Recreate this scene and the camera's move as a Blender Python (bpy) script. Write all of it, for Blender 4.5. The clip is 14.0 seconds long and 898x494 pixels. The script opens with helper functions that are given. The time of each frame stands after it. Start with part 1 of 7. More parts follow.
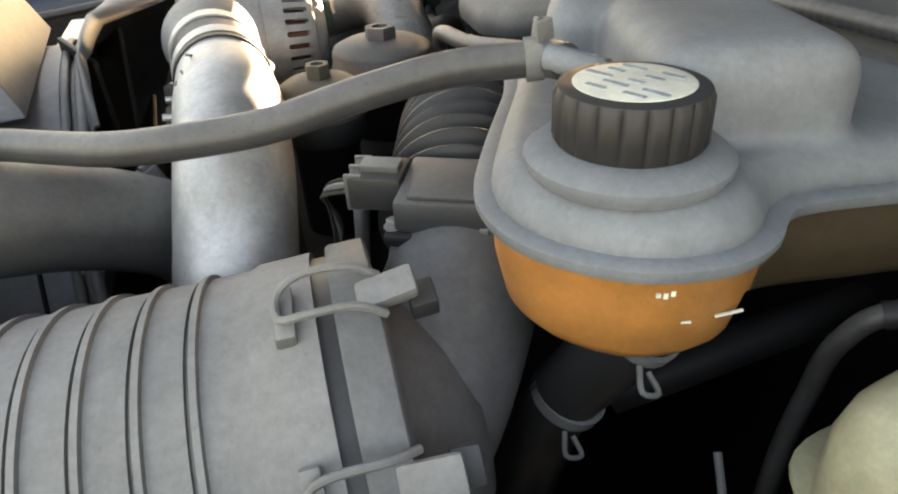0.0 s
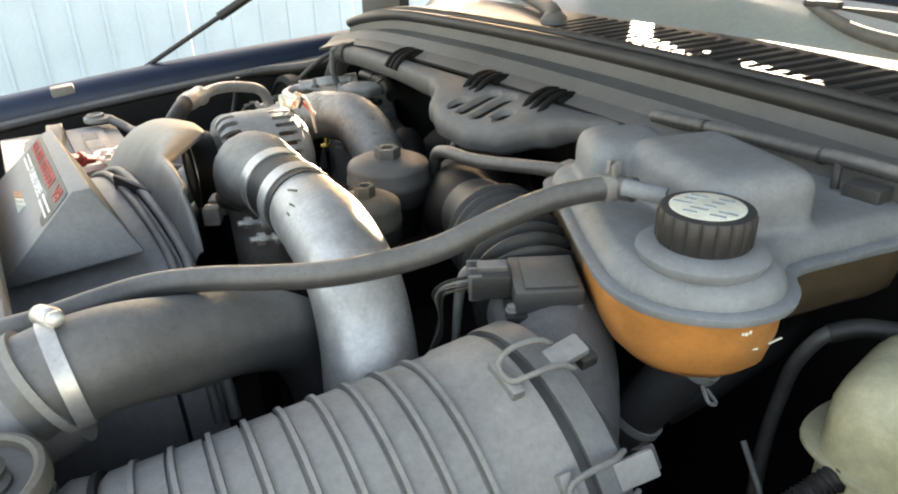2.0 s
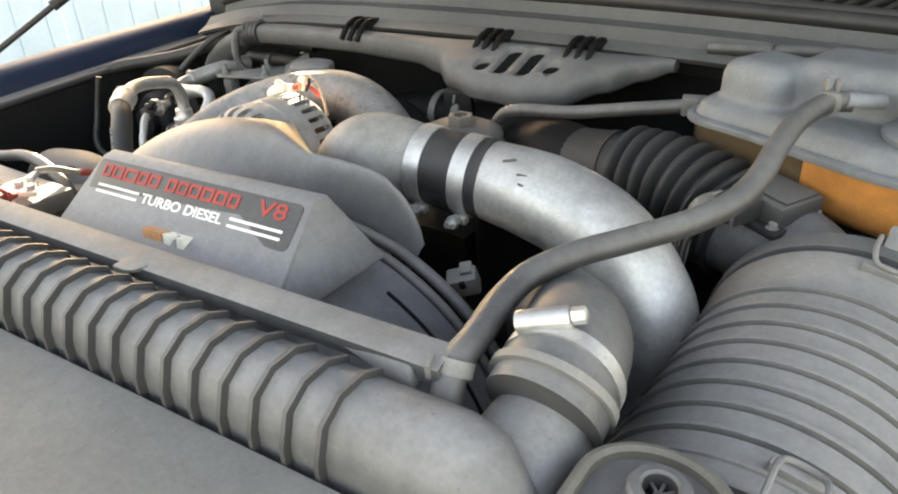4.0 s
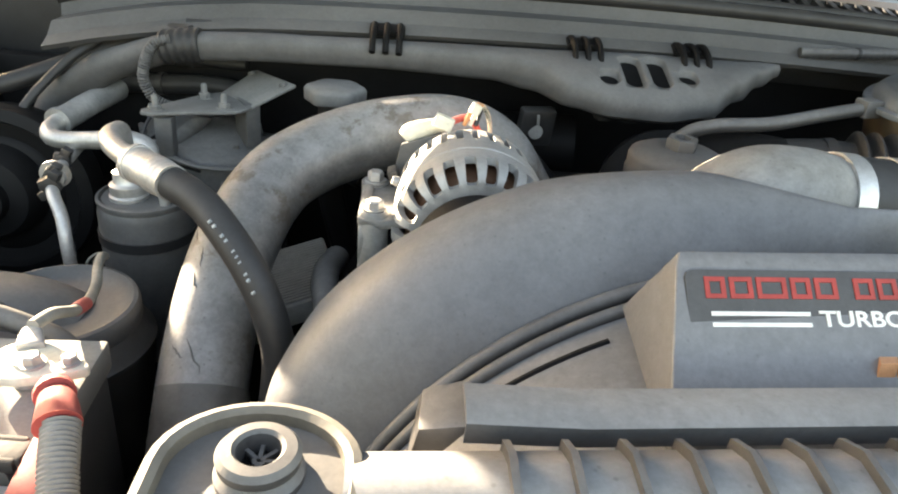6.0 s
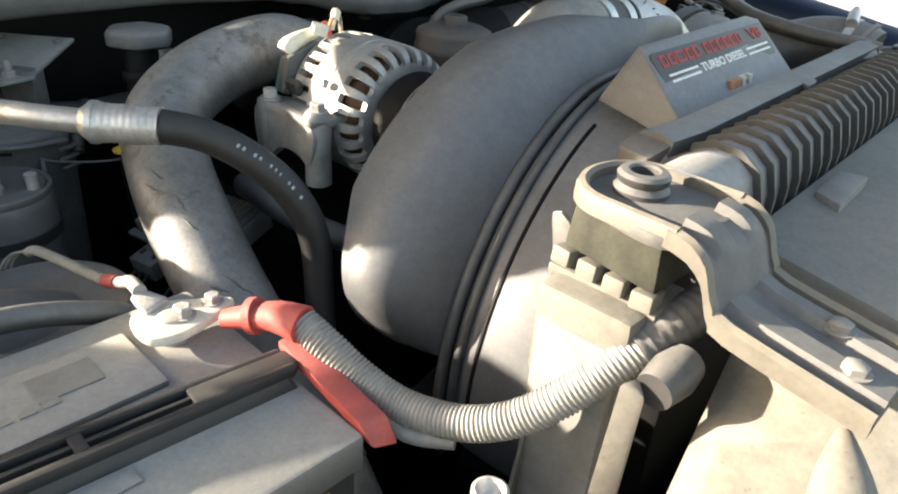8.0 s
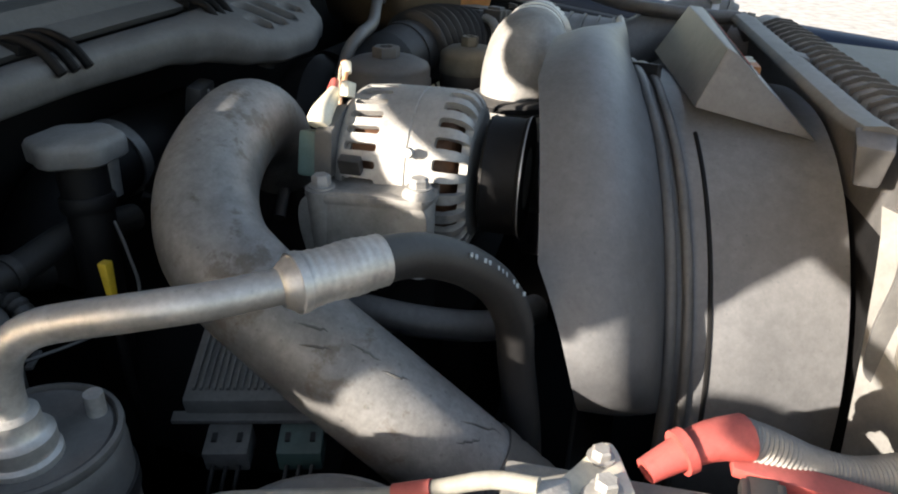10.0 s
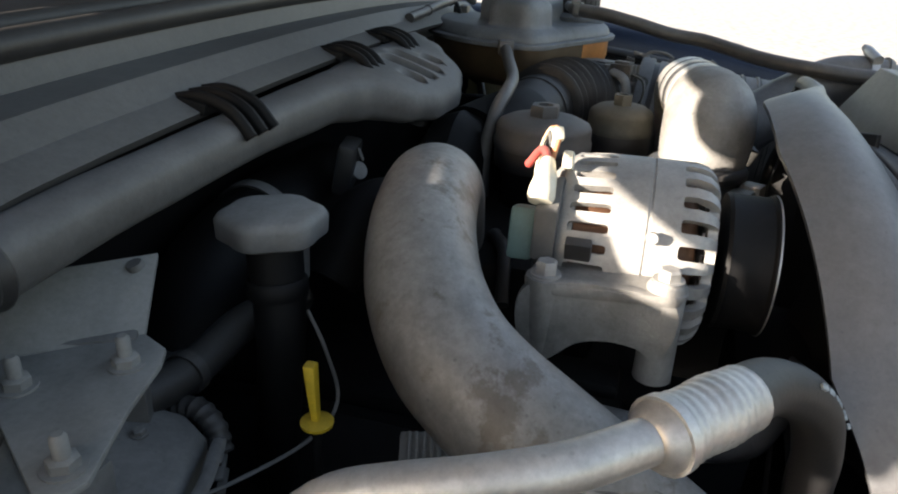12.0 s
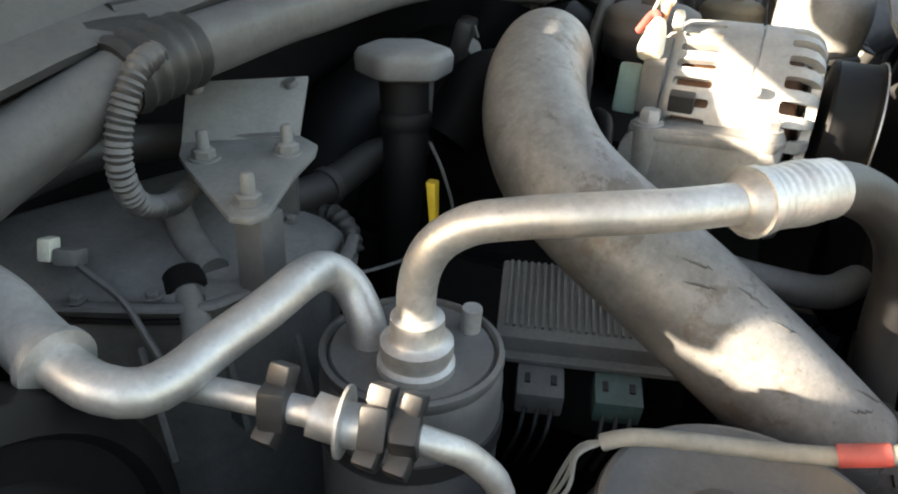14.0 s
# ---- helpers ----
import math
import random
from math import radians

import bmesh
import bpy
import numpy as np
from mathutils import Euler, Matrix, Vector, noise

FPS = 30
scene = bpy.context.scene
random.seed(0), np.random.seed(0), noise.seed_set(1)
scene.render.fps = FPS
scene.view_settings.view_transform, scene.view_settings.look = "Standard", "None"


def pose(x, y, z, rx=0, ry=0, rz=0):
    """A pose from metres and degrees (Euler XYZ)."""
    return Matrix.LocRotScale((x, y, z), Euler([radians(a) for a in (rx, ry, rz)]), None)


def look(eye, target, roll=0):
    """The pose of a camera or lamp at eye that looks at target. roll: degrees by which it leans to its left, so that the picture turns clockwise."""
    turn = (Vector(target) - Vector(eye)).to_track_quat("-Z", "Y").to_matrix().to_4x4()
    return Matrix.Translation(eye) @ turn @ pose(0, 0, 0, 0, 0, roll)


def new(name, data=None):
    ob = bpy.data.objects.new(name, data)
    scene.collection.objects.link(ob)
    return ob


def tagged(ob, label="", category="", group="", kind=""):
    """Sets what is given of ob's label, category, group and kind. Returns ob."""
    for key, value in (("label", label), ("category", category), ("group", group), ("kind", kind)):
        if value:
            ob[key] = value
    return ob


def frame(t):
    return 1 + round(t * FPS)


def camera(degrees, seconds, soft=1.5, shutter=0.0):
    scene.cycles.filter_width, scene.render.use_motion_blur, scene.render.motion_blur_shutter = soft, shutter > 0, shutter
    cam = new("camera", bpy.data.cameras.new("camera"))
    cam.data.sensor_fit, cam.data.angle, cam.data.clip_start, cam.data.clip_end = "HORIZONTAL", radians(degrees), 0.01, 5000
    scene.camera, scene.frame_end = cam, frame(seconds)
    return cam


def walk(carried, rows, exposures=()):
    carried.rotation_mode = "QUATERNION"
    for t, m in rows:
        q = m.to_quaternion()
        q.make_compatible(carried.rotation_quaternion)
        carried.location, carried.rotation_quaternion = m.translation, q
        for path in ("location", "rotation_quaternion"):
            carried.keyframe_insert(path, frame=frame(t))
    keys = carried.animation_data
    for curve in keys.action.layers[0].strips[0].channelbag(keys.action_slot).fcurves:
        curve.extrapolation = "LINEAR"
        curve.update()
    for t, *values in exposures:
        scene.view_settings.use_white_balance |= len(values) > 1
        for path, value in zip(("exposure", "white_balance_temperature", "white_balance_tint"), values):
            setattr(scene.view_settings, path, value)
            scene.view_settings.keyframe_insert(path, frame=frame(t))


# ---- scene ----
# camera and walk
cam = camera(65.0, 14.0, soft=2.0)
PATH = [
    (0, (0.911, 0.102, 1.559), (-0.746, 0.54, 0.528), -2.7),
    (0.5, (0.91, 0.105, 1.558), (-0.742, 0.557, 0.525), -2.2),
    (1, (0.907, 0.096, 1.574), (-0.735, 0.611, 0.554), 0.4),
    (1.5, (0.918, -0.021, 1.645), (-0.718, 0.736, 0.78), 0.5),
    (2, (0.96, -0.138, 1.659), (-0.609, 0.748, 0.791), -1.4),
    (2.2, (0.975, -0.142, 1.66), (-0.625, 0.691, 0.796), -1.5),
    (4.3, (0.518, -0.518, 1.654), (-0.295, 1.027, 0.676), 0.4),
    (4.5, (0.44, -0.525, 1.649), (-0.229, 1.086, 0.669), 2.6),
    (5, (0.146, -0.609, 1.638), (-0.229, 1.132, 0.726), 4.3),
    (5.5, (-0.045, -0.617, 1.641), (-0.146, 1.172, 0.753), 6.2),
    (6, (-0.19, -0.501, 1.601), (-0.042, 1.269, 0.68), 5.6),
    (6.5, (-0.302, -0.424, 1.566), (0.276, 1.224, 0.592), 5.1),
    (7, (-0.43, -0.376, 1.554), (0.441, 1.092, 0.513), 4.1),
    (7.5, (-0.483, -0.394, 1.542), (0.624, 0.918, 0.516), 3.7),
    (8, (-0.621, -0.493, 1.558), (0.648, 0.725, 0.605), 4.5),
    (8.5, (-0.804, -0.463, 1.557), (0.524, 0.68, 0.591), 5.4),
    (8.7, (-0.87, -0.374, 1.555), (0.593, 0.617, 0.618), 4.7),
    (10.8, (-0.678, 0.02, 1.547), (1.084, 0.349, 0.661), 1.6),
    (11, (-0.677, 0.051, 1.547), (1.105, 0.404, 0.712), 0.8),
    (11.5, (-0.68, 0.11, 1.551), (1.105, 0.506, 0.741), 1.6),
    (12, (-0.692, 0.145, 1.539), (1.086, 0.593, 0.739), 2.7),
    (12.5, (-0.705, 0.168, 1.526), (1.057, 0.684, 0.732), 3.1),
    (13, (-0.73, 0.176, 1.514), (0.978, 0.78, 0.667), 2.8),
    (13.5, (-0.76, 0.163, 1.506), (0.897, 0.828, 0.604), 2.4),
    (14, (-0.782, 0.131, 1.486), (0.856, 0.783, 0.541), 3.0),
]
walk(cam, [(t, look(eye, target, roll)) for t, eye, target, roll in PATH], [(0, 3.45, 9800, 19), (1, 3.45, 9400, 18), (2.2, 3.45, 9000, 17), (4.5, 3.56, 9600, 19), (5.5, 3.32, 9000, 16), (6, 3.36, 8650, 14), (6.5, 3.25, 8500, 13), (7.5, 2.75, 7900, 12), (8.7, 2.25, 7300, 11), (10.8, 1.9, 7050, 15), (12.5, 2.32, 7500, 15), (14, 3.05, 8100, 13)])

# daylight: the sun stands behind the truck on the near-fender side; the raised bonnet shades most of the bay
SUN_AZ = radians(316.0)      # from +y towards +x
SUN_EL = radians(15.0)
world = bpy.data.worlds.new("sky")
scene.world = world
world.use_nodes = True
sky = world.node_tree.nodes.new("ShaderNodeTexSky")
sky.sky_type, sky.sun_disc = "NISHITA", False
sky.air_density, sky.dust_density, sky.ozone_density = 1.0, 2.0, 0.5
sky.sun_elevation, sky.sun_rotation = SUN_EL, SUN_AZ
world.node_tree.links.new(sky.outputs[0], world.node_tree.nodes["Background"].inputs[0])
world.node_tree.nodes["Background"].inputs[1].default_value = 0.106
sun_dir = Vector((math.sin(SUN_AZ) * math.cos(SUN_EL), math.cos(SUN_AZ) * math.cos(SUN_EL), math.sin(SUN_EL)))
lamp = bpy.data.lights.new("sun", "SUN")
lamp.energy, lamp.angle, lamp.color = 4.4, radians(0.5), (1.0, 0.95, 0.86)
sun = new("sun", lamp)
sun.matrix_world = look((0, 0, 12), Vector((0, 0, 12)) - sun_dir)


# ---------------------------------------------------------------- materials
def mat(name, base, rough=0.6, metal=0.0, dust=0.0, dust_col=(0.37, 0.362, 0.350), scale=40.0, var=0.2, bump=0.15,
        bump_scale=400.0, trans=0.0, grit=0.10, spec=0.4, emit=0.0, wear=0.07, dust_rough=0.85, stain=0.0, stain_col=(0.10, 0.075, 0.05)):
    """A worn surface: base colour with blotches, dust that settles on what faces up, fine grain."""
    m = bpy.data.materials.new(name)
    m.use_nodes = True
    n, l = m.node_tree.nodes, m.node_tree.links
    b = n["Principled BSDF"]
    b.inputs["Metallic"].default_value = metal
    b.inputs["Specular IOR Level"].default_value = spec
    b.inputs["Transmission Weight"].default_value = trans
    co = n.new("ShaderNodeTexCoord")
    big = n.new("ShaderNodeTexNoise")
    big.inputs["Scale"].default_value, big.inputs["Detail"].default_value = scale, 5.0
    fine = n.new("ShaderNodeTexNoise")
    fine.inputs["Scale"].default_value, fine.inputs["Detail"].default_value = bump_scale, 3.0
    for t in (big, fine):
        l.new(co.outputs["Object"], t.inputs["Vector"])
    blot = n.new("ShaderNodeMapRange")
    blot.inputs[1].default_value, blot.inputs[2].default_value = 0.3, 0.7
    blot.inputs[3].default_value, blot.inputs[4].default_value = 1 - var, 1 + var
    l.new(big.outputs["Fac"], blot.inputs[0])
    tint = n.new("ShaderNodeMix")
    tint.data_type, tint.blend_type = "RGBA", "MULTIPLY"
    tint.inputs[0].default_value = 1.0
    tint.inputs[6].default_value = (*base, 1)
    l.new(blot.outputs[0], tint.inputs[7])
    out = tint.outputs[2]
    if dust:
        geo = n.new("ShaderNodeNewGeometry")
        sep = n.new("ShaderNodeSeparateXYZ")
        l.new(geo.outputs["Normal"], sep.inputs[0])
        up = n.new("ShaderNodeMapRange")
        up.inputs[1].default_value, up.inputs[2].default_value = -0.08, 0.9
        up.inputs[3].default_value, up.inputs[4].default_value = 0.18 * dust, dust
        l.new(sep.outputs[2], up.inputs[0])
        patch = n.new("ShaderNodeTexNoise")
        patch.inputs["Scale"].default_value, patch.inputs["Detail"].default_value = scale * 0.35, 6.0
        l.new(co.outputs["Object"], patch.inputs["Vector"])
        pr = n.new("ShaderNodeMapRange")
        pr.inputs[1].default_value, pr.inputs[2].default_value = 0.25, 0.65
        pr.inputs[3].default_value, pr.inputs[4].default_value = 0.6, 1.1
        l.new(patch.outputs["Fac"], pr.inputs[0])
        mul = n.new("ShaderNodeMath")
        mul.operation, mul.use_clamp = "MULTIPLY", True
        l.new(up.outputs[0], mul.inputs[0])
        l.new(pr.outputs[0], mul.inputs[1])
        over = n.new("ShaderNodeMix")
        over.data_type = "RGBA"
        l.new(mul.outputs[0], over.inputs[0])
        l.new(out, over.inputs[6])
        over.inputs[7].default_value = (*dust_col, 1)
        out = over.outputs[2]
        rg = n.new("ShaderNodeMapRange")
        rg.inputs[3].default_value, rg.inputs[4].default_value = rough, dust_rough
        l.new(mul.outputs[0], rg.inputs[0])
        l.new(rg.outputs[0], b.inputs["Roughness"])
        if metal:
            mt = n.new("ShaderNodeMapRange")
            mt.inputs[3].default_value, mt.inputs[4].default_value = metal, 0.1
            l.new(mul.outputs[0], mt.inputs[0])
            l.new(mt.outputs[0], b.inputs["Metallic"])
    else:
        rr = n.new("ShaderNodeMapRange")
        rr.inputs[3].default_value, rr.inputs[4].default_value = max(rough - 0.1, 0.03), min(rough + 0.12, 1)
        l.new(big.outputs["Fac"], rr.inputs[0])
        l.new(rr.outputs[0], b.inputs["Roughness"])
    spk = n.new("ShaderNodeTexNoise")
    spk.inputs["Scale"].default_value, spk.inputs["Detail"].default_value, spk.inputs["Roughness"].default_value = 240.0, 8.0, 0.75
    l.new(co.outputs["Object"], spk.inputs["Vector"])
    sr = n.new("ShaderNodeMapRange")
    sr.inputs[1].default_value, sr.inputs[2].default_value = 0.33, 0.67
    sr.inputs[3].default_value, sr.inputs[4].default_value = 1 - grit, 1 + grit
    l.new(spk.outputs["Fac"], sr.inputs[0])
    gr = n.new("ShaderNodeMix")
    gr.data_type, gr.blend_type = "RGBA", "MULTIPLY"
    gr.inputs[0].default_value = 1.0
    l.new(out, gr.inputs[6])
    l.new(sr.outputs[0], gr.inputs[7])
    out = gr.outputs[2]
    # smudges with an edge of their own, and sparse dark specks
    smu = n.new("ShaderNodeTexNoise")
    smu.inputs["Scale"].default_value, smu.inputs["Detail"].default_value, smu.inputs["Roughness"].default_value = 70.0, 9.0, 0.62
    l.new(co.outputs["Object"], smu.inputs["Vector"])
    sm = n.new("ShaderNodeMapRange")
    sm.inputs[1].default_value, sm.inputs[2].default_value = 0.38, 0.62
    sm.inputs[3].default_value, sm.inputs[4].default_value = 1 - wear, 1 + 0.4 * wear
    l.new(smu.outputs["Fac"], sm.inputs[0])
    vo = n.new("ShaderNodeTexVoronoi")
    vo.inputs["Scale"].default_value = 95.0
    l.new(co.outputs["Object"], vo.inputs["Vector"])
    vr = n.new("ShaderNodeMapRange")
    vr.inputs[1].default_value, vr.inputs[2].default_value = 0.06, 0.13
    vr.inputs[3].default_value, vr.inputs[4].default_value = 1 - 1.6 * wear, 1.0
    l.new(vo.outputs["Distance"], vr.inputs[0])
    wm = n.new("ShaderNodeMath")
    wm.operation = "MULTIPLY"
    l.new(sm.outputs[0], wm.inputs[0])
    l.new(vr.outputs[0], wm.inputs[1])
    we = n.new("ShaderNodeMix")
    we.data_type, we.blend_type = "RGBA", "MULTIPLY"
    we.inputs[0].default_value = 1.0
    l.new(out, we.inputs[6])
    l.new(wm.outputs[0], we.inputs[7])
    out = we.outputs[2]
    if stain:
        # peeled and burnt patches with a hard edge
        st = n.new("ShaderNodeTexNoise")
        st.inputs["Scale"].default_value, st.inputs["Detail"].default_value, st.inputs["Roughness"].default_value = 17.0, 10.0, 0.7
        l.new(co.outputs["Object"], st.inputs["Vector"])
        sg = n.new("ShaderNodeMapRange")
        sg.inputs[1].default_value, sg.inputs[2].default_value = 0.56, 0.61
        sg.inputs[3].default_value, sg.inputs[4].default_value = 0.0, stain
        l.new(st.outputs["Fac"], sg.inputs[0])
        sx = n.new("ShaderNodeMix")
        sx.data_type = "RGBA"
        l.new(sg.outputs[0], sx.inputs[0])
        l.new(out, sx.inputs[6])
        sx.inputs[7].default_value = (*stain_col, 1)
        out = sx.outputs[2]
    l.new(out, b.inputs["Base Color"])
    bp = n.new("ShaderNodeBump")
    bp.inputs["Strength"].default_value, bp.inputs["Distance"].default_value = bump, 0.001
    l.new(fine.outputs["Fac"], bp.inputs["Height"])
    l.new(bp.outputs[0], b.inputs["Normal"])
    if emit:
        b.inputs["Emission Strength"].default_value = emit
        l.new(out, b.inputs["Emission Color"])
    return m


PLASTIC = mat("dusty_black_plastic", (0.055, 0.056, 0.058), 0.5, dust=0.62)
SHROUD = mat("shroud_plastic", (0.055, 0.057, 0.062), 0.4, dust=0.55, dust_col=(0.31, 0.312, 0.318), scale=14, spec=0.45, dust_rough=0.6, wear=0.1)
TANK = mat("tank_plastic", (0.045, 0.045, 0.046), 0.45, dust=0.68, dust_col=(0.35, 0.347, 0.343), dust_rough=0.6, wear=0.12)
RUBBER = mat("dusty_rubber", (0.026, 0.026, 0.028), 0.42, dust=0.42, dust_rough=0.6, wear=0.12)
BLACK = mat("black_rubber", (0.014, 0.014, 0.015), 0.5, dust=0.10)
# Near black for black parts, and to paint the shade deep in the bay.
DEEP = mat("black_parts_and_bay_shade", (0.005, 0.005, 0.0055), 0.6, dust=0.015, spec=0.2)
HOSE = mat("dust_coated_hose", (0.04, 0.04, 0.041), 0.45, dust=0.52, dust_col=(0.35, 0.348, 0.342), dust_rough=0.7, scale=22, wear=0.12)
DUCTGREY = mat("dark_grey_duct_plastic", (0.085, 0.086, 0.088), 0.5, dust=0.35, dust_col=(0.28, 0.278, 0.272), scale=18, wear=0.12)
HOTPIPE = mat("grimy_pipe", (0.12, 0.119, 0.117), 0.45, metal=0.4, dust=0.78, dust_col=(0.37, 0.367, 0.36), scale=15, var=0.45, grit=0.13, wear=0.16, dust_rough=0.65, stain=0.55)
ALU = mat("dull_aluminium", (0.58, 0.57, 0.55), 0.42, metal=0.8, dust=0.5, dust_col=(0.44, 0.437, 0.43), var=0.2, scale=30, dust_rough=0.55, wear=0.1)
CAST = mat("cast_aluminium", (0.42, 0.412, 0.398), 0.5, metal=0.6, dust=0.5, dust_col=(0.43, 0.42, 0.40), var=0.2, bump=0.4)
CASTIRON = mat("patchy_grey_casting", (0.26, 0.255, 0.245), 0.55, metal=0.3, dust=0.55, dust_col=(0.34, 0.33, 0.31), scale=22, var=0.4, bump=0.3, wear=0.12)
STEEL = mat("bright_steel", (0.60, 0.60, 0.59), 0.36, metal=0.85, var=0.2, bump=0.08, dust=0.35)
BRACKET = mat("dusty_bracket", (0.15, 0.15, 0.145), 0.6, dust=0.6, dust_col=(0.30, 0.29, 0.27))
BEIGE = mat("sun_bleached_panel", (0.14, 0.132, 0.115), 0.6, dust=0.7, dust_col=(0.20, 0.19, 0.165), scale=9, var=0.25, wear=0.15)
HEATER = mat("dusty_heater_plastic", (0.10, 0.10, 0.098), 0.55, dust=0.55, dust_col=(0.28, 0.277, 0.27), scale=20, wear=0.12)
SHEET = mat("grey_painted_sheet", (0.075, 0.075, 0.075), 0.55, dust=0.45, dust_col=(0.26, 0.255, 0.245))
COWL = mat("cowl_plastic", (0.03, 0.03, 0.032), 0.5, dust=0.36, dust_col=(0.34, 0.335, 0.32), scale=10)
DUCT = mat("duct_plastic", (0.045, 0.045, 0.046), 0.55, dust=0.42, dust_col=(0.32, 0.315, 0.31))
BLUE = mat("dark_blue_paint", (0.003, 0.013, 0.038), 0.35, dust=0.03, var=0.1, bump=0.02, spec=0.4, wear=0.05)
BOTTLE = mat("aged_reservoir_shell", (0.15, 0.165, 0.18), 0.5, dust=0.5, dust_col=(0.26, 0.27, 0.28), scale=16, var=0.3)
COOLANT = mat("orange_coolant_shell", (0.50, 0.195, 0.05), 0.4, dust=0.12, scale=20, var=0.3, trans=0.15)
WASHER = mat("yellowed_translucent_plastic", (0.52, 0.49, 0.31), 0.45, dust=0.25, dust_col=(0.6, 0.59, 0.5))
LABEL = mat("cap_label", (0.75, 0.73, 0.62), 0.6, var=0.12)
WHITE = mat("white_paint", (0.78, 0.77, 0.74), 0.6, var=0.1)
RED = mat("faded_red_paint", (0.38, 0.05, 0.042), 0.6, var=0.15)
REDRUB = mat("red_cable_rubber", (0.40, 0.06, 0.05), 0.6, dust=0.14)
YELLOW = mat("yellow_plastic", (0.75, 0.5, 0.03), 0.5, dust=0.1)
ORANGE = mat("orange_patch", (0.6, 0.27, 0.12), 0.6, dust=0.2)
OLIVE = mat("dusty_olive_plastic", (0.06, 0.058, 0.046), 0.6, dust=0.42, dust_col=(0.22, 0.215, 0.185))
# Dark copy of the orange shell: its shade is put into the brown.
SHELL_SHADE = mat("coolant_shell_shade", (0.065, 0.042, 0.022), 0.4, dust=0.12, scale=18, var=0.3)
GREEN = mat("green_connector", (0.075, 0.15, 0.135), 0.5, dust=0.3)
CREAM = mat("cream_plug", (0.72, 0.68, 0.56), 0.5, var=0.12)
COPPER = mat("copper_winding", (0.12, 0.06, 0.035), 0.5, metal=0.5)
BATT = mat("battery_case", (0.06, 0.06, 0.06), 0.45, dust=0.8, dust_col=(0.42, 0.41, 0.38), scale=12)
BATTSIDE = mat("battery_side", (0.02, 0.02, 0.021), 0.4, dust=0.15)
LOOM = mat("sun_faded_conduit", (0.2, 0.195, 0.18), 0.65, dust=0.5)
FILTER = mat("filter_housing", (0.09, 0.088, 0.085), 0.6, dust=0.8, dust_col=(0.34, 0.33, 0.315), scale=25)
PANEL = mat("dusty_grey_panel", (0.13, 0.13, 0.122), 0.6, dust=0.55, dust_col=(0.29, 0.285, 0.26), scale=8)
MOUNT = mat("dusty_mount_steel", (0.09, 0.083, 0.072), 0.55, dust=0.5, dust_col=(0.29, 0.265, 0.22), scale=18, var=0.35)
RIBMAT = mat("rib_plastic", (0.03, 0.03, 0.031), 0.5, dust=0.3)
FENCE = mat("pale_blue_metal_sheet", (0.40, 0.51, 0.57), 0.45, var=0.06, scale=3, wear=0.04)
GROUND = mat("pale_gravel", (0.42, 0.41, 0.39), 0.9, var=0.3, scale=6, bump=0.6, bump_scale=60)
GRILLE = mat("cowl_grille_plastic", (0.018, 0.019, 0.021), 0.48, dust=0.07, dust_col=(0.4, 0.4, 0.4), scale=10, spec=0.6)
# The pale coat on the glass paints in the sky's white glare.
GLASS = mat("windscreen_glass", (0.05, 0.08, 0.08), 0.05, var=0.05, bump=0.0, spec=1.0, dust=0.45, dust_col=(0.62, 0.66, 0.66), scale=5, wear=0.05)
PLATEMAT = mat("dark_badge_plate", (0.03, 0.031, 0.034), 0.45, dust=0.15)
TAPE = mat("torn_foil_tape", (0.055, 0.055, 0.052), 0.5, dust=0.25, var=0.4, bump=0.5, bump_scale=120)
FOAM = mat("grimy_olive_rubber", (0.022, 0.023, 0.016), 0.8, dust=0.2, dust_col=(0.12, 0.115, 0.09), scale=60, var=0.5, wear=0.2)
FADED = mat("faded_mark", (0.25, 0.243, 0.215), 0.7, var=0.2)
PALE = mat("pale_print", (0.3, 0.34, 0.36), 0.7, var=0.3, scale=300)


# ---------------------------------------------------------------- shaping helpers
def thing(name, label, category, at=(0, 0, 0), group="", kind=""):
    ob = new(name)
    ob.empty_display_size = 0.05
    ob.location = at
    return tagged(ob, label, category, group, kind)


def origin(ob):
    return ob.matrix_basis.translation + (origin(ob.parent) if ob.parent else Vector((0, 0, 0)))


def part(name, bm, material, parent=None, label="", smooth=True, angle=40):
    """Links a bmesh, built in world places, as one mesh under a thing or a part."""
    if parent is not None:
        bmesh.ops.translate(bm, verts=bm.verts, vec=-origin(parent))
    if smooth:
        for f in bm.faces:
            f.smooth = True
        lim = radians(angle)
        for e in bm.edges:
            if len(e.link_faces) == 2 and e.calc_face_angle(0) > lim:
                e.smooth = False
    me = bpy.data.meshes.new(name)
    bm.to_mesh(me)
    bm.free()
    me.materials.append(material)
    ob = new(name, me)
    ob.parent = parent
    if label:
        tagged(ob, label)
    return ob


def solid(name, bm, material, label, category, group="", kind="", at=None, **kw):
    """A thing that is one mesh, with its origin at its base."""
    vs = [v.co for v in bm.verts]
    c = Vector(at) if at else Vector((sum(v.x for v in vs) / len(vs), sum(v.y for v in vs) / len(vs), min(v.z for v in vs)))
    bmesh.ops.translate(bm, verts=bm.verts, vec=-c)
    ob = part(name, bm, material, None, **kw)
    ob.location = c
    return tagged(ob, label, category, group, kind)


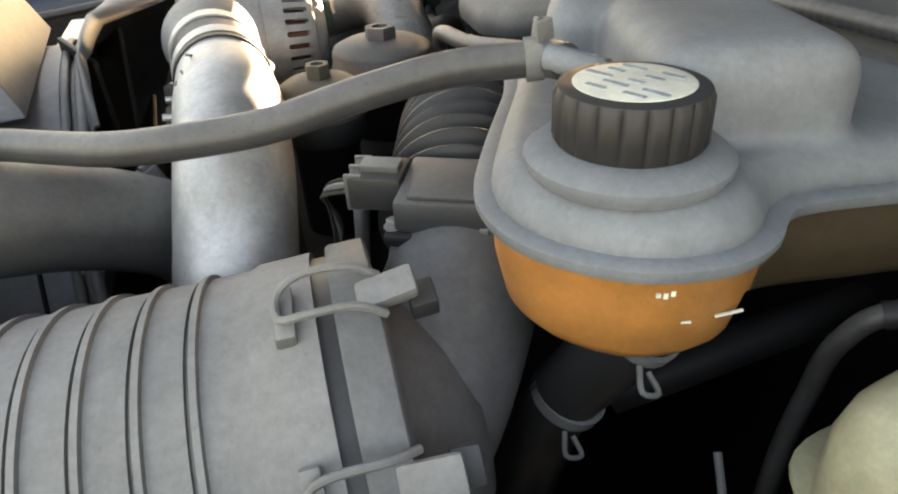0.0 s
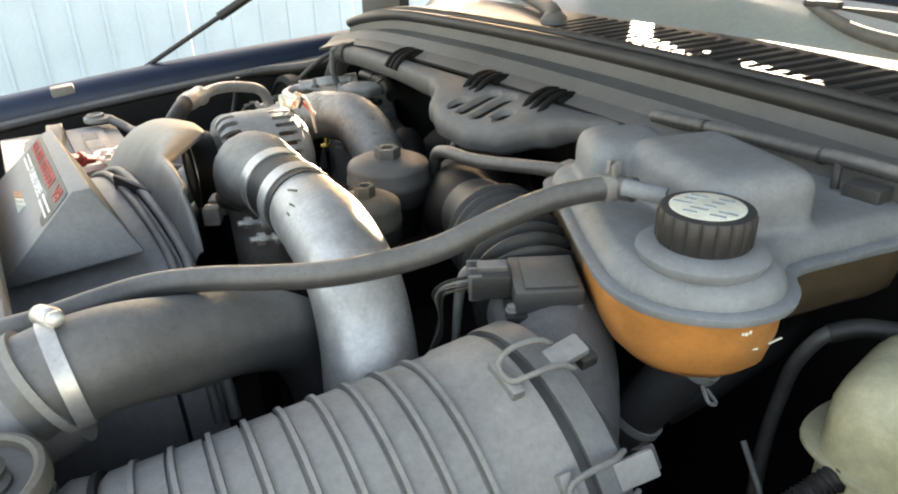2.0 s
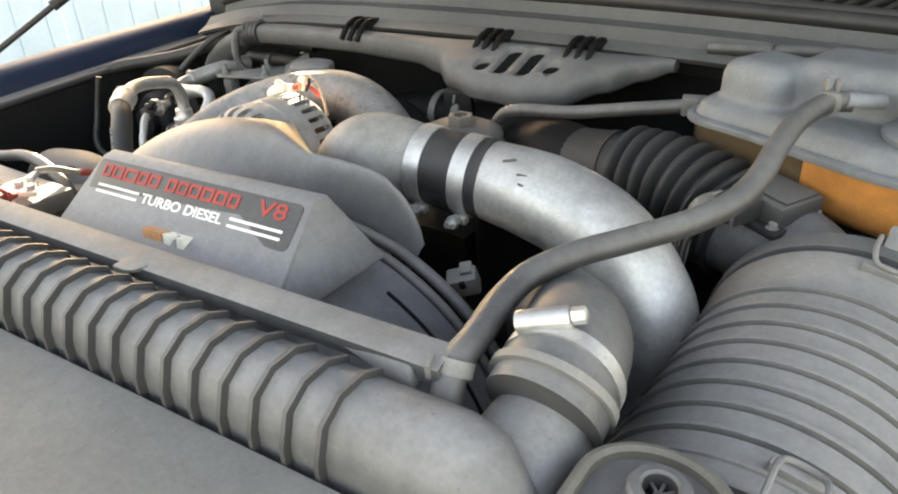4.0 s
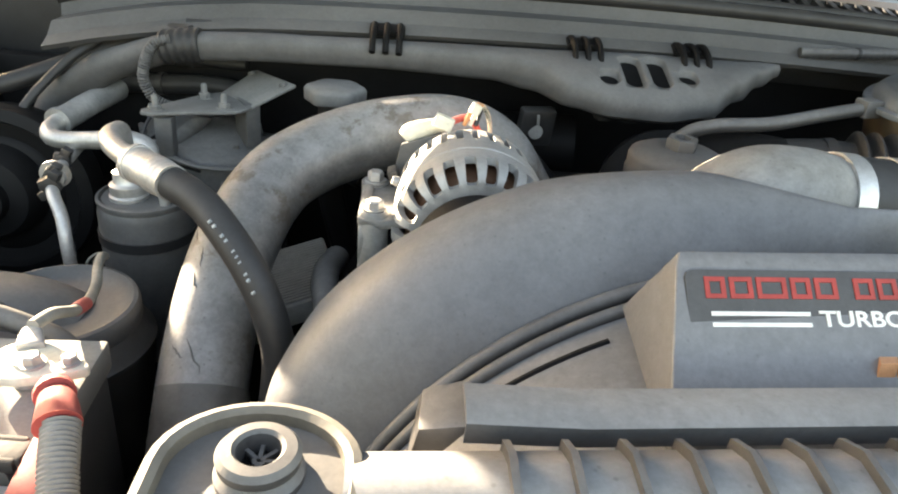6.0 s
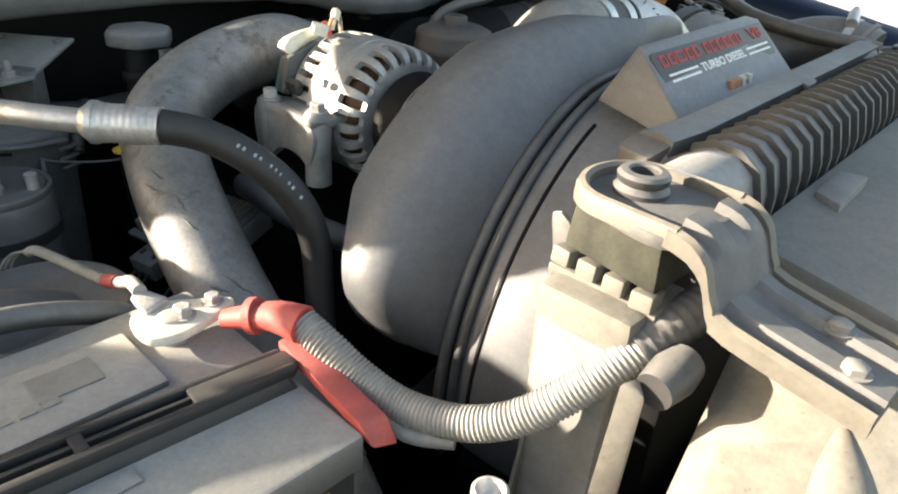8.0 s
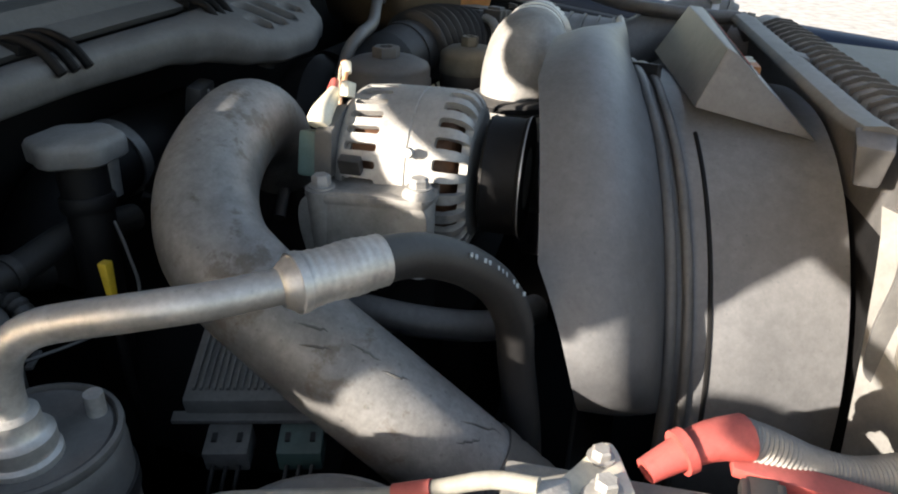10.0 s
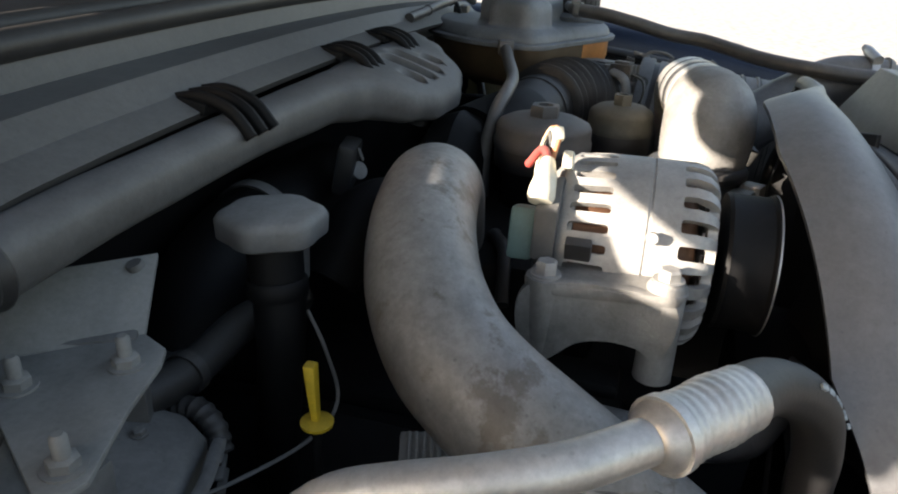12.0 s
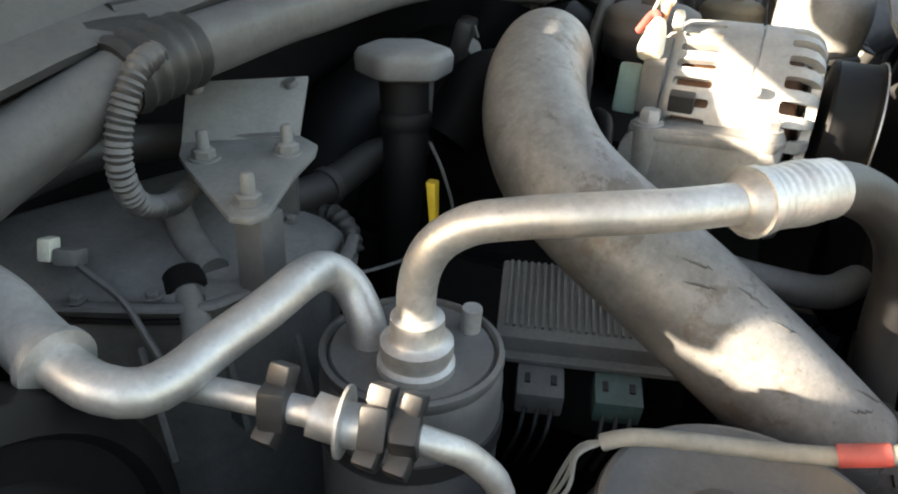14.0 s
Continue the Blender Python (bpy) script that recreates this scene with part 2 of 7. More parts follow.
def smooth_line(pts, step=0.006):
    """Catmull-Rom through the points, at even steps."""
    p = [Vector(q) for q in pts]
    p = [p[0] * 2 - p[1]] + p + [p[-1] * 2 - p[-2]]
    out = []
    for i in range(1, len(p) - 2):
        n = max(2, int((p[i + 1] - p[i]).length / step))
        for k in range(n):
            t = k / n
            out.append(0.5 * ((2 * p[i]) + (p[i + 1] - p[i - 1]) * t + (2 * p[i - 1] - 5 * p[i] + 4 * p[i + 1] - p[i + 2]) * t * t
                              + (3 * p[i] - p[i - 1] - 3 * p[i + 1] + p[i + 2]) * t ** 3))
    out.append(p[-2])
    return out


def tube(pts, r, seg=20, step=0.006, flat=1.0, bm=None, caps=True):
    """A swept tube; r is a number or a function of the way along (0 to 1, metres)."""
    bm = bm or bmesh.new()
    line = smooth_line(pts, step)
    way = [0.0]
    for a, b in zip(line, line[1:]):
        way.append(way[-1] + (b - a).length)
    side = None
    rings = []
    for i, p in enumerate(line):
        d = (line[min(i + 1, len(line) - 1)] - line[max(i - 1, 0)]).normalized()
        if side is None:
            side = d.cross(Vector((0, 0, 1)))
            if side.length < 0.05:
                side = d.cross(Vector((0, 1, 0)))
        side = (side - d * side.dot(d)).normalized()
        up = side.cross(d)
        rad = r(way[i] / way[-1], way[i]) if callable(r) else r
        rings.append([bm.verts.new(p + (side * math.cos(a) + up * math.sin(a) * flat) * rad)
                      for a in (2 * math.pi * k / seg for k in range(seg))])
    for a, b in zip(rings, rings[1:]):
        for k in range(seg):
            bm.faces.new((a[k], b[k], b[(k + 1) % seg], a[(k + 1) % seg]))
    if caps:
        bm.faces.new(rings[0])
        bm.faces.new(list(reversed(rings[-1])))
    bmesh.ops.recalc_face_normals(bm, faces=bm.faces)
    return bm


def basis(a, b, hint=(0, 0, 1)):
    """A pose at a whose z axis points to b."""
    z = (Vector(b) - Vector(a)).normalized()
    x = Vector(hint).cross(z)
    if x.length < 0.01:
        x = Vector((1, 0, 0))
    x.normalize()
    y = z.cross(x)
    m = Matrix((x, y, z)).transposed().to_4x4()
    return Matrix.Translation(a) @ m


def lathe(a, b, profile, seg=40, bm=None, wobble=None):
    """Turns (height, radius) pairs round the axis from a towards b."""
    bm = bm or bmesh.new()
    m = basis(a, b)
    rings = []
    for h, r in profile:
        if r < 1e-5:
            rings.append([bm.verts.new(m @ Vector((0, 0, h)))])
        else:
            rings.append([bm.verts.new(m @ Vector((math.cos(t) * r * (wobble(t, h) if wobble else 1),
                                                   math.sin(t) * r * (wobble(t, h) if wobble else 1), h)))
                          for t in (2 * math.pi * k / seg for k in range(seg))])
    for p, q in zip(rings, rings[1:]):
        for k in range(seg):
            f = [p[k % len(p)], q[k % len(q)], q[(k + 1) % len(q)], p[(k + 1) % len(p)]]
            u = list(dict.fromkeys(f))
            if len(u) > 2:
                bm.faces.new(u)
    for ring, flip in ((rings[0], 1), (rings[-1], 0)):
        if len(ring) > 1:
            bm.faces.new(ring if flip else list(reversed(ring)))
    bmesh.ops.recalc_face_normals(bm, faces=bm.faces)
    return bm


def bevel(bm, w, seg=2, angle=30):
    es = [e for e in bm.edges if len(e.link_faces) == 2 and e.calc_face_angle(0) > radians(angle)]
    if es and w:
        bmesh.ops.bevel(bm, geom=es, offset=w, segments=seg, profile=0.6, affect="EDGES", clamp_overlap=True)
    return bm


def obox(c, size, rot=(0, 0, 0), bev=0.003, bm=None, seg=2):
    one = bmesh.new()
    bmesh.ops.create_cube(one, size=1, matrix=pose(*c, *rot) @ Matrix.Diagonal((*size, 1)))
    bevel(one, bev, seg)
    return join(bm, one)


def join(bm, other):
    if bm is None:
        return other
    me = bpy.data.meshes.new("t")
    other.to_mesh(me)
    other.free()
    bm.from_mesh(me)
    bpy.data.meshes.remove(me)
    return bm


def hull(pts, bev=0.004, seg=2, bm=None):
    one = bmesh.new()
    vs = [one.verts.new(p) for p in pts]
    r = bmesh.ops.convex_hull(one, input=vs)
    bmesh.ops.delete(one, geom=[v for v in one.verts if not v.link_faces], context="VERTS")
    bmesh.ops.dissolve_limit(one, angle_limit=radians(3), verts=one.verts, edges=one.edges)
    bevel(one, bev, seg)
    bmesh.ops.recalc_face_normals(one, faces=one.faces)
    return join(bm, one)


def prism(poly, z0, z1, bev=0.003, m=None, seg=2, bm=None):
    """A flat outline in x, y drawn up from z0 to z1, laid by the pose m."""
    one = bmesh.new()
    lo = [one.verts.new((x, y, z0)) for x, y in poly]
    hi = [one.verts.new((x, y, z1)) for x, y in poly]
    one.faces.new(list(reversed(lo)))
    one.faces.new(hi)
    for i in range(len(poly)):
        j = (i + 1) % len(poly)
        one.faces.new((lo[i], lo[j], hi[j], hi[i]))
    bmesh.ops.recalc_face_normals(one, faces=one.faces)
    bevel(one, bev, seg)
    if m is not None:
        bmesh.ops.transform(one, matrix=m, verts=one.verts)
    return join(bm, one)


def rounded(poly, step=0.006):
    """A closed smooth outline through the points."""
    n = len(poly)
    p = [Vector((*q, 0)) for q in poly]
    out = []
    for i in range(n):
        a, b, c, d = p[i - 1], p[i], p[(i + 1) % n], p[(i + 2) % n]
        k = max(2, int((c - b).length / step))
        for s in range(k):
            t = s / k
            v = 0.5 * ((2 * b) + (c - a) * t + (2 * a - 5 * b + 4 * c - d) * t * t + (3 * b - a - 3 * c + d) * t ** 3)
            out.append((v.x, v.y))
    return out


def shrink(poly, d):
    """An outline drawn in by d."""
    n = len(poly)
    out = []
    area = sum(poly[i][0] * poly[(i + 1) % n][1] - poly[(i + 1) % n][0] * poly[i][1] for i in range(n))
    s = 1 if area > 0 else -1
    for i in range(n):
        a, c = Vector(poly[i - 1]), Vector(poly[(i + 1) % n])
        t = (c - a).normalized()
        out.append((poly[i][0] - t.y * d * s, poly[i][1] + t.x * d * s))
    return out


def loft(rings, bm=None, closed=True, caps=True):
    bm = bm or bmesh.new()
    rs = [[bm.verts.new(p) for p in ring] for ring in rings]
    n = len(rs[0])
    for a, b in zip(rs, rs[1:]):
        for k in range(n if closed else n - 1):
            bm.faces.new((a[k], b[k], b[(k + 1) % n], a[(k + 1) % n]))
    if caps and closed:
        bm.faces.new(rs[0])
        bm.faces.new(list(reversed(rs[-1])))
    bmesh.ops.recalc_face_normals(bm, faces=bm.faces)
    return bm


def baked(ob):
    """Lays the object's modifiers down into its mesh."""
    dg = bpy.context.evaluated_depsgraph_get()
    me = bpy.data.meshes.new_from_object(ob.evaluated_get(dg))
    old = ob.data
    ob.modifiers.clear()
    ob.data = me
    bpy.data.meshes.remove(old)
    return ob


def melt(ob, voxel=0.004, rounds=6):
    """Blends overlapping forms into one moulded shell."""
    r = ob.modifiers.new("blend", "REMESH")
    r.mode, r.voxel_size, r.use_smooth_shade = "VOXEL", voxel, True
    s = ob.modifiers.new("ease", "SMOOTH")
    s.factor, s.iterations = 0.5, rounds
    baked(ob)
    for p in ob.data.polygons:
        p.use_smooth = True
    return ob


def cut(ob, bm):
    """Takes the form bm, in world places, out of ob."""
    bmesh.ops.translate(bm, verts=bm.verts, vec=-origin(ob))
    me = bpy.data.meshes.new("cutter")
    bm.to_mesh(me)
    bm.free()
    c = new("cutter", me)
    c.location = origin(ob)
    b = ob.modifiers.new("cut", "BOOLEAN")
    b.operation, b.object, b.solver = "DIFFERENCE", c, "EXACT"
    baked(ob)
    bpy.data.objects.remove(c)
    bpy.data.meshes.remove(me)
    return ob


def lettering(text, size, m, depth=0.0006):
    """Raised letters in the built-in font, centred on the pose m."""
    cu = bpy.data.curves.new("letters", "FONT")
    cu.body, cu.size, cu.extrude, cu.align_x, cu.align_y, cu.offset = text, size, depth, "CENTER", "CENTER", 0.00025
    ob = new("letters", cu)
    dg = bpy.context.evaluated_depsgraph_get()
    me = bpy.data.meshes.new_from_object(ob.evaluated_get(dg))
    bpy.data.objects.remove(ob)
    bm = bmesh.new()
    bm.from_mesh(me)
    bpy.data.meshes.remove(me)
    bmesh.ops.transform(bm, matrix=m, verts=bm.verts)
    return bm


def bolt(name, at, axis, r, h, material, parent, label=""):
    """A hexagon head with a washer."""
    a = Vector(at)
    d = Vector(axis).normalized()
    bm = lathe(a, a + d, [(0, r * 1.35), (h * 0.2, r * 1.35)], 16)
    lathe(a, a + d, [(h * 0.2, r), (h * 0.85, r), (h, r * 0.8)], 6, bm)
    return part(name, bm, material, parent, label)


def band(name, pts, r, width, material, parent, label="", thick=0.0015):
    """A hose clamp: a strap round the tube's middle piece, with its worm housing."""
    a, b = Vector(pts[0]), Vector(pts[1])
    d = (b - a).normalized()
    s = a - d * width / 2
    return part(name, lathe(s, s + d, [(0, r), (0, r + thick), (width, r + thick), (width, r)], 36), material, parent, label)


# ---------------------------------------------------------------- surroundings
def wavy_fence():
    """A corrugated metal fence beside the truck."""
    fence = thing("metal_fence", "pale blue corrugated metal fence behind the truck", "fence", (-4.2, 0.5, 0), kind="structure")
    for k in range(8):
        y0 = -4.0 + k * 1.2
        panel = part("panel", obox((-4.2, y0 + 0.6, 0.8), (0.01, 1.196, 1.6), bev=0.0), FENCE, fence)
        for i in range(6):
            part("rib", obox((-4.192, y0 + 0.1 + 0.2 * i, 0.8), (0.012, 0.022, 1.6), bev=0.004), FENCE, panel)


bm = bmesh.new()
bmesh.ops.create_grid(bm, x_segments=40, y_segments=40, size=120)
solid("ground", bm, GROUND, "pale dusty gravel yard", "ground", kind="structure", smooth=False)
wavy_fence()

# ---------------------------------------------------------------- truck body
truck = thing("pickup_truck", "dark blue pickup truck with its bonnet raised", "truck", (0, 0.4, 0))


def fender(side):
    """A wing: outer skin, rounded crown, inner lip and the dark apron below it."""
    if side < 0:
        line = [(-0.95, -0.95, 1.215), (-0.93, -0.28, 1.290), (-0.92, 0.1, 1.330), (-0.91, 0.54, 1.360), (-0.91, 1.2, 1.39)]
    else:
        line = [(0.97, -0.95, 1.25), (0.96, -0.18, 1.335), (0.95, 0.02, 1.365), (0.93, 0.36, 1.405), (0.92, 1.2, 1.44)]
    line = smooth_line(line, 0.06)
    prof = [(0.10, -0.75), (0.13, -0.4), (0.11, -0.16), (0.07, -0.05), (0.03, -0.008), (0.0, 0.0), (-0.03, -0.012), (-0.042, -0.03),
            (-0.046, -0.05), (-0.046, -0.054), (-0.03, -0.05), (0.02, -0.035), (0.06, -0.08), (0.09, -0.2), (0.10, -0.4), (0.08, -0.75)]
    rings = [[(p.x + side * u, p.y, 0.0 if w == -0.75 else p.z + w) for u, w in prof] for p in line]
    part("fender", loft(rings), BLUE, truck, "dark blue painted wing")
    lip = [(-0.042, -0.046), (-0.085, -0.052), (-0.088, -0.058), (-0.082, -0.066), (-0.042, -0.058)]
    rings = [[(p.x + side * u, p.y, p.z + w) for u, w in lip] for p in line if p.y < 0.62]
    part("fender_lip", loft(rings), SHEET, truck, "dusty grey inner wing lip")
    seal = [(p.x - side * 0.088, p.y, p.z - 0.052) for p in line if p.y < 0.6]
    part("seal", tube(seal, 0.008, 10, 0.03), BLACK, truck, "black rubber edge seal")
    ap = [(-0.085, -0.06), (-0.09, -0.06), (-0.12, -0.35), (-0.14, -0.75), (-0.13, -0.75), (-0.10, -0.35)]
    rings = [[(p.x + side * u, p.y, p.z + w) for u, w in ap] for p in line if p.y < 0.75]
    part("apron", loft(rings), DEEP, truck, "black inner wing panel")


fender(-1)
fender(1)
bm = obox((-0.905, -0.104, 1.296), (0.035, 0.05, 0.022), (6, 0, 0), 0.004)
part("hood_bumper", bm, BRACKET, truck, "pale bonnet rest block on the wing")


# Near-black fillers added to close the view beside the cowl.
part("lower_firewall", obox((-0.75, 0.62, 0.98), (0.26, 0.03, 0.66), bev=0.005), DEEP, truck)
part("cab_side", obox((-0.76, 0.93, 1.03), (0.26, 0.10, 0.92), bev=0.02), DEEP, truck, "black cab corner beside the windscreen")


# firewall, cowl lip, weather strip, grille and windscreen
def drop(x):
    """The cowl falls away towards the wings, most on the battery side."""
    return -0.03 * (x / 0.86) ** 2 + 0.005 * x - 0.05 * max(0, (-x - 0.35) / 0.4) ** 2


def along(prof, x0=-0.86, x1=0.86, n=24, bow=0.0, slope=0.03):
    """A profile in y, z drawn across the truck, slightly bowed."""
    rings = []
    for i in range(n + 1):
        x = x0 + (x1 - x0) * i / n
        dy = slope * x + bow * (1 - (x / 0.86) ** 2)
        dz = drop(x)
        rings.append([(x, y + dy, z + dz) for y, z in prof])
    return loft(rings)


part("firewall", along([(0.56, 0.5), (0.56, 1.38), (0.60, 1.38), (0.60, 0.5)], -0.64, 0.86), DEEP, truck, "black firewall")
part("cowl_lip", along([(0.462, 1.412), (0.458, 1.418), (0.50, 1.437), (0.535, 1.438), (0.535, 1.40), (0.56, 1.37), (0.60, 1.37),
                        (0.60, 1.445), (0.53, 1.443), (0.497, 1.443)], -0.66, 0.86), COWL, truck, "dusty black cowl lip")
part("cowl_wall", along([(0.535, 1.43), (0.545, 1.462), (0.56, 1.466), (0.60, 1.462), (0.60, 1.43)], -0.665, 0.86), COWL, truck)
for yy, zz, r in ((0.548, 1.470, 0.011), (0.572, 1.478, 0.008)):
    line = [(x, yy + 0.03 * x, zz + drop(x)) for x in (-0.67, -0.6, -0.45, -0.3, 0, 0.3, 0.6, 0.86)]
    part("weather_strip", tube(line, r, 12, 0.03), BLACK, truck, "dusty rubber weather strip")
cowl = part("cowl_panel", along([(0.580, 1.455), (0.586, 1.470), (0.60, 1.474), (0.78, 1.490), (0.80, 1.490), (0.80, 1.43), (0.58, 1.43)],
                                -0.66, 0.86), GRILLE, truck, "dusty plastic cowl panel with slots")
slots = None
for k in range(34):
    x = -0.02 + k * 0.0255
    slots = obox((x, 0.665 + 0.03 * x, 1.46 + drop(x)), (0.0145, 0.10, 0.12), (6, 0, -16), 0.003, slots)
cut(cowl, slots)
# Near-black sheet added below the slots to paint the shade under them.
part("slot_shade", along([(0.61, 1.385), (0.61, 1.39), (0.78, 1.395), (0.78, 1.39)], -0.64, 0.84), DEEP, truck)
bm = along([(0.80, 1.475), (0.795, 1.481), (1.45, 2.04), (1.46, 2.03)], -0.80, 0.84, bow=-0.08)
part("windscreen", bm, GLASS, truck, "dark windscreen").visible_shadow = False
for k, (px, ax, bx0, bx1) in enumerate(((-0.04, -0.34, -0.62, -0.08), (0.74, 0.44, 0.05, 0.66))):
    wiper = part("wiper_arm", tube([(px, 0.645, 1.483), (px - 0.03, 0.66, 1.494), (px - 0.15, 0.70, 1.502), (ax, 0.74, 1.510), (ax - 0.12, 0.80, 1.53)], lambda f, w: 0.015 - 0.009 * f, 12, 0.02), SHEET, truck, "dusty grey wiper arm")
    part("pivot_cap", lathe((px, 0.645, 1.472), (px, 0.63, 1.6), [(0, 0.024), (0.014, 0.022), (0.022, 0.014), (0.024, 0)], 20), SHEET, wiper)
    blade = part("wiper_blade", obox(((bx0 + bx1) / 2, 0.795 + 0.02 * (bx0 + bx1) / 2, 1.518), (bx1 - bx0, 0.010, 0.022), (0, 0, 1.5), 0.002), BATTSIDE, wiper, "black wiper blade")
    part("bow", tube([(bx0 + 0.04, 0.785, 1.522), (bx0 + 0.16, 0.78, 1.538), ((bx0 + bx1) / 2, 0.778, 1.546), (bx1 - 0.16, 0.782, 1.54), (bx1 - 0.04, 0.79, 1.526)], 0.005, 8, 0.03), BATTSIDE, blade)
    for q in (0.22, 0.5, 0.78):
        x = bx0 + (bx1 - bx0) * q
        part("yoke", obox((x, 0.785, 1.532), (0.05, 0.012, 0.010), (0, 0, 0), 0.002), BATTSIDE, blade)

# raised bonnet, the gas strut, and unseen blockers added to shape the sun patches
HOOD = Vector((-0.103, 0.713, 1.600))
HOOD_TILT = radians(42)
hx = Vector((0, -math.cos(HOOD_TILT), math.sin(HOOD_TILT)))
hn = Vector((0, math.sin(HOOD_TILT), math.cos(HOOD_TILT)))


def ease(f):
    f = min(1, max(0, f))
    return f * f * (3 - 2 * f)


def hood_row(q, w):
    """The unseen bonnet's section at q metres from its rear edge; the edge is cut back over the middle to place the sun
    patches.
    """
    xl = -0.944 + 0.20 * min(0.4, q)
    row = []
    for k in range(97):
        x = xl + (0.92 - xl) * k / 96
        c = -0.11 * abs(x / 0.926) ** 5.4
        g = ease((x + 0.20) / 0.05)
        tail = (0.044 * ease((x + 0.57) / 0.08) - 0.018 * ease((x + 0.36) / 0.16) - 0.008 * ease((-x - 0.58) / 0.08) - 0.111 * g) * max(0, 1 - q / 0.12)
        row.append(tuple(Vector((x, HOOD.y, HOOD.z)) + hx * (q + tail) + hn * (c + w)))
    return row


qs = (0, 0.04, 0.08, 0.12, 0.3, 0.6, 0.9, 1.2)
under, skin = [hood_row(q, 0.0) for q in qs], [hood_row(q, 0.03) for q in qs]
part("hood", loft([[r[k] for r in under] + [r[k] for r in reversed(skin)] for k in range(97)]), BLUE, truck, "dark blue bonnet propped open")
# Unseen plates below the bonnet's corner, added to cut the sun patches.
hinge_blocker = part("hinge_shade_plate", hull([(-0.955, 0.655, 1.497), (-0.792, 0.655, 1.497), (-0.955, 0.675, 1.497), (-0.792, 0.675, 1.497), (-0.960, 0.650, 1.60), (-0.792, 0.69, 1.615), (-0.960, 0.68, 1.60), (-0.792, 0.71, 1.615)], 0.004), BLACK, truck, "unseen black plate added to shape the sun patches")
part("leg_blocker", hull([(-0.929, 0.655, 1.44), (-0.907, 0.655, 1.44), (-0.929, 0.675, 1.44), (-0.907, 0.675, 1.44), (-0.934, 0.655, 1.51), (-0.907, 0.675, 1.51)], 0.002), BLACK, hinge_blocker)
part("foot_blocker", hull([(-0.891, 0.655, 1.512), (-0.74, 0.655, 1.512), (-0.891, 0.68, 1.512), (-0.74, 0.68, 1.512), (-0.891, 0.655, 1.25), (-0.66, 0.655, 1.25), (-0.891, 0.69, 1.25), (-0.66, 0.69, 1.25), (-0.66, 0.655, 1.512), (-0.66, 0.68, 1.512)], 0.003), BLACK, hinge_blocker)
part("stop_blocker", hull([(-0.72, 0.655, 1.49), (-0.60, 0.655, 1.49), (-0.680, 0.655, 1.530), (-0.60, 0.655, 1.532), (-0.72, 0.68, 1.49), (-0.60, 0.68, 1.49), (-0.680, 0.68, 1.530), (-0.60, 0.68, 1.532)], 0.002), BLACK, hinge_blocker)
# Unseen block behind the glass, added to stop the low sun.
part("dash_blocker", hull([(-0.80, 1.12, 1.740), (-0.63, 1.12, 1.762), (-0.48, 1.12, 1.762), (-0.79, 1.30, 1.75), (-0.48, 1.30, 1.77), (-0.79, 1.12, 1.45), (-0.48, 1.12, 1.45), (-0.79, 1.30, 1.45), (-0.48, 1.30, 1.45)], 0.02), BLACK, truck, "unseen dark block added behind the windscreen to cut low sun")
# Unseen blocks beside the doors, added to shade the battery and pipe edges.
for k, (x0, x1) in enumerate(((-1.66, -1.42), (1.42, 1.66))):
    side_blocker = part("mirror_blocker", obox(((x0 + x1) / 2, 0.87, 1.51), (x1 - x0, 0.07, 0.24), (0, 0, 4 - 8 * k), 0.025, None, 4), BLACK, truck, "unseen black block added beside the door to stop the sun")
    e = x1 if k == 0 else x0
    d = -1 if k == 0 else 1
    part("arm_blocker", hull([(d * x, y, z) for x in (0.95, 1.185) for y in (0.86, 0.90) for z in (1.42, 1.495 if x < 1 else 1.510)], 0.006), BLACK, side_blocker)
    part("bracket_blocker", hull([(d * x, y, z) for x in (1.214, 1.24) for y in (0.87, 0.90) for z in (1.42, 1.540 if x < 1.22 else 1.545)], 0.004), BLACK, side_blocker)
    part("door_blocker", hull([(d * x, y, z) for x in (1.235, 1.44) for y in (0.85, 0.90) for z in (1.42, 1.562)], 0.006), BLACK, side_blocker)
strut = [(-0.937, 0.076, 1.315), (-0.795, 0.62, 1.632)]
arm = part("gas_strut", tube(strut, 0.006, 10, 0.05), BLACK, truck, "slim black bonnet strut")
mid = Vector(strut[0]).lerp(Vector(strut[1]), 0.36)
part("cylinder", tube([mid, strut[1]], 0.011, 12, 0.05), BLACK, arm)
# panels at the front
bm = hull([(-0.165, -0.334, 1.348), (0.52, -0.293, 1.352), (0.60, -0.95, 1.30), (-0.2, -0.95, 1.28), (-0.165, -0.334, 1.30), (0.52, -0.293, 1.30),
           (0.60, -0.95, 1.25), (-0.2, -0.95, 1.23)], 0.006)
part("sight_shield", bm, PANEL, truck, "dusty grey panel in front of the radiator")
bm = hull([(-0.05, -0.338, 1.353), (0.01, -0.334, 1.355), (0.02, -0.356, 1.354), (-0.06, -0.362, 1.352), (-0.06, -0.362, 1.33), (0.02, -0.356, 1.33), (-0.05, -0.338, 1.33)], 0.003)
part("catch_plate", bm, BRACKET, truck)
# sun-bleached headlamp housing beside the radiator
rings = []
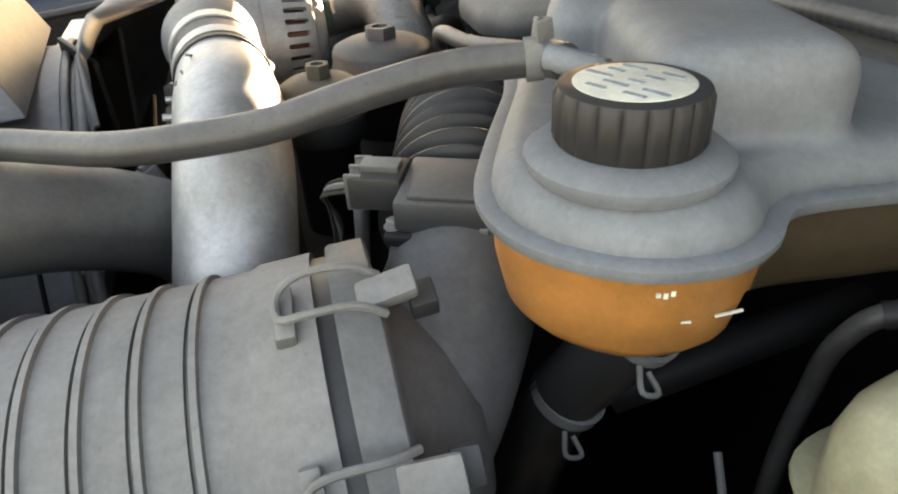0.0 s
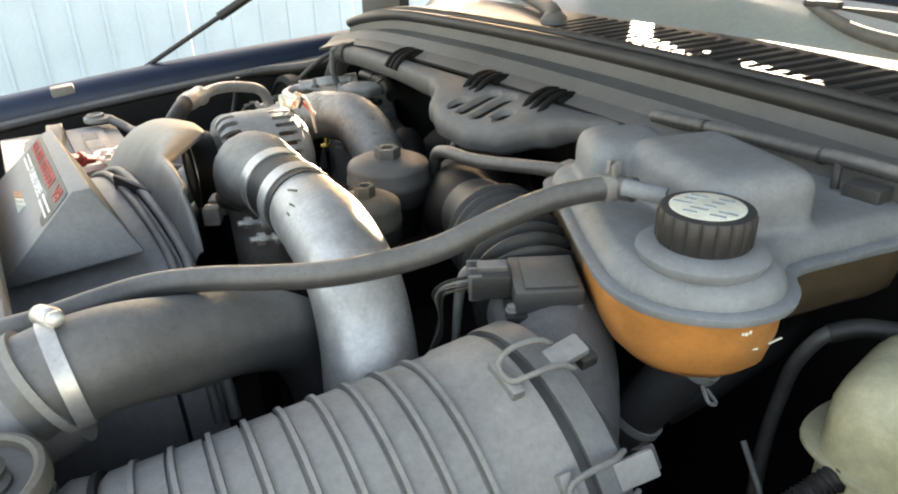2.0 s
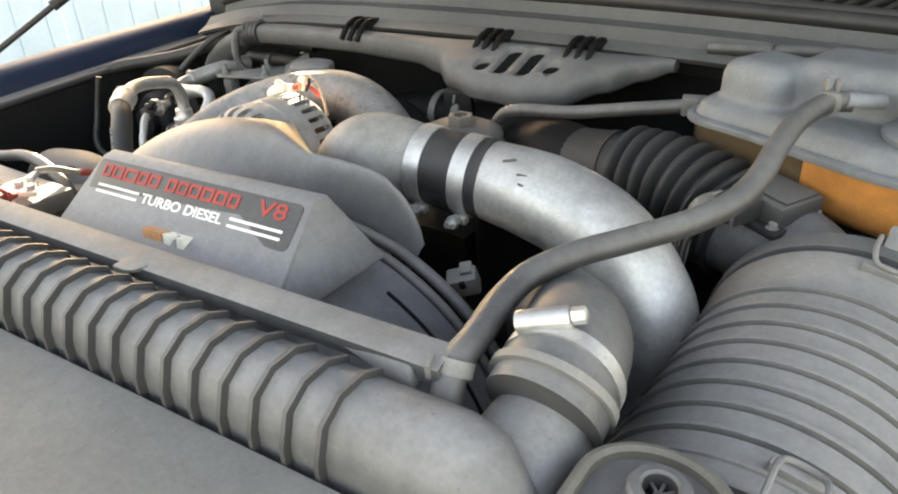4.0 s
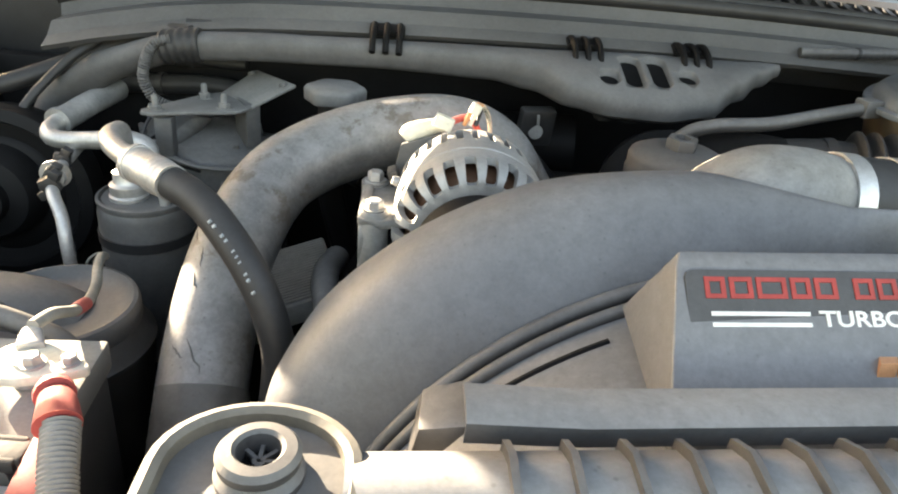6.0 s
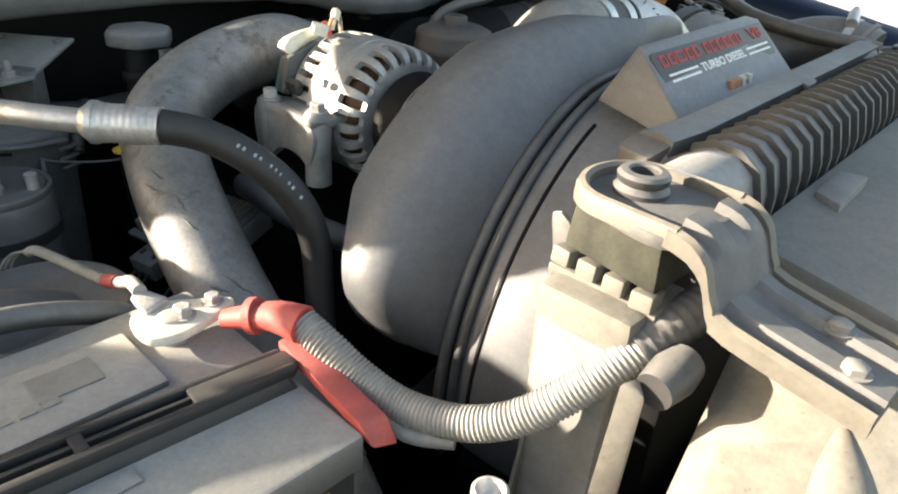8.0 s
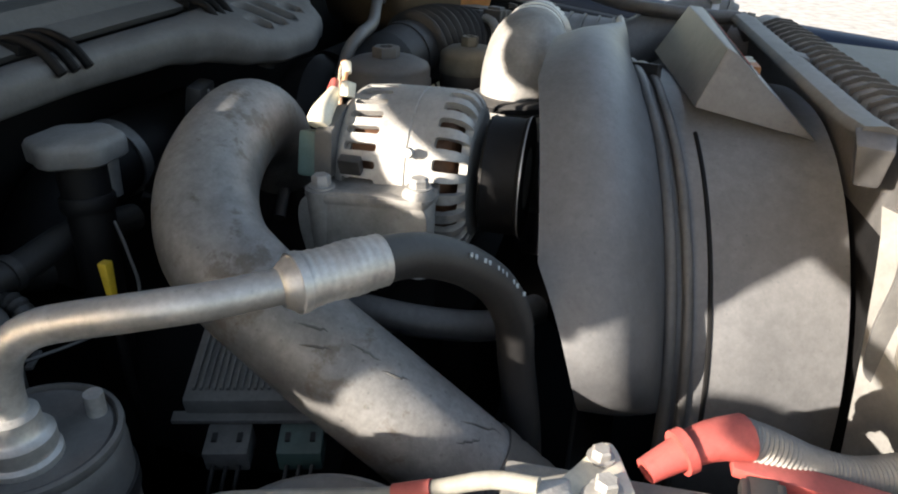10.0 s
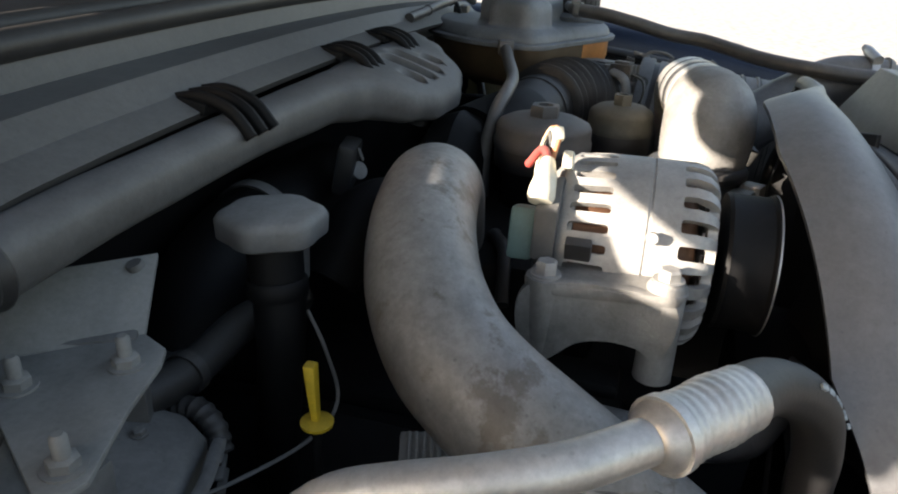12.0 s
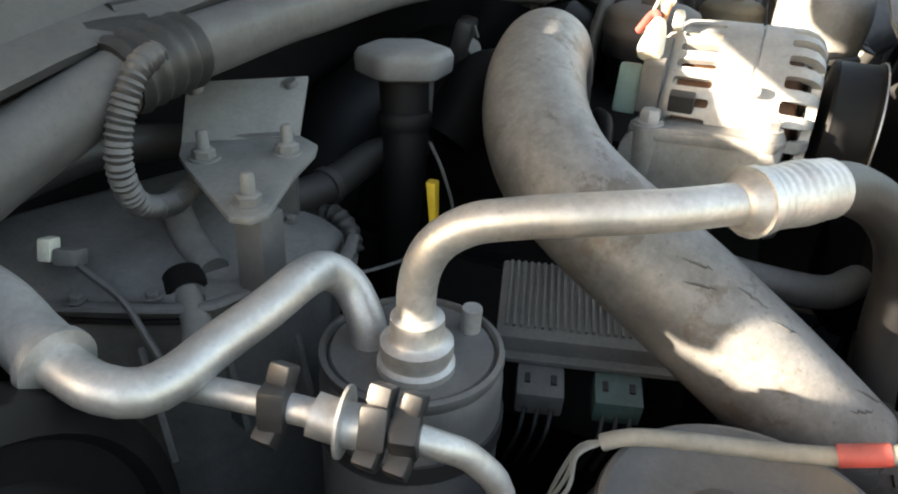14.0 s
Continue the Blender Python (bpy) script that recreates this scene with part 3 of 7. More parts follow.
for k in range(9):
    f = k / 8
    x, y, z = -0.215 - 0.24 * f, -0.366 - 0.05 * f, 1.318 - 0.10 * f
    rings.append([(x, y, z - 0.10), (x - 0.004, y - 0.002, z - 0.02), (x + 0.012, y - 0.014, z), (x + 0.05, y - 0.07, z + 0.012 + 0.01 * math.sin(f * 5)),
                  (x + 0.09, y - 0.16, z + 0.02), (x + 0.11, y - 0.4, z + 0.0), (x + 0.11, y - 0.42, z - 0.10)])
part("headlamp_housing", bevel(loft(rings), 0.004, 2, 35), BEIGE, truck, "sun-bleached beige headlamp housing")
part("housing_fold", tube([(-0.275, -0.45, 1.318), (-0.32, -0.47, 1.302), (-0.365, -0.485, 1.284)], lambda f, w: 0.004 + 0.013 * math.sin(math.pi * f), 14, flat=0.7), BEIGE, truck)

# near-black lower structure that closes the bay, its shade put into the colour
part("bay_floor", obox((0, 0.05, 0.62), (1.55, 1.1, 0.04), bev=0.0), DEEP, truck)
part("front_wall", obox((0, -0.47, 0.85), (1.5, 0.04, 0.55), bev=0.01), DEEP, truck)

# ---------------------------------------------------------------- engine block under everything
engine = thing("engine", "large diesel engine block, near black to hold the bay's shade", "engine", (0.05, 0.33, 0.7))
# Boxes fill the bay over the ground, shade put into their colour.
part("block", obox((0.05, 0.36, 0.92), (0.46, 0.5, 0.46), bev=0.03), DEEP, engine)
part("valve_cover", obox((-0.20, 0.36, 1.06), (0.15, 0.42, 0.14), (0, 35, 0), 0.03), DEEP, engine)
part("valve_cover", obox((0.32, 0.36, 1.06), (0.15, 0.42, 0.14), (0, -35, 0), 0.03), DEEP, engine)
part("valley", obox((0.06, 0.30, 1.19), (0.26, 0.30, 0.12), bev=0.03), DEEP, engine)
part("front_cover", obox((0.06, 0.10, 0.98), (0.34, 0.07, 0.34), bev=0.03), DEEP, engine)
for k in range(6):
    y = 0.24 + 0.055 * k
    part("injector_harness", tube([(-0.10, y, 1.22), (-0.05, y + 0.01, 1.255), (0.0, y + 0.03, 1.25), (0.06, y + 0.02, 1.22)], 0.007, 10), BLACK, engine)


# ---------------------------------------------------------------- fan shroud
def se(t, a, b, n=2.6):
    """A point of a rounded square round the fan's middle."""
    c, s = math.cos(t), math.sin(t)
    return (math.copysign(abs(c) ** (2 / n), c) * a, math.copysign(abs(s) ** (2 / n), s) * b)


FX, FZ = 0.06, 1.10
shroud = thing("fan_shroud", "dusty grey-black plastic fan shroud arching over the fan", "fan shroud", (FX, -0.12, 0.95))


def rear(x):
    """How far back the shroud reaches: the side by the intake pipe is cut short, the lower flank sweeps forward."""
    f = min(1, max(0, (x - 0.045) / 0.06))
    f = f * f * (3 - 2 * f)
    left = 0.025 - 0.18 * min(0.17, max(0, -x - 0.08)) - 0.85 * min(0.06, max(0, -x - 0.25))
    y = left * (1 - f) - 0.034 * f - 0.020 * min(1, max(0, (x - 0.225) / 0.05))
    return max(y, front(x) + 0.012)


def front(x):
    return -0.076 + (0.19 if x < 0 else 0.11) * max(-0.29, min(x, 0.25))


def seam(t, g=1.0):
    x, z = se(t, (0.335 if math.cos(t) > 0 else 0.295) * g, 0.268 * g, 2.6 if math.cos(t) > 0 else 2.0)
    return FX + x, FZ + z


rings = []
for i in range(105):
    t = radians(25 + 145 * i / 104)
    end = math.sqrt(1 - max(0, (i - 94) / 10.3) ** 2)
    xa, za = seam(t)
    xb, zb = se(t, 0.371, 0.309, 2.2)
    if math.cos(t) > 0:
        xa, za = se(t, 0.202, 0.266, 9.0)
        xa, za = xa + FX, za + FZ
        xb, zb = se(t, 0.213, 0.306, 8.0)
    xb, zb = xb + FX, zb + FZ
    top = max(0, math.sin(t)) ** 3
    outer, inner = [], []
    for j in range(17):
        f = (j / 16) ** 1.4
        h = (1 - (1 - f) ** (3.6 if xa < FX else 2.4)) * end
        d = 1 + 0.045 * top * math.sin(math.pi * f)
        y = front(xa) * (1 - f) + rear(xb) * f
        x, z = (xa + (xb - xa) * h - FX) * d, (za + (zb - za) * h - FZ) * d
        outer.append((FX + x, y, FZ + z))
        inner.append((FX + x * 0.987, y, FZ + z * 0.987))
    rings.append(outer + inner[::-1])
part("hood_ring", loft(rings), SHROUD, shroud, "smooth dark shroud arch", angle=50)
# the joint: two ribs and a groove
for dy, g, r in ((-0.004, 1.0, 0.006), (-0.019, 0.992, 0.005)):
    line = []
    for i in range(90):
        x, z = seam(radians(20 + 172 * i / 89), g)
        line.append((x, front(x) + dy, z))
    part("seam_rib", tube(line, r, 10, 0.01), RUBBER, shroud)
# forward skirt down to the radiator
rings = []
for i in range(73):
    t = radians(-10 + 200 * i / 72)
    ring = []
    for f, g in ((0, 0.985), (0.25, 0.982), (0.5, 0.975), (0.52, 0.972), (1, 0.95), (1, 0.935), (0, 0.965)):
        x, z = seam(t, g)
        ring.append((x, (front(x) - 0.010) * (1 - f) + (-0.252 + 0.06 * x) * f, z))
    rings.append(ring)
part("skirt", loft(rings), SHROUD, shroud, "dusty sloping front of the shroud")
line = []
for i in range(24):
    x, z = seam(radians(112 + 70 * i / 23), 0.983)
    line.append((x, (front(x) - 0.010) * 0.8 + (-0.252 + 0.06 * x) * 0.2, z))
part("panel_gap", tube(line, 0.0022, 6, 0.01), DEEP, shroud)
line = []
for i in range(20):
    x, z = seam(radians(16 + 40 * i / 19), 0.984)
    line.append((x, (front(x) - 0.010) * 0.78 + (-0.252 + 0.06 * x) * 0.22, z))
part("panel_gap", tube(line, 0.0020, 6, 0.01), DEEP, shroud)
# badge block
bs = 0.055


def bp(x, y, z):
    return (x, y + bs * x, z)


bm = hull([bp(-0.030, -0.152, 1.418), bp(0.238, -0.152, 1.424), bp(-0.026, -0.143, 1.422), bp(0.238, -0.136, 1.425),
           bp(-0.036, -0.186, 1.384), bp(0.246, -0.186, 1.388), bp(-0.044, -0.196, 1.352), bp(0.258, -0.190, 1.352),
           bp(-0.044, -0.120, 1.368), bp(0.266, -0.105, 1.360), bp(-0.044, -0.235, 1.345), bp(0.250, -0.235, 1.345)], 0.007, 3)
part("badge_block", bm, SHROUD, shroud, "raised badge block")
# the plate on the block's sloping face
fo = Vector(bp(0.104, -0.169, 1.4035))
ux = Vector((1, bs, 0.018)).normalized()
uy = (Vector(bp(0, -0.152, 1.418)) - Vector(bp(0, -0.186, 1.384)))
uy = (uy - ux * uy.dot(ux)).normalized()
uz = ux.cross(uy)
PLATE = Matrix.Translation(fo + uz * 0.001) @ Matrix((ux, uy, uz)).transposed().to_4x4()
plate = part("badge", prism([(u * 0.130 - math.copysign(0.005, u) * (1 - a), v * 0.0205 - math.copysign(0.005, v) * (1 - b)) for u, v in ((-1, -1), (1, -1), (1, 1), (-1, 1)) for a, b in (((1, 0), (0.7, 0.7), (0, 1)) if u * v > 0 else ((0, 1), (0.7, 0.7), (1, 0)))],
                            -0.002, 0.0012, 0.0006, PLATE), PLATEMAT, shroud, "black badge plate with red and white lettering")


def on_plate(x, y, w, h, z=0.0012, d=0.0008):
    return prism([(x, y), (x + w, y), (x + w, y + h), (x, y + h)], z, z + d, 0.0, PLATE)


x = -0.119
for w in (10, 11, 14, 10, 11, 0, 10, 10, 11, 11, 11, 10):
    w *= 0.00148
    if w:
        b = w - 0.0026
        bm = on_plate(x, 0.0035, b, 0.0026)
        for u, v, wu, wv in ((0, 0.0099, b, 0.0026), (0, 0.0026, 0.0028, 0.0073), (b - 0.0028, 0.0026, 0.0028, 0.0073)):
            join(bm, on_plate(x + u, 0.0035 + v, wu, wv))
        part("red_mark", bm, RED, plate, "faded red frame-shaped mark", smooth=False)
    x += w or 0.008
part("lettering", lettering("V8", 0.0195, PLATE @ pose(0.101, 0.0095, 0.0014) @ Matrix.Diagonal((1.5, 1, 1, 1))), RED, plate, "red letters V8", smooth=False)
part("lettering", lettering("TURBO DIESEL", 0.0128, PLATE @ pose(0.0, -0.0085, 0.0014) @ Matrix.Diagonal((1.25, 1, 1, 1))), WHITE, plate, "white letters TURBO DIESEL", smooth=False)
for x0, w in ((-0.117, 0.059), (0.060, 0.059)):
    for y in (-0.0065, -0.0128):
        part("stripe", on_plate(x0, y, w, 0.0024), WHITE, plate, "white stripe")
P2 = PLATE @ pose(-0.020, -0.0315, -0.0005) @ pose(0, 0, 0, -52, 0, 0)
for x0, x1, m in ((0.0, 0.011, ORANGE), (0.012, 0.023, ORANGE), (0.027, 0.035, LABEL), (0.044, 0.052, LABEL)):
    part("worn_emblem", prism([(x0 - 0.006, -0.009), (x1 - 0.006, -0.009), (x1 + 0.004, 0.009), (x0 + 0.004, 0.009)], -0.02, 0.0035, 0.0, P2), m, shroud, "worn orange emblem" if m is ORANGE else "worn pale emblem")
part("worn_emblem", prism([(0.034, -0.0025), (0.046, -0.0025), (0.047, 0.0025), (0.035, 0.0025)], -0.02, 0.0034, 0.0, P2), LABEL, shroud, "worn pale emblem")
part("side_flange", prism(rounded([(-0.244, 1.358), (-0.250, 1.320), (-0.247, 1.274), (-0.253, 1.236), (-0.280, 1.230), (-0.275, 1.280), (-0.264, 1.338), (-0.258, 1.356)], 0.005), 0, 0.004, 0.001, Matrix(((0, 0, 1, -0.264), (1, 0, 0, 0), (0, 1, 0, 0), (0, 0, 0, 1)))), PLASTIC, shroud, "curved flange at the shroud's lower corner")
# fan in the dark behind the arch
fan = thing("fan", "black radiator fan behind the shroud", "fan", (0.06, -0.06, 1.1))
part("hub", lathe((0.06, -0.09, 1.1), (0.06, 0.03, 1.1), [(0, 0.06), (0.03, 0.08), (0.06, 0.08), (0.09, 0.05)], 24), DEEP, fan)
for k in range(9):
    a = 2 * math.pi * k / 9
    c = Vector((0.06 + 0.17 * math.cos(a), -0.07, 1.1 + 0.17 * math.sin(a)))
    one = bmesh.new()
    bmesh.ops.create_cube(one, size=1, matrix=Matrix.Translation(c) @ Matrix.Rotation(-a, 4, "Y") @ pose(0, 0, 0, 30, 0, 0) @ Matrix.Diagonal((0.22, 0.006, 0.085, 1)))
    part("blade", bevel(one, 0.002), BLACK, fan)

# ---------------------------------------------------------------- radiator and its ribbed top tank
rad = thing("radiator", "wide radiator with a ribbed dusty black plastic top tank", "radiator", (0.15, -0.28, 0.65))


def ty(x):
    return -0.290 + 0.06 * x


part("core", obox((0.16, -0.275, 1.0), (0.70, 0.05, 0.62), (0, 0, 3.4), 0.005), DEEP, rad, "dark radiator core")
prof = [(0.030, 0.0), (0.030, 0.062), (0.024, 0.080), (0.010, 0.086), (-0.008, 0.0845), (-0.022, 0.074), (-0.028, 0.055), (-0.029, 0.02), (-0.031, 0.0)]
rings = []
for k in range(31):
    x = -0.205 + 0.705 * k / 30
    e = min(1, (0.505 - x) / 0.05)
    e = math.sqrt(max(0.05, 1 - (1 - e) ** 2))
    rings.append([(x, ty(x) + y * e, 1.306 + z * (0.4 + 0.6 * e)) for y, z in prof])
part("top_tank", bevel(loft(rings), 0.0), TANK, rad, "dusty black plastic tank", angle=60)
rib_prof = [(0.031, 0.05), (0.0272, 0.0835), (0.011, 0.0910), (-0.010, 0.0895), (-0.0270, 0.0775), (-0.0340, 0.055), (-0.0350, 0.005), (-0.02, 0.005), (-0.02, 0.05), (0.0, 0.07), (0.02, 0.06)]
for k in range(21):
    x = -0.138 + 0.0262 * k
    rings = [[(x + dx, ty(x) + y, 1.306 + z) for y, z in rib_prof] for dx in (-0.0017, 0.0017)]
    part("rib", loft(rings), RIBMAT, rad)
rings = []
for k in range(41):
    f = k / 40
    x = -0.155 + 0.575 * f
    y, z = -0.249 + 0.062 * (x + 0.17), 1.388 + 0.006 * f + 0.004 * max(0, 1 - f / 0.10)
    rings.append([(x, y - 0.014, z - 0.014), (x, y - 0.016, z - 0.001), (x, y - 0.006, z + 0.0025), (x, y + 0.010, z + 0.001), (x, y + 0.014, z - 0.004), (x, y + 0.014, z - 0.008), (x, y - 0.010, z - 0.006)])
part("rail", loft(rings), PLASTIC, rad, "black clip rail")
part("rail_end", hull([(-0.176, -0.258, 1.381), (-0.150, -0.264, 1.390), (-0.174, -0.230, 1.383), (-0.150, -0.232, 1.392), (-0.180, -0.252, 1.352), (-0.172, -0.254, 1.352), (-0.178, -0.234, 1.352), (-0.170, -0.234, 1.352)], 0.003), RUBBER, rad, "turned-down rail end")
part("flap", hull([(0.345, -0.232, 1.386), (0.402, -0.232, 1.388), (0.352, -0.204, 1.390), (0.400, -0.198, 1.391), (0.348, -0.226, 1.394), (0.396, -0.222, 1.396), (0.405, -0.214, 1.372), (0.405, -0.236, 1.374)], 0.004), PLASTIC, rad, "raised rail flap")
for x in (0.14,):
    bm = hull([(x - 0.015, -0.262 + 0.06 * x, 1.390), (x + 0.013, -0.262 + 0.06 * x, 1.391), (x - 0.010, -0.240 + 0.06 * x, 1.394), (x + 0.018, -0.238 + 0.06 * x, 1.394),
               (x - 0.015, -0.262 + 0.06 * x, 1.382), (x + 0.018, -0.238 + 0.06 * x, 1.386)], 0.003)
    part("clip", bm, PLASTIC, rad)
rings = []
for k in range(13):
    f = k / 12
    z = 1.352 - 0.20 * f
    x, y = -0.215 - 0.052 * f ** 0.6, -0.245 - 0.010 * f
    rings.append([(x, y, z), (x - 0.010, y - 0.006, z), (x - 0.034 - 0.016 * f, y - 0.022, z - 0.004), (x - 0.036 - 0.016 * f, y - 0.026, z - 0.005), (x - 0.012, y - 0.011, z), (x, y - 0.005, z)])
part("side_lip", loft(rings), BRACKET, rad, "curved dusty side lip")
part("side_channel", obox((-0.290, -0.300, 1.03), (0.022, 0.06, 0.55), (0, 0, 3), 0.004), BRACKET, rad, "grey side channel")
part("tank_end", obox((-0.272, -0.298, 1.290), (0.05, 0.07, 0.075), (0, 0, 3), 0.008), BEIGE, rad, "sunlit pale tank end")
part("hose_neck", lathe((0.470, -0.245, 1.330), (0.474, -0.175, 1.352), [(0, 0.04), (0.02, 0.037), (0.06, 0.034), (0.075, 0.034)], 32), TANK, rad)


# ---------------------------------------------------------------- upper mounts with rubber grommets
def mount(name, dx, dy, label, dz=0.0):
    th = thing(name, label, "radiator mount", (-0.24 + dx, -0.29 + dy, 1.30), group="radiator mounts")
    c = Vector((-0.241 + dx, -0.291 + dy, 1.388 + dz))
    ends = [(0.040 * math.cos(a), 0.034 * math.sin(a)) for a in (math.pi * k / 16 for k in range(17))]
    # the strap bends down in front and runs forward as a foot
    pr = [(-0.045, 0.0), (-0.060, -0.003), (-0.071, -0.012), (-0.076, -0.024), (-0.081, -0.034), (-0.092, -0.041), (-0.17, -0.052)]
    # Darker grey than the rim: the floor's shade is put into its colour.
    part("strap", prism(rounded(ends + [(-0.040, -0.05), (0.040, -0.05)], 0.008), -0.012, -0.004, 0.003, Matrix.Translation(c), 2), SHEET, th, "dusty strap floor, shade put into its grey")
    wall = [(0.040, -0.05)] + ends + [(-0.040, -0.05)]
    rings = []
    for k, (x, y) in enumerate(wall):
        a, b = Vector(wall[max(k - 1, 0)]), Vector(wall[min(k + 1, len(wall) - 1)])
        n = Vector(((b - a).y, -(b - a).x)).normalized()
        rings.append([tuple(c + Vector((x + n.x * u, y + n.y * u, w))) for u, w in ((-0.0045, -0.006), (-0.004, 0.0015), (-0.001, 0.0035), (0.0025, 0.0025), (0.004, -0.001), (0.0045, -0.0095), (0.0, -0.0095))])
    part("rim", loft(rings), MOUNT, th, "raised tan rim")
    line = [(p.x, p.y) for p in smooth_line([(y, z, 0) for y, z in pr], 0.006)]
    for q in (-0.040, 0.040):
        rings = [[tuple(c + Vector((q + u, y, z + w))) for u, w in ((-0.0045, -0.0095), (-0.004, 0.001), (0.0, 0.0035), (0.004, 0.001), (0.0045, -0.0095))] for y, z in line]
        part("rim", loft(rings), MOUNT, th)
    rings = [[tuple(c + Vector((x, y, z + w))) for x, w in ((-0.041, -0.003), (-0.028, -0.003), (-0.024, 0.003), (-0.008, 0.003), (-0.004, -0.003), (0.012, -0.003), (0.016, 0.002), (0.028, 0.002), (0.032, -0.003), (0.041, -0.003), (0.041, -0.007), (-0.041, -0.007))]
             for y, z in line]
    part("foot", loft(rings), SHEET, th, "dark pressed steel foot")
    g = c + Vector((0.002, 0.0, -0.003))
    ring = part("grommet", lathe(g, g + Vector((0, 0, 1)), [(-0.004, 0.0180), (0.002, 0.0180), (0.004, 0.0160), (0.0055, 0.0150), (0.007, 0.0165), (0.0110, 0.0170), (0.0135, 0.0150),
                                                            (0.0140, 0.0105), (0.0125, 0.0090), (0.0, 0.0084)], 40), RUBBER, th, "ribbed rubber grommet")
    part("socket", lathe(g + Vector((0, 0, -0.003)), g + Vector((0, 0, 1)), [(0.004, 0.0086), (0.006, 0.0086), (0.006, 0.0)], 20), DEEP, ring)
    for k in range(4):
        part("rib", obox(tuple(g + Vector((0.003 * math.cos(k * 0.8), 0.003 * math.sin(k * 0.8), 0.005))), (0.012, 0.002, 0.004), (0, 0, k * 45), 0.0005), RUBBER, ring)
    b = Vector((-0.243 + dx, -0.292 + dy, 1.364 + dz))
    cush = hull([tuple(b + Vector(p)) for p in ((-0.030, 0.030, -0.020), (-0.030, -0.040, -0.026), (0.03, 0.030, -0.020), (0.03, -0.040, -0.026), (-0.026, 0.028, 0.014), (-0.026, -0.036, 0.013), (0.028, 0.028, 0.014), (0.028, -0.036, 0.013))], 0.004)
    part("cushion", cush, FOAM, th, "grimy olive rubber cushion")
    for k in range(4):
        part("tab", obox((b.x - 0.026, b.y + 0.026 - 0.020 * k, b.z - 0.027 - 0.0015 * k), (0.020, 0.015, 0.012), (0, 8, 4 * k - 6), 0.002), BEIGE, th, "pale plastic tab" if k == 0 else "")
    part("ledge", obox((b.x - 0.012, b.y - 0.004, b.z - 0.038), (0.044, 0.080, 0.008), (2, 0, 3), 0.002), BEIGE, th)
    for x, y in ((0.02, -0.13), (-0.016, -0.15)):
        bolt("bolt", tuple(c + Vector((x, y, -0.047))), (0, 0, 1), 0.007, 0.006, BRACKET, th)
    return th


mount("radiator_mount", 0, 0, "dusty steel strap mount with a rubber grommet in the sun")
mount("radiator_mount", 0.795, 0.065, "shaded steel strap mount with a rubber grommet", -0.022)


# ---------------------------------------------------------------- intake pipe, coupler and elbow
pipe = thing("intake_pipe", "large dull aluminium intake pipe with a black rubber coupler", "intake pipe", (0.43, 0.07, 1.1))
AX = [(0.135, 0.062, 1.378), (0.20, 0.068, 1.376), (0.27, 0.074, 1.372), (0.335, 0.076, 1.363), (0.396, 0.074, 1.342), (0.438, 0.067, 1.303), (0.458, 0.060, 1.255), (0.464, 0.057, 1.12), (0.464, 0.057, 0.95)]
part("pipe", tube(AX[2:], lambda f, w: 0.0405 + 0.004 * min(1, w / 0.06), 36), ALU, pipe, "dull aluminium bend")
part("coupler", tube([AX[1], (0.235, 0.071, 1.374), (0.272, 0.074, 1.372)], 0.041, 36), BLACK, pipe, "black rubber coupler")
band("clamp", [(0.200, 0.068, 1.376), (0.235, 0.071, 1.374)], 0.0412, 0.018, STEEL, pipe, "shiny hose clamp")
band("clamp", [(0.252, 0.0725, 1.373), (0.275, 0.0745, 1.3715)], 0.0412, 0.018, STEEL, pipe, "shiny hose clamp")
for a, b in (((0.318, 0.045, 1.398), (0.330, 0.048, 1.397)), ((0.322, 0.040, 1.391), (0.328, 0.040, 1.390)), ((0.352, 0.046, 1.389), (0.357, 0.043, 1.384)), ((0.300, 0.05, 1.406), (0.312, 0.055, 1.408))):
    part("scuff", tube([a, b], lambda f, w: 0.0012, 6, 0.004), TAPE, pipe, "dark scuff mark")
part("bead", tube([(0.268, 0.0738, 1.372), (0.274, 0.0742, 1.3717)], lambda f, w: 0.0425, 36), BLACK, pipe)
for x in (0.203, 0.254):
    t = part("t_bolt", tube([(x, 0.052, 1.334), (x + 0.002, 0.028, 1.340), (x + 0.003, 0.014, 1.342)], 0.0034, 8), STEEL, pipe, "clamp bolt")
    part("nut", lathe((x + 0.002, 0.030, 1.3395), (x + 0.003, 0.01, 1.343), [(0, 0.007), (0.008, 0.007)], 6), STEEL, t)
    part("trunnion", obox((x, 0.044, 1.336), (0.016, 0.010, 0.010), (15, 0, 0), 0.003), STEEL, t)
elbow = thing("intake_elbow", "grey cast intake elbow rising from the engine", "elbow", (0.08, 0.07, 1.25))
part("casting", tube([(0.196, 0.0675, 1.376), (0.16, 0.064, 1.377), (0.12, 0.063, 1.370), (0.092, 0.066, 1.345), (0.082, 0.070, 1.30), (0.08, 0.072, 1.22)],
                     lambda f, w: 0.039 + 0.010 * math.sin(math.pi * min(1, f * 1.5)), 32), CASTIRON, elbow, "patchy grey casting")
foot = part("boot_rim", lathe((0.081, 0.071, 1.322), (0.081, 0.071, 2), [(0, 0.040), (0, 0.052), (0.006, 0.053), (0.010, 0.050), (0.012, 0.042)], 40), BATTSIDE, elbow, "black rubber rim under the elbow")
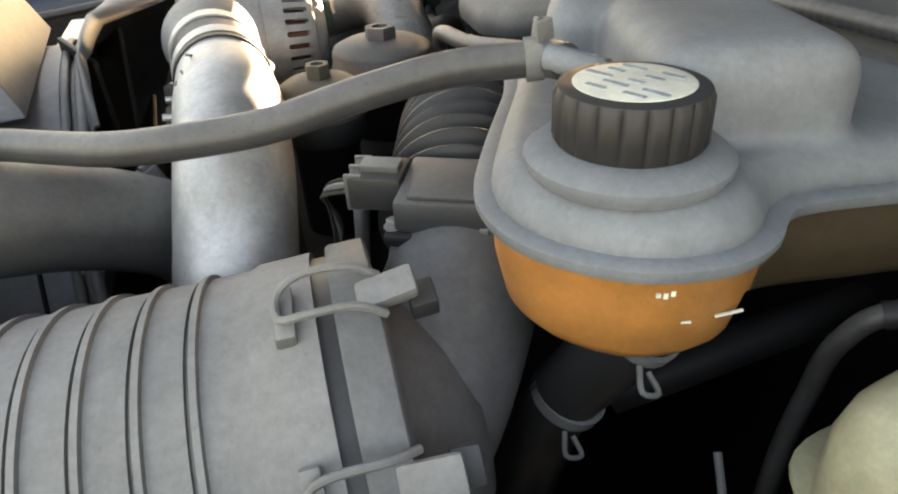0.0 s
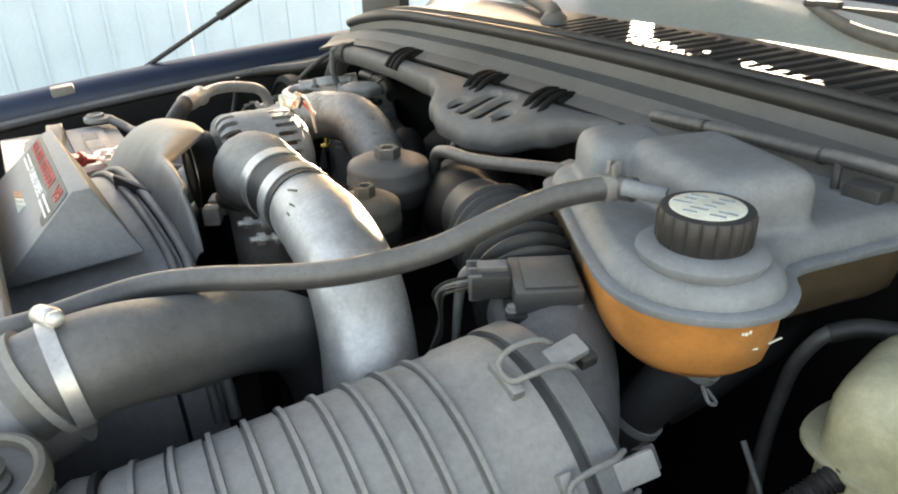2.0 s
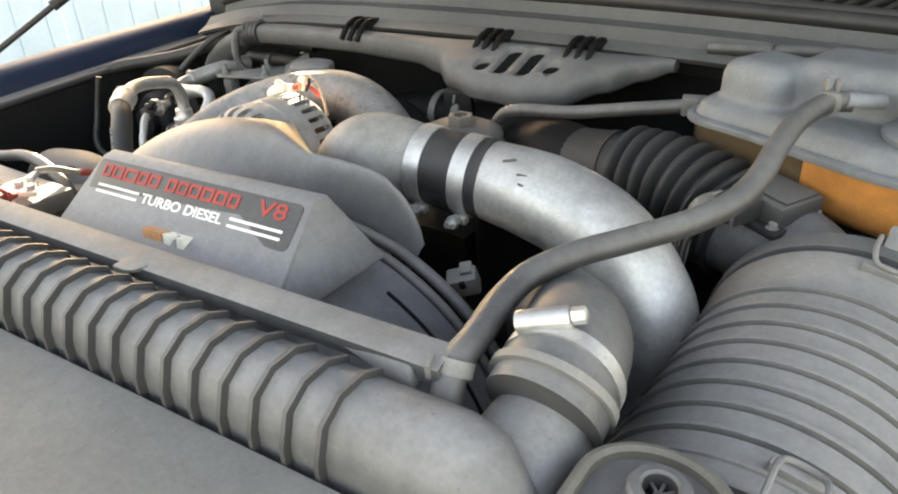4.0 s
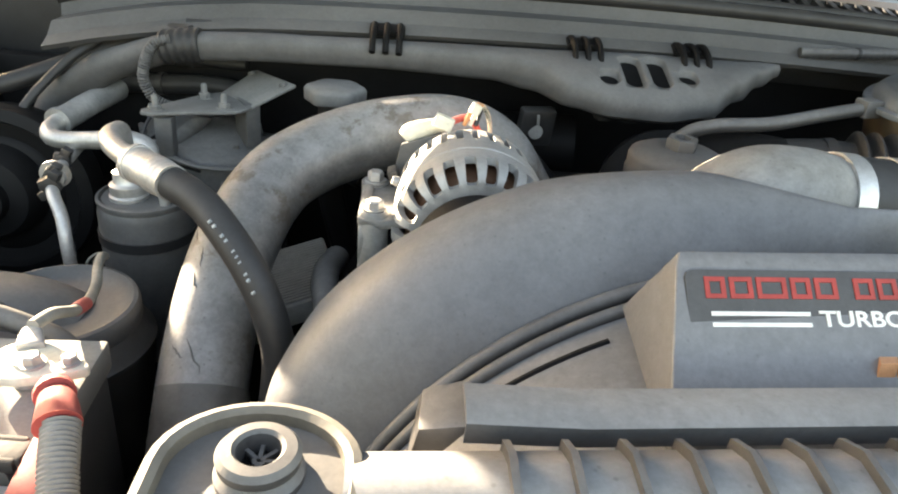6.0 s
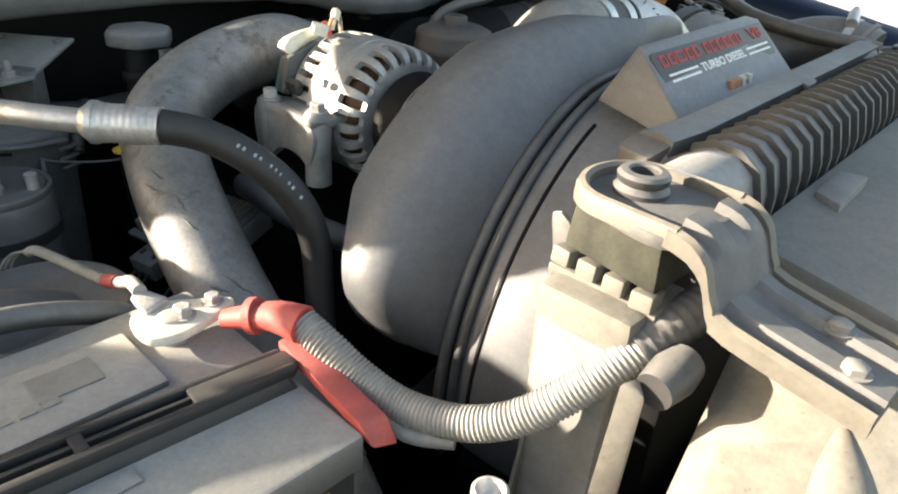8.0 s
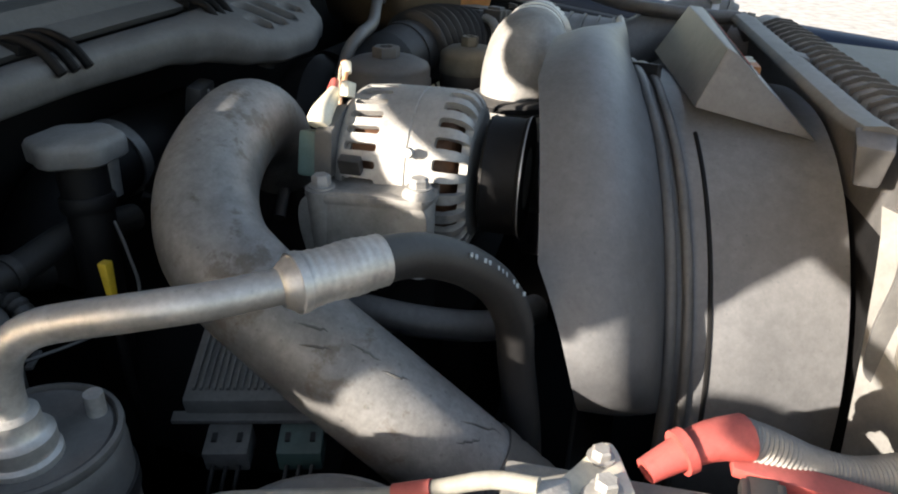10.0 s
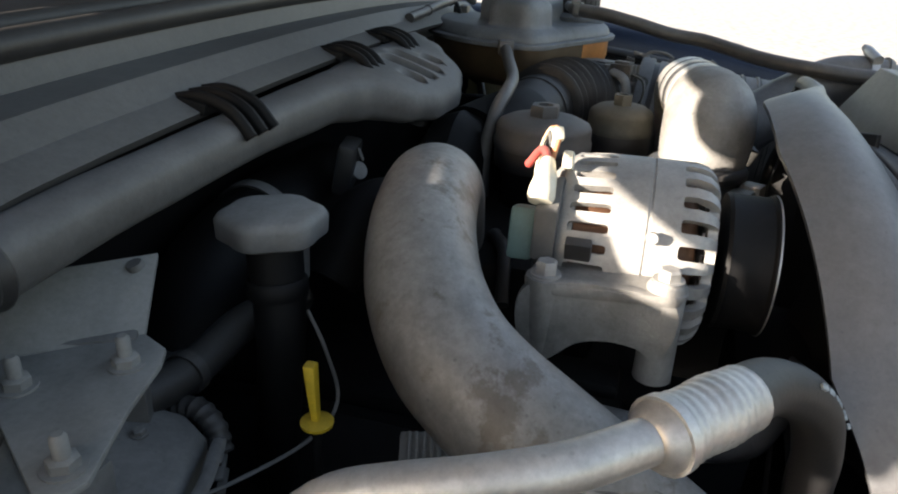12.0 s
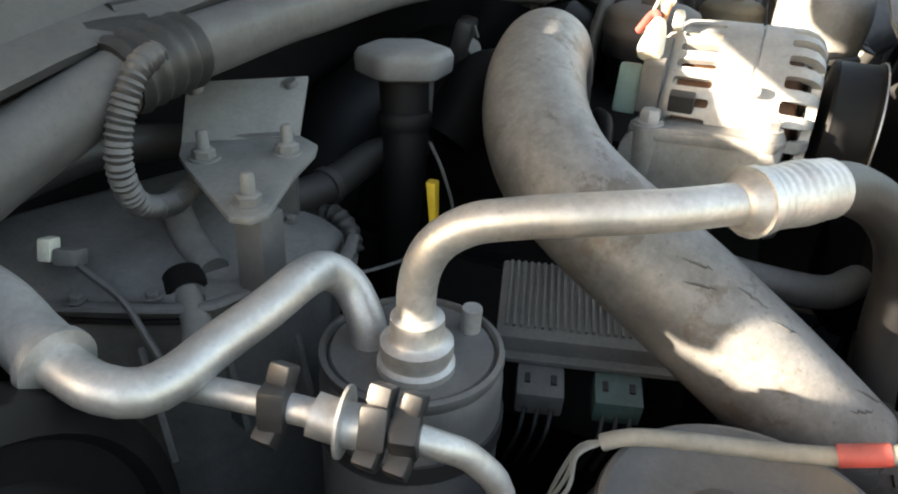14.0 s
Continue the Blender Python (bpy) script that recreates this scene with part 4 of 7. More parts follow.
for x, y, w in ((0.040, 0.028, 0.030), (0.072, 0.012, 0.022)):
    part("flange_block", obox((x, y, 1.306), (w, 0.022, 0.024), (0, 0, -25), 0.004), CAST, elbow, "pale cast flange")
part("lip", tube([(0.199, 0.068, 1.376), (0.193, 0.067, 1.376)], lambda f, w: 0.0415, 32), CASTIRON, elbow)

# ---------------------------------------------------------------- upper radiator hose and the thin overflow hose
hose = thing("radiator_hose", "thick dusty black rubber radiator hose", "hose", (0.42, -0.05, 1.2))
RH = [(0.352, 0.060, 1.08), (0.352, 0.055, 1.16), (0.354, 0.045, 1.225), (0.364, 0.022, 1.275), (0.385, -0.010, 1.306), (0.413, -0.050, 1.332), (0.443, -0.09, 1.352), (0.465, -0.135, 1.370), (0.474, -0.178, 1.372), (0.475, -0.20, 1.365)]
part("rubber", tube(RH, 0.0385, 32), HOSE, hose)
band("clamp", [(0.4735, -0.172, 1.3725), (0.4745, -0.185, 1.371)], 0.0388, 0.011, STEEL, hose, "shiny steel clamp")
worm = part("worm_drive", lathe((0.446, -0.178, 1.408), (0.482, -0.168, 1.420), [(0, 0.005), (0, 0.0075), (0.032, 0.0075), (0.034, 0.006)], 20), STEEL, hose, "bright worm screw housing")
part("screw_head", lathe((0.478, -0.169, 1.419), (0.49, -0.166, 1.423), [(0, 0.0055), (0.008, 0.0055), (0.009, 0.004)], 6), STEEL, worm)
band("clamp_lip", [(0.4745, -0.186, 1.371), (0.475, -0.20, 1.365)], 0.0405, 0.006, BRACKET, hose)
thin = thing("overflow_hose", "thin dusty rubber hose from reservoir to radiator", "hose", (0.45, 0.0, 1.36))
TH = [(0.560, 0.266, 1.444), (0.541, 0.257, 1.442), (0.526, 0.210, 1.438), (0.520, 0.157, 1.428), (0.518, 0.104, 1.416), (0.511, 0.055, 1.411), (0.489, 0.015, 1.404), (0.458, -0.022, 1.398), (0.430, -0.060, 1.395), (0.413, -0.102, 1.393), (0.411, -0.140, 1.390), (0.417, -0.18, 1.388), (0.421, -0.212, 1.386), (0.424, -0.232, 1.360)]
part("rubber", tube(TH, 0.0105, 20), RUBBER, thin)


def spring_clamp(parent, a, b, r, ears):
    """A pinch clamp: a strap with two bent ears."""
    c = band("pinch_clamp", [a, b], r, 0.010, BRACKET, parent, "grey pinch clamp")
    for s in (-1, 1):
        p = Vector(a) + Vector(ears) * (r + 0.006)
        q = Vector(b) - Vector(a)
        q = Vector(ears).cross(q).normalized()
        part("ear", obox(tuple(p + q * 0.005 * s), (0.004, 0.012, 0.012), (10 * s, 0, 20), 0.001), BRACKET, c)


spring_clamp(thin, (0.540, 0.255, 1.442), (0.526, 0.210, 1.438), 0.011, (0, 0.3, 0.95))
spring_clamp(thin, (0.421, -0.212, 1.386), (0.424, -0.232, 1.360), 0.011, (-0.7, -0.6, 0.2))

# ---------------------------------------------------------------- air filter canister
can = thing("air_filter", "large dusty ribbed grey air filter canister", "air filter", (0.62, 0.0, 1.14))
A0, A1 = Vector((0.590, -0.178, 1.222)), Vector((0.606, 0.118, 1.243))
dA = (A1 - A0).normalized()
L = (A1 - A0).length
prof = [(0, 0.09), (0.012, 0.112), (0.02, 0.1165), (0.0325, 0.1165), (0.0332, 0.1185), (0.0368, 0.1185), (0.0375, 0.1155)]
s = 0.0605
while s < L - 0.05:
    prof += [(s - 0.0050, 0.1155), (s - 0.0046, 0.1132), (s - 0.0026, 0.1132), (s - 0.0020, 0.1180), (s + 0.0014, 0.1182), (s + 0.0022, 0.1155)]
    s += 0.0255
prof += [(L - 0.035, 0.1155), (L - 0.03, 0.118), (L, 0.119), (L, 0.09)]
part("housing", lathe(A0, A1, prof, 72), FILTER, can, "ribbed dusty housing")
part("gasket", lathe(A1 - dA * 0.004, A1 + dA, [(0, 0.1150), (0.020, 0.1150)], 64), BATTSIDE, can, "black rubber joint")
lid = part("outlet_cover", lathe(A1 + dA * 0.009, A1 + dA * 2, [(0, 0.09), (0, 0.120), (0.002, 0.1212), (0.021, 0.1215), (0.023, 0.119), (0.023, 0.101), (0.026, 0.094), (0.036, 0.082), (0.052, 0.066), (0.066, 0.045)], 64), DUCTGREY, can, "grey outlet cover")
part("front_cover", lathe(A0 + dA * 0.01, A0 - dA, [(0, 0.118), (0.014, 0.120), (0.02, 0.117), (0.06, 0.10), (0.09, 0.07), (0.095, 0)], 64), FILTER, can)
part("front_gasket", lathe(A0 + dA * 0.010, A0 + dA, [(0, 0.1195), (0.004, 0.1195)], 64), BLACK, can)


def toggle(c, out, ax):
    """A wire toggle latch on the canister's rim."""
    c, out, ax = Vector(c), Vector(out).normalized(), Vector(ax).normalized()
    side = ax.cross(out)
    lever = [c + side * u * 0.014 + out * w + ax * v for u, w, v in ((-1, 0.0, 0.02), (-1, 0.010, 0.005), (-1, 0.011, -0.018), (-0.6, 0.006, -0.030), (0.6, 0.006, -0.030), (1, 0.011, -0.018), (1, 0.010, 0.005), (1, 0.0, 0.02))]
    t = part("latch_wire", tube(lever, 0.0022, 8, 0.004), BRACKET, can, "bent wire latch")
    m = Matrix((side, ax, out)).transposed().to_4x4()
    m.translation = c
    body = bmesh.new()
    bmesh.ops.create_cube(body, size=1, matrix=m @ pose(0, 0.022, 0.002, 12, 0, 0) @ Matrix.Diagonal((0.020, 0.030, 0.007, 1)))
    part("lever", bevel(body, 0.003), FILTER, t)
    body = bmesh.new()
    bmesh.ops.create_cube(body, size=1, matrix=m @ pose(0, 0.040, -0.009, 6, 0, 0) @ Matrix.Diagonal((0.019, 0.014, 0.010, 1)))
    part("latch_foot", bevel(body, 0.002), BATTSIDE, t, "black latch foot")
    body = bmesh.new()
    bmesh.ops.create_cube(body, size=1, matrix=m @ pose(0, -0.028, -0.004) @ Matrix.Diagonal((0.036, 0.010, 0.014, 1)))
    part("hook", bevel(body, 0.002), FILTER, t)


for a, b in ((80, 80), (36, 20)):
    o, q = Vector((math.cos(radians(a)), 0, math.sin(radians(a)))), Vector((math.cos(radians(b)), 0, math.sin(radians(b))))
    toggle(A1 + dA * 0.004 + o * 0.121, o, dA)
    toggle(A0 + dA * 0.004 + q * 0.121, q, -dA)

# outlet tube with the airflow sensor, then the bellows to the turbocharger
duct = thing("airflow_tube", "grey plastic airflow tube with a sensor on top", "air duct", (0.52, 0.19, 1.22))
part("tube", tube([(0.606, 0.15, 1.250), (0.583, 0.175, 1.272), (0.545, 0.205, 1.297), (0.50, 0.222, 1.306), (0.46, 0.236, 1.310)], lambda f, w: 0.056 - 0.005 * min(1, f * 1.8), 32), DUCTGREY, duct)
SM = pose(0.516, 0.207, 1.350, 0, 4, -27)


def sbox(x, y, z, sx, sy, sz, b=0.002):
    one = bmesh.new()
    bmesh.ops.create_cube(one, size=1, matrix=SM @ pose(x, y, z) @ Matrix.Diagonal((sx, sy, sz, 1)))
    return bevel(one, b)


base = part("sensor_base", sbox(0, 0, -0.012, 0.072, 0.070, 0.008), BLACK, duct, "black sensor flange")
part("sensor_saddle", sbox(0, 0, -0.03, 0.062, 0.06, 0.03, 0.006), FILTER, duct)
part("sensor_box", sbox(0.002, 0.002, 0.004, 0.062, 0.060, 0.022, 0.003), COWL, duct, "flat black sensor box")
part("sensor_lid", sbox(0.004, 0.004, 0.0165, 0.050, 0.046, 0.003, 0.001), COWL, duct)
plug = part("connector", sbox(-0.005, -0.046, 0.006, 0.032, 0.036, 0.024, 0.003), BATTSIDE, duct, "black wiring connector")
part("lock_tab", sbox(-0.005, -0.044, 0.020, 0.014, 0.026, 0.005, 0.001), PLASTIC, plug)
for k in range(3):
    part("rib", sbox(-0.018 + 0.013 * k, -0.060, 0.006, 0.003, 0.012, 0.026, 0.0008), PLASTIC, plug)
for x, y in ((-0.031, -0.029), (0.031, 0.029), (0.028, -0.03)):
    p = SM @ Vector((x, y, -0.006))
    bolt("screw", tuple(p), (0, 0, 1), 0.0045, 0.006, BRACKET, duct)
for k in range(4):
    a = SM @ Vector((-0.014 + 0.006 * k, -0.064, 0.004))
    part("wire", tube([a, a + Vector((-0.012, -0.018, -0.006)), a + Vector((-0.030, -0.022 + 0.003 * k, -0.026)), a + Vector((-0.036, -0.012, -0.055 - 0.004 * k)), (0.44, 0.13, 1.26)], 0.0014, 6, 0.006),
         (FOAM, BRACKET, BLACK, FOAM)[k], duct)
bel = thing("bellows_hose", "black corrugated rubber intake hose", "hose", (0.38, 0.265, 1.25))
part("bellows", tube([(0.488, 0.224, 1.309), (0.448, 0.240, 1.318), (0.40, 0.257, 1.323), (0.345, 0.273, 1.320)],
                     lambda f, w: 0.054 + 0.0068 * math.cos(2 * math.pi * w / 0.0185), 48, 0.0018), BLACK, bel)
part("cuff", tube([(0.350, 0.272, 1.320), (0.31, 0.283, 1.318), (0.27, 0.292, 1.312)], lambda f, w: 0.047, 36), BLACK, bel)
band("clamp", [(0.322, 0.280, 1.319), (0.27, 0.292, 1.312)], 0.0475, 0.012, BLACK, bel, "dark hose clamp")
turbo = thing("turbocharger", "turbocharger housing, near black to hold the bay's shade", "turbocharger", (0.2, 0.33, 1.2))
# Housing coloured near black to hold the bay's shade.
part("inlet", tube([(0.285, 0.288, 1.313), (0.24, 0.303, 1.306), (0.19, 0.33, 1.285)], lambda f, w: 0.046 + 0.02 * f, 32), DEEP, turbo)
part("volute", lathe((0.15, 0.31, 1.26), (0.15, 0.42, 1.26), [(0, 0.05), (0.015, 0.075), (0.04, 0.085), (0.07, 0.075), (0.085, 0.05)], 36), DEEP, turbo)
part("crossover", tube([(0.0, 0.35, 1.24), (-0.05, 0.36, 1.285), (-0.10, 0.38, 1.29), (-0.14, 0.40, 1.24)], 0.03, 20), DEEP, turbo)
sp = thing("sensor_connector", "grey wiring plug with a lead in the dark below the pipe", "connector", (0.289, 0.0, 1.29))
shell_ = part("shell", obox((0.289, -0.005, 1.297), (0.030, 0.020, 0.024), (20, -15, 28), 0.003), BRACKET, sp)
for k in (-1, 1):
    part("slot", obox((0.289 + 0.006 * k, -0.0165, 1.299 + 0.002 * k), (0.006, 0.004, 0.008), (20, -15, 28), 0.001), DEEP, shell_)
part("tab", obox((0.291, -0.004, 1.312), (0.012, 0.014, 0.006), (20, -15, 28), 0.001), BRACKET, shell_)
part("lead", tube([(0.283, 0.002, 1.288), (0.272, 0.012, 1.262), (0.262, 0.02, 1.21), (0.26, 0.03, 1.10)], 0.006, 10), BLACK, sp)
wrench = thing("transmission_dipstick", "grey loop handle on a transmission dipstick tube", "dipstick", (0.47, 0.16, 1.3))
part("handle", tube([(0.447, 0.155, 1.25), (0.452, 0.16, 1.33), (0.458, 0.168, 1.352), (0.475, 0.185, 1.357)], lambda f, w: 0.006 + 0.004 * f, 12, flat=0.6), BRACKET, wrench)
part("tube", tube([(0.447, 0.155, 1.252), (0.445, 0.152, 1.15), (0.44, 0.16, 1.0)], 0.0055, 10), DEEP, wrench)


# ---------------------------------------------------------------- coolant reservoir
res = thing("coolant_reservoir", "grey plastic coolant reservoir, orange with coolant below its seam", "coolant tank", (0.58, 0.33, 1.31))
PLAN = [(0.402, 0.300), (0.471, 0.266), (0.549, 0.226), (0.605, 0.202), (0.646, 0.202), (0.676, 0.220), (0.695, 0.246), (0.701, 0.280), (0.691, 0.307),
        (0.672, 0.328), (0.667, 0.352), (0.676, 0.42), (0.68, 0.49), (0.62, 0.515), (0.52, 0.50), (0.44, 0.43), (0.405, 0.36)]
ROUND = rounded(PLAN, 0.008)
SZ = 1.394


def ring_at(d, z, skew=0.0):
    return [(x, y, z + skew * (x - 0.55)) for x, y in shrink(ROUND, d)]


shell = loft([ring_at(0.004, SZ), ring_at(0.005, SZ + 0.008), ring_at(0.009, SZ + 0.016), ring_at(0.018, SZ + 0.022), ring_at(0.032, SZ + 0.023)])
for c, sz, rot in (((0.470, 0.338, 1.412), (0.080, 0.085, 0.098), (0, 0, -25)), ((0.570, 0.352, 1.413), (0.145, 0.105, 0.104), (0, 0, -14))):
    obox(c, sz, rot, 0.026, shell, 5)
lathe((0.638, 0.265, 1.390), (0.638, 0.265, 2), [(0, 0.050), (0.015, 0.049), (0.024, 0.044), (0.030, 0.034), (0.034, 0.030), (0.046, 0.030)], 40, shell)
top = part("upper_shell", shell, BOTTLE, res, "dusty grey upper shell")
melt(top, 0.003, 5)
fl = loft([ring_at(-0.003, SZ - 0.004), ring_at(-0.0045, SZ - 0.001), ring_at(-0.0045, SZ + 0.0025), ring_at(-0.001, SZ + 0.004), ring_at(0.006, SZ + 0.004), ring_at(0.006, SZ - 0.004)], caps=False)
part("seam_flange", fl, BOTTLE, res, "welded seam flange")
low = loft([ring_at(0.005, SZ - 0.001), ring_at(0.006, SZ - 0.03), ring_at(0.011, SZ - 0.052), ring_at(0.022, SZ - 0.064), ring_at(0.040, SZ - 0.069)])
# The rear and left parts are split off to take the painted shade.
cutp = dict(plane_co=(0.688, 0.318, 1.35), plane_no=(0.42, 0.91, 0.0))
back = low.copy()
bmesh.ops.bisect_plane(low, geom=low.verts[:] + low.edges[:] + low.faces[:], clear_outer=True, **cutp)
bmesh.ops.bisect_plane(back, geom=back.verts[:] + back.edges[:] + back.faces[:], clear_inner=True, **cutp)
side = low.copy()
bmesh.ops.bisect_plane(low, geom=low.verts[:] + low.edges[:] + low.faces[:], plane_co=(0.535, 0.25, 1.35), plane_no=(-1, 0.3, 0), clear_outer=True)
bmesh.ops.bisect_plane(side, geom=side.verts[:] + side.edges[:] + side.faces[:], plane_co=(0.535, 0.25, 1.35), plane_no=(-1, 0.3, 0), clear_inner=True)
part("side_lower_shell", side, SHELL_SHADE, res, "lower shell side with its shade painted brown")
part("lower_shell", low, COOLANT, res, "orange lower shell full of coolant")
part("rear_lower_shell", back, SHELL_SHADE, res, "rear lower shell with its shade painted brown")
C = Vector((0.638, 0.263, 1.418))
Z = C + Vector((0, 0, 1))
part("neck_collar", lathe(C, Z, [(-0.002, 0.046), (0.003, 0.049), (0.006, 0.049), (0.010, 0.044), (0.012, 0.034)], 48), BOTTLE, res)
cap = part("cap", lathe(C + Vector((0, 0, 0.012)), Z, [(0, 0.034), (0.003, 0.0358), (0.022, 0.0358), (0.026, 0.034), (0.027, 0.031), (0.0265, 0.0)], 160,
                        wobble=lambda t, h: 1 - (0.06 * max(0, math.cos(t * 20)) ** 3 if 0.001 < h < 0.024 else 0)), BLACK, res, "black ribbed screw cap")
part("cap_label", lathe(C + Vector((0, 0, 0.0380)), Z, [(0, 0.0275), (0.0012, 0.0275), (0.0014, 0.027), (0.0014, 0)], 48), LABEL, cap, "worn cream warning label")
part("label_ring", lathe(C + Vector((0, 0, 0.0378)), Z, [(0, 0.0295), (0.0010, 0.0295), (0.0010, 0.0275), (0, 0.0275)], 48), YELLOW, cap)
rng = random.Random(4)
for row in range(5):
    for col in range(3):
        w = 0.007 + 0.008 * rng.random()
        x, y = (col - 1) * 0.017 + 0.002 * rng.random(), (row - 2) * 0.0095
        if x * x + y * y < 0.00040:
            part("print_bar", obox((C.x + x, C.y + y, C.z + 0.0396), (w, 0.003, 0.0006), (0, 0, 25), 0), PALE, cap, "unreadable print")
# nipple, level marks, outlet
part("nipple", tube([(0.585, 0.277, 1.444), (0.555, 0.258, 1.447)], lambda f, w: 0.0075, 16), BOTTLE, res)
for x, y, w, r in ((0.691, 0.262, 0.022, 68), (0.694, 0.290, 0.018, 90)):
    part("level_mark", obox((x + 0.0005, y, SZ - 0.032), (w * 0.8, 0.0012, 0.0011), (0, 0, r), 0), LABEL, res, "white level mark")
for k in range(7):
    part("level_mark", obox((0.6925 + 0.00034 * k, 0.253 + 0.0034 * k, SZ - 0.015 - 0.0008 * (k % 2)), (0.0021, 0.001, 0.0028 - 0.0008 * (k % 3 == 0)), (0, 0, 72), 0), LABEL, res, "white level mark")
tap = thing("reservoir_outlet_hose", "black rubber hose under the reservoir with spring clamps", "hose", (0.64, 0.26, 1.2))
part("rubber", tube([(0.635, 0.300, 1.335), (0.622, 0.29, 1.30), (0.603, 0.272, 1.258), (0.585, 0.255, 1.21), (0.56, 0.24, 1.10)], lambda f, w: 0.024, 24), BLACK, tap)
part("branch", tube([(0.60, 0.29, 1.23), (0.612, 0.33, 1.25), (0.61, 0.40, 1.26), (0.60, 0.48, 1.26)], 0.014, 20), DEEP, tap)
for a, b in (((0.624, 0.291, 1.304), (0.612, 0.281, 1.28)), ((0.593, 0.263, 1.232), (0.585, 0.255, 1.21))):
    c = band("spring_clamp", [a, b], 0.0245, 0.008, BRACKET, tap, "wire spring clamp")
    p = Vector(a) + Vector((0.022, -0.012, -0.01))
    part("ear", tube([p, p + Vector((0.012, -0.004, -0.008)), p + Vector((0.010, 0.008, -0.014)), p + Vector((0.0, 0.006, -0.006))], 0.0018, 8, 0.003), BRACKET, c)

# ---------------------------------------------------------------- washer bottle and hose on the wing side
wb = thing("washer_bottle", "yellowed translucent washer bottle below the reservoir", "washer bottle", (0.78, 0.36, 1.1))
body = part("bottle", obox((0.772, 0.412, 1.222), (0.145, 0.15, 0.22), (0, 0, 12), 0.05, None, 6), WASHER, wb)
part("seam", prism(rounded([(0.83, 0.47), (0.765, 0.49), (0.70, 0.465), (0.684, 0.40), (0.70, 0.345), (0.76, 0.328), (0.825, 0.345), (0.846, 0.41)], 0.01), 1.246, 1.253, 0.003), WASHER, wb)
part("dimple", lathe((0.735, 0.352, 1.282), (0.715, 0.315, 1.292), [(0, 0.010), (0.002, 0.009), (0.003, 0)], 20), WASHER, wb)
bh = thing("bypass_hose", "slim black hose looping beside the washer bottle", "hose", (0.7, 0.33, 1.2))
part("rubber", tube([(0.640, 0.40, 1.02), (0.628, 0.415, 1.15), (0.628, 0.427, 1.22), (0.633, 0.427, 1.250), (0.640, 0.430, 1.272), (0.651, 0.440, 1.293), (0.672, 0.465, 1.302), (0.72, 0.50, 1.302)], 0.0075, 14), RUBBER, bh)
part("end_sleeve", tube([(0.651, 0.440, 1.293), (0.672, 0.465, 1.302), (0.72, 0.50, 1.302)], 0.0092, 14), BLACK, bh)
cg = thing("washer_conduit", "black corrugated conduit below the washer bottle", "conduit", (0.74, 0.33, 1.2))
part("conduit", tube([(0.72, 0.27, 1.20), (0.735, 0.312, 1.232), (0.742, 0.335, 1.243), (0.758, 0.362, 1.240), (0.80, 0.38, 1.22)], lambda f, w: 0.0105 + 0.0010 * math.sin(w * 1500), 14, 0.0011), BLACK, cg)
hk = thing("wire_hook", "small grey wire hook low beside the reservoir hose", "hook", (0.67, 0.33, 1.17))
part("wire", tube([(0.655, 0.337, 1.215), (0.664, 0.334, 1.207), (0.676, 0.330, 1.196), (0.69, 0.325, 1.18), (0.70, 0.32, 1.13)], 0.0028, 8, 0.004), BRACKET, hk)
lo = thing("coolant_hose", "thick dark coolant hose low in the bay", "hose", (0.7, 0.2, 1.0))
part("rubber", tube([(0.60, 0.25, 0.98), (0.66, 0.22, 1.0), (0.73, 0.22, 1.02), (0.80, 0.25, 1.04)], 0.028, 20), RUBBER, lo)

# ---------------------------------------------------------------- oil and fuel filter caps, slim pipe to the reservoir
def filter_cap(name, c, r, hexr, label, material):
    th = thing(name, label, "filter cap", (c[0], c[1], c[2] - 0.09))
    a = Vector(c)
    z = a + Vector((0, 0, 1))
    cap = part("cap", lathe(a, z, [(-0.036, r * 0.95), (-0.036, r * 1.03), (-0.029, r * 1.03), (-0.027, r), (-0.014, r), (-0.009, r * 0.96), (-0.003, r * 0.74), (-0.001, r * 0.45), (-0.001, 0)], 48), material, th)
    part("hexagon", lathe(a, z, [(-0.005, hexr), (0.010, hexr), (0.012, hexr * 0.93), (0.012, hexr * 0.55), (0.006, hexr * 0.5), (0.006, 0)], 6), material, cap)
    part("collar", lathe(a, z, [(-0.060, r * 0.98), (-0.056, r * 1.0), (-0.038, r * 1.0), (-0.034, r * 0.96)], 48), BLACK, cap)
    part("housing", lathe(a, z, [(-0.16, r * 0.75), (-0.07, r * 0.8), (-0.058, r * 0.96)], 36), DEEP, th)
    return th


filter_cap("oil_filter_cap", (0.122, 0.243, 1.357), 0.056, 0.018, "large dusty black oil filter cap with hexagon", COWL)
filter_cap("fuel_filter_cap", (0.236, 0.159, 1.356), 0.041, 0.0125, "small dusty olive fuel filter cap with hexagon", OLIVE)
line = thing("slim_coolant_pipe", "slim dusty metal pipe running to the reservoir", "pipe", (0.25, 0.31, 1.3))
part("pipe", tube([(0.392, 0.345, 1.393), (0.33, 0.328, 1.385), (0.25, 0.306, 1.374), (0.18, 0.30, 1.368), (0.145, 0.305, 1.350), (0.125, 0.312, 1.30), (0.115, 0.31, 1.24)], 0.0085, 16), RUBBER, line)
part("fitting", obox((0.390, 0.344, 1.393), (0.028, 0.022, 0.022), (0, 0, 15), 0.003), PLASTIC, line)


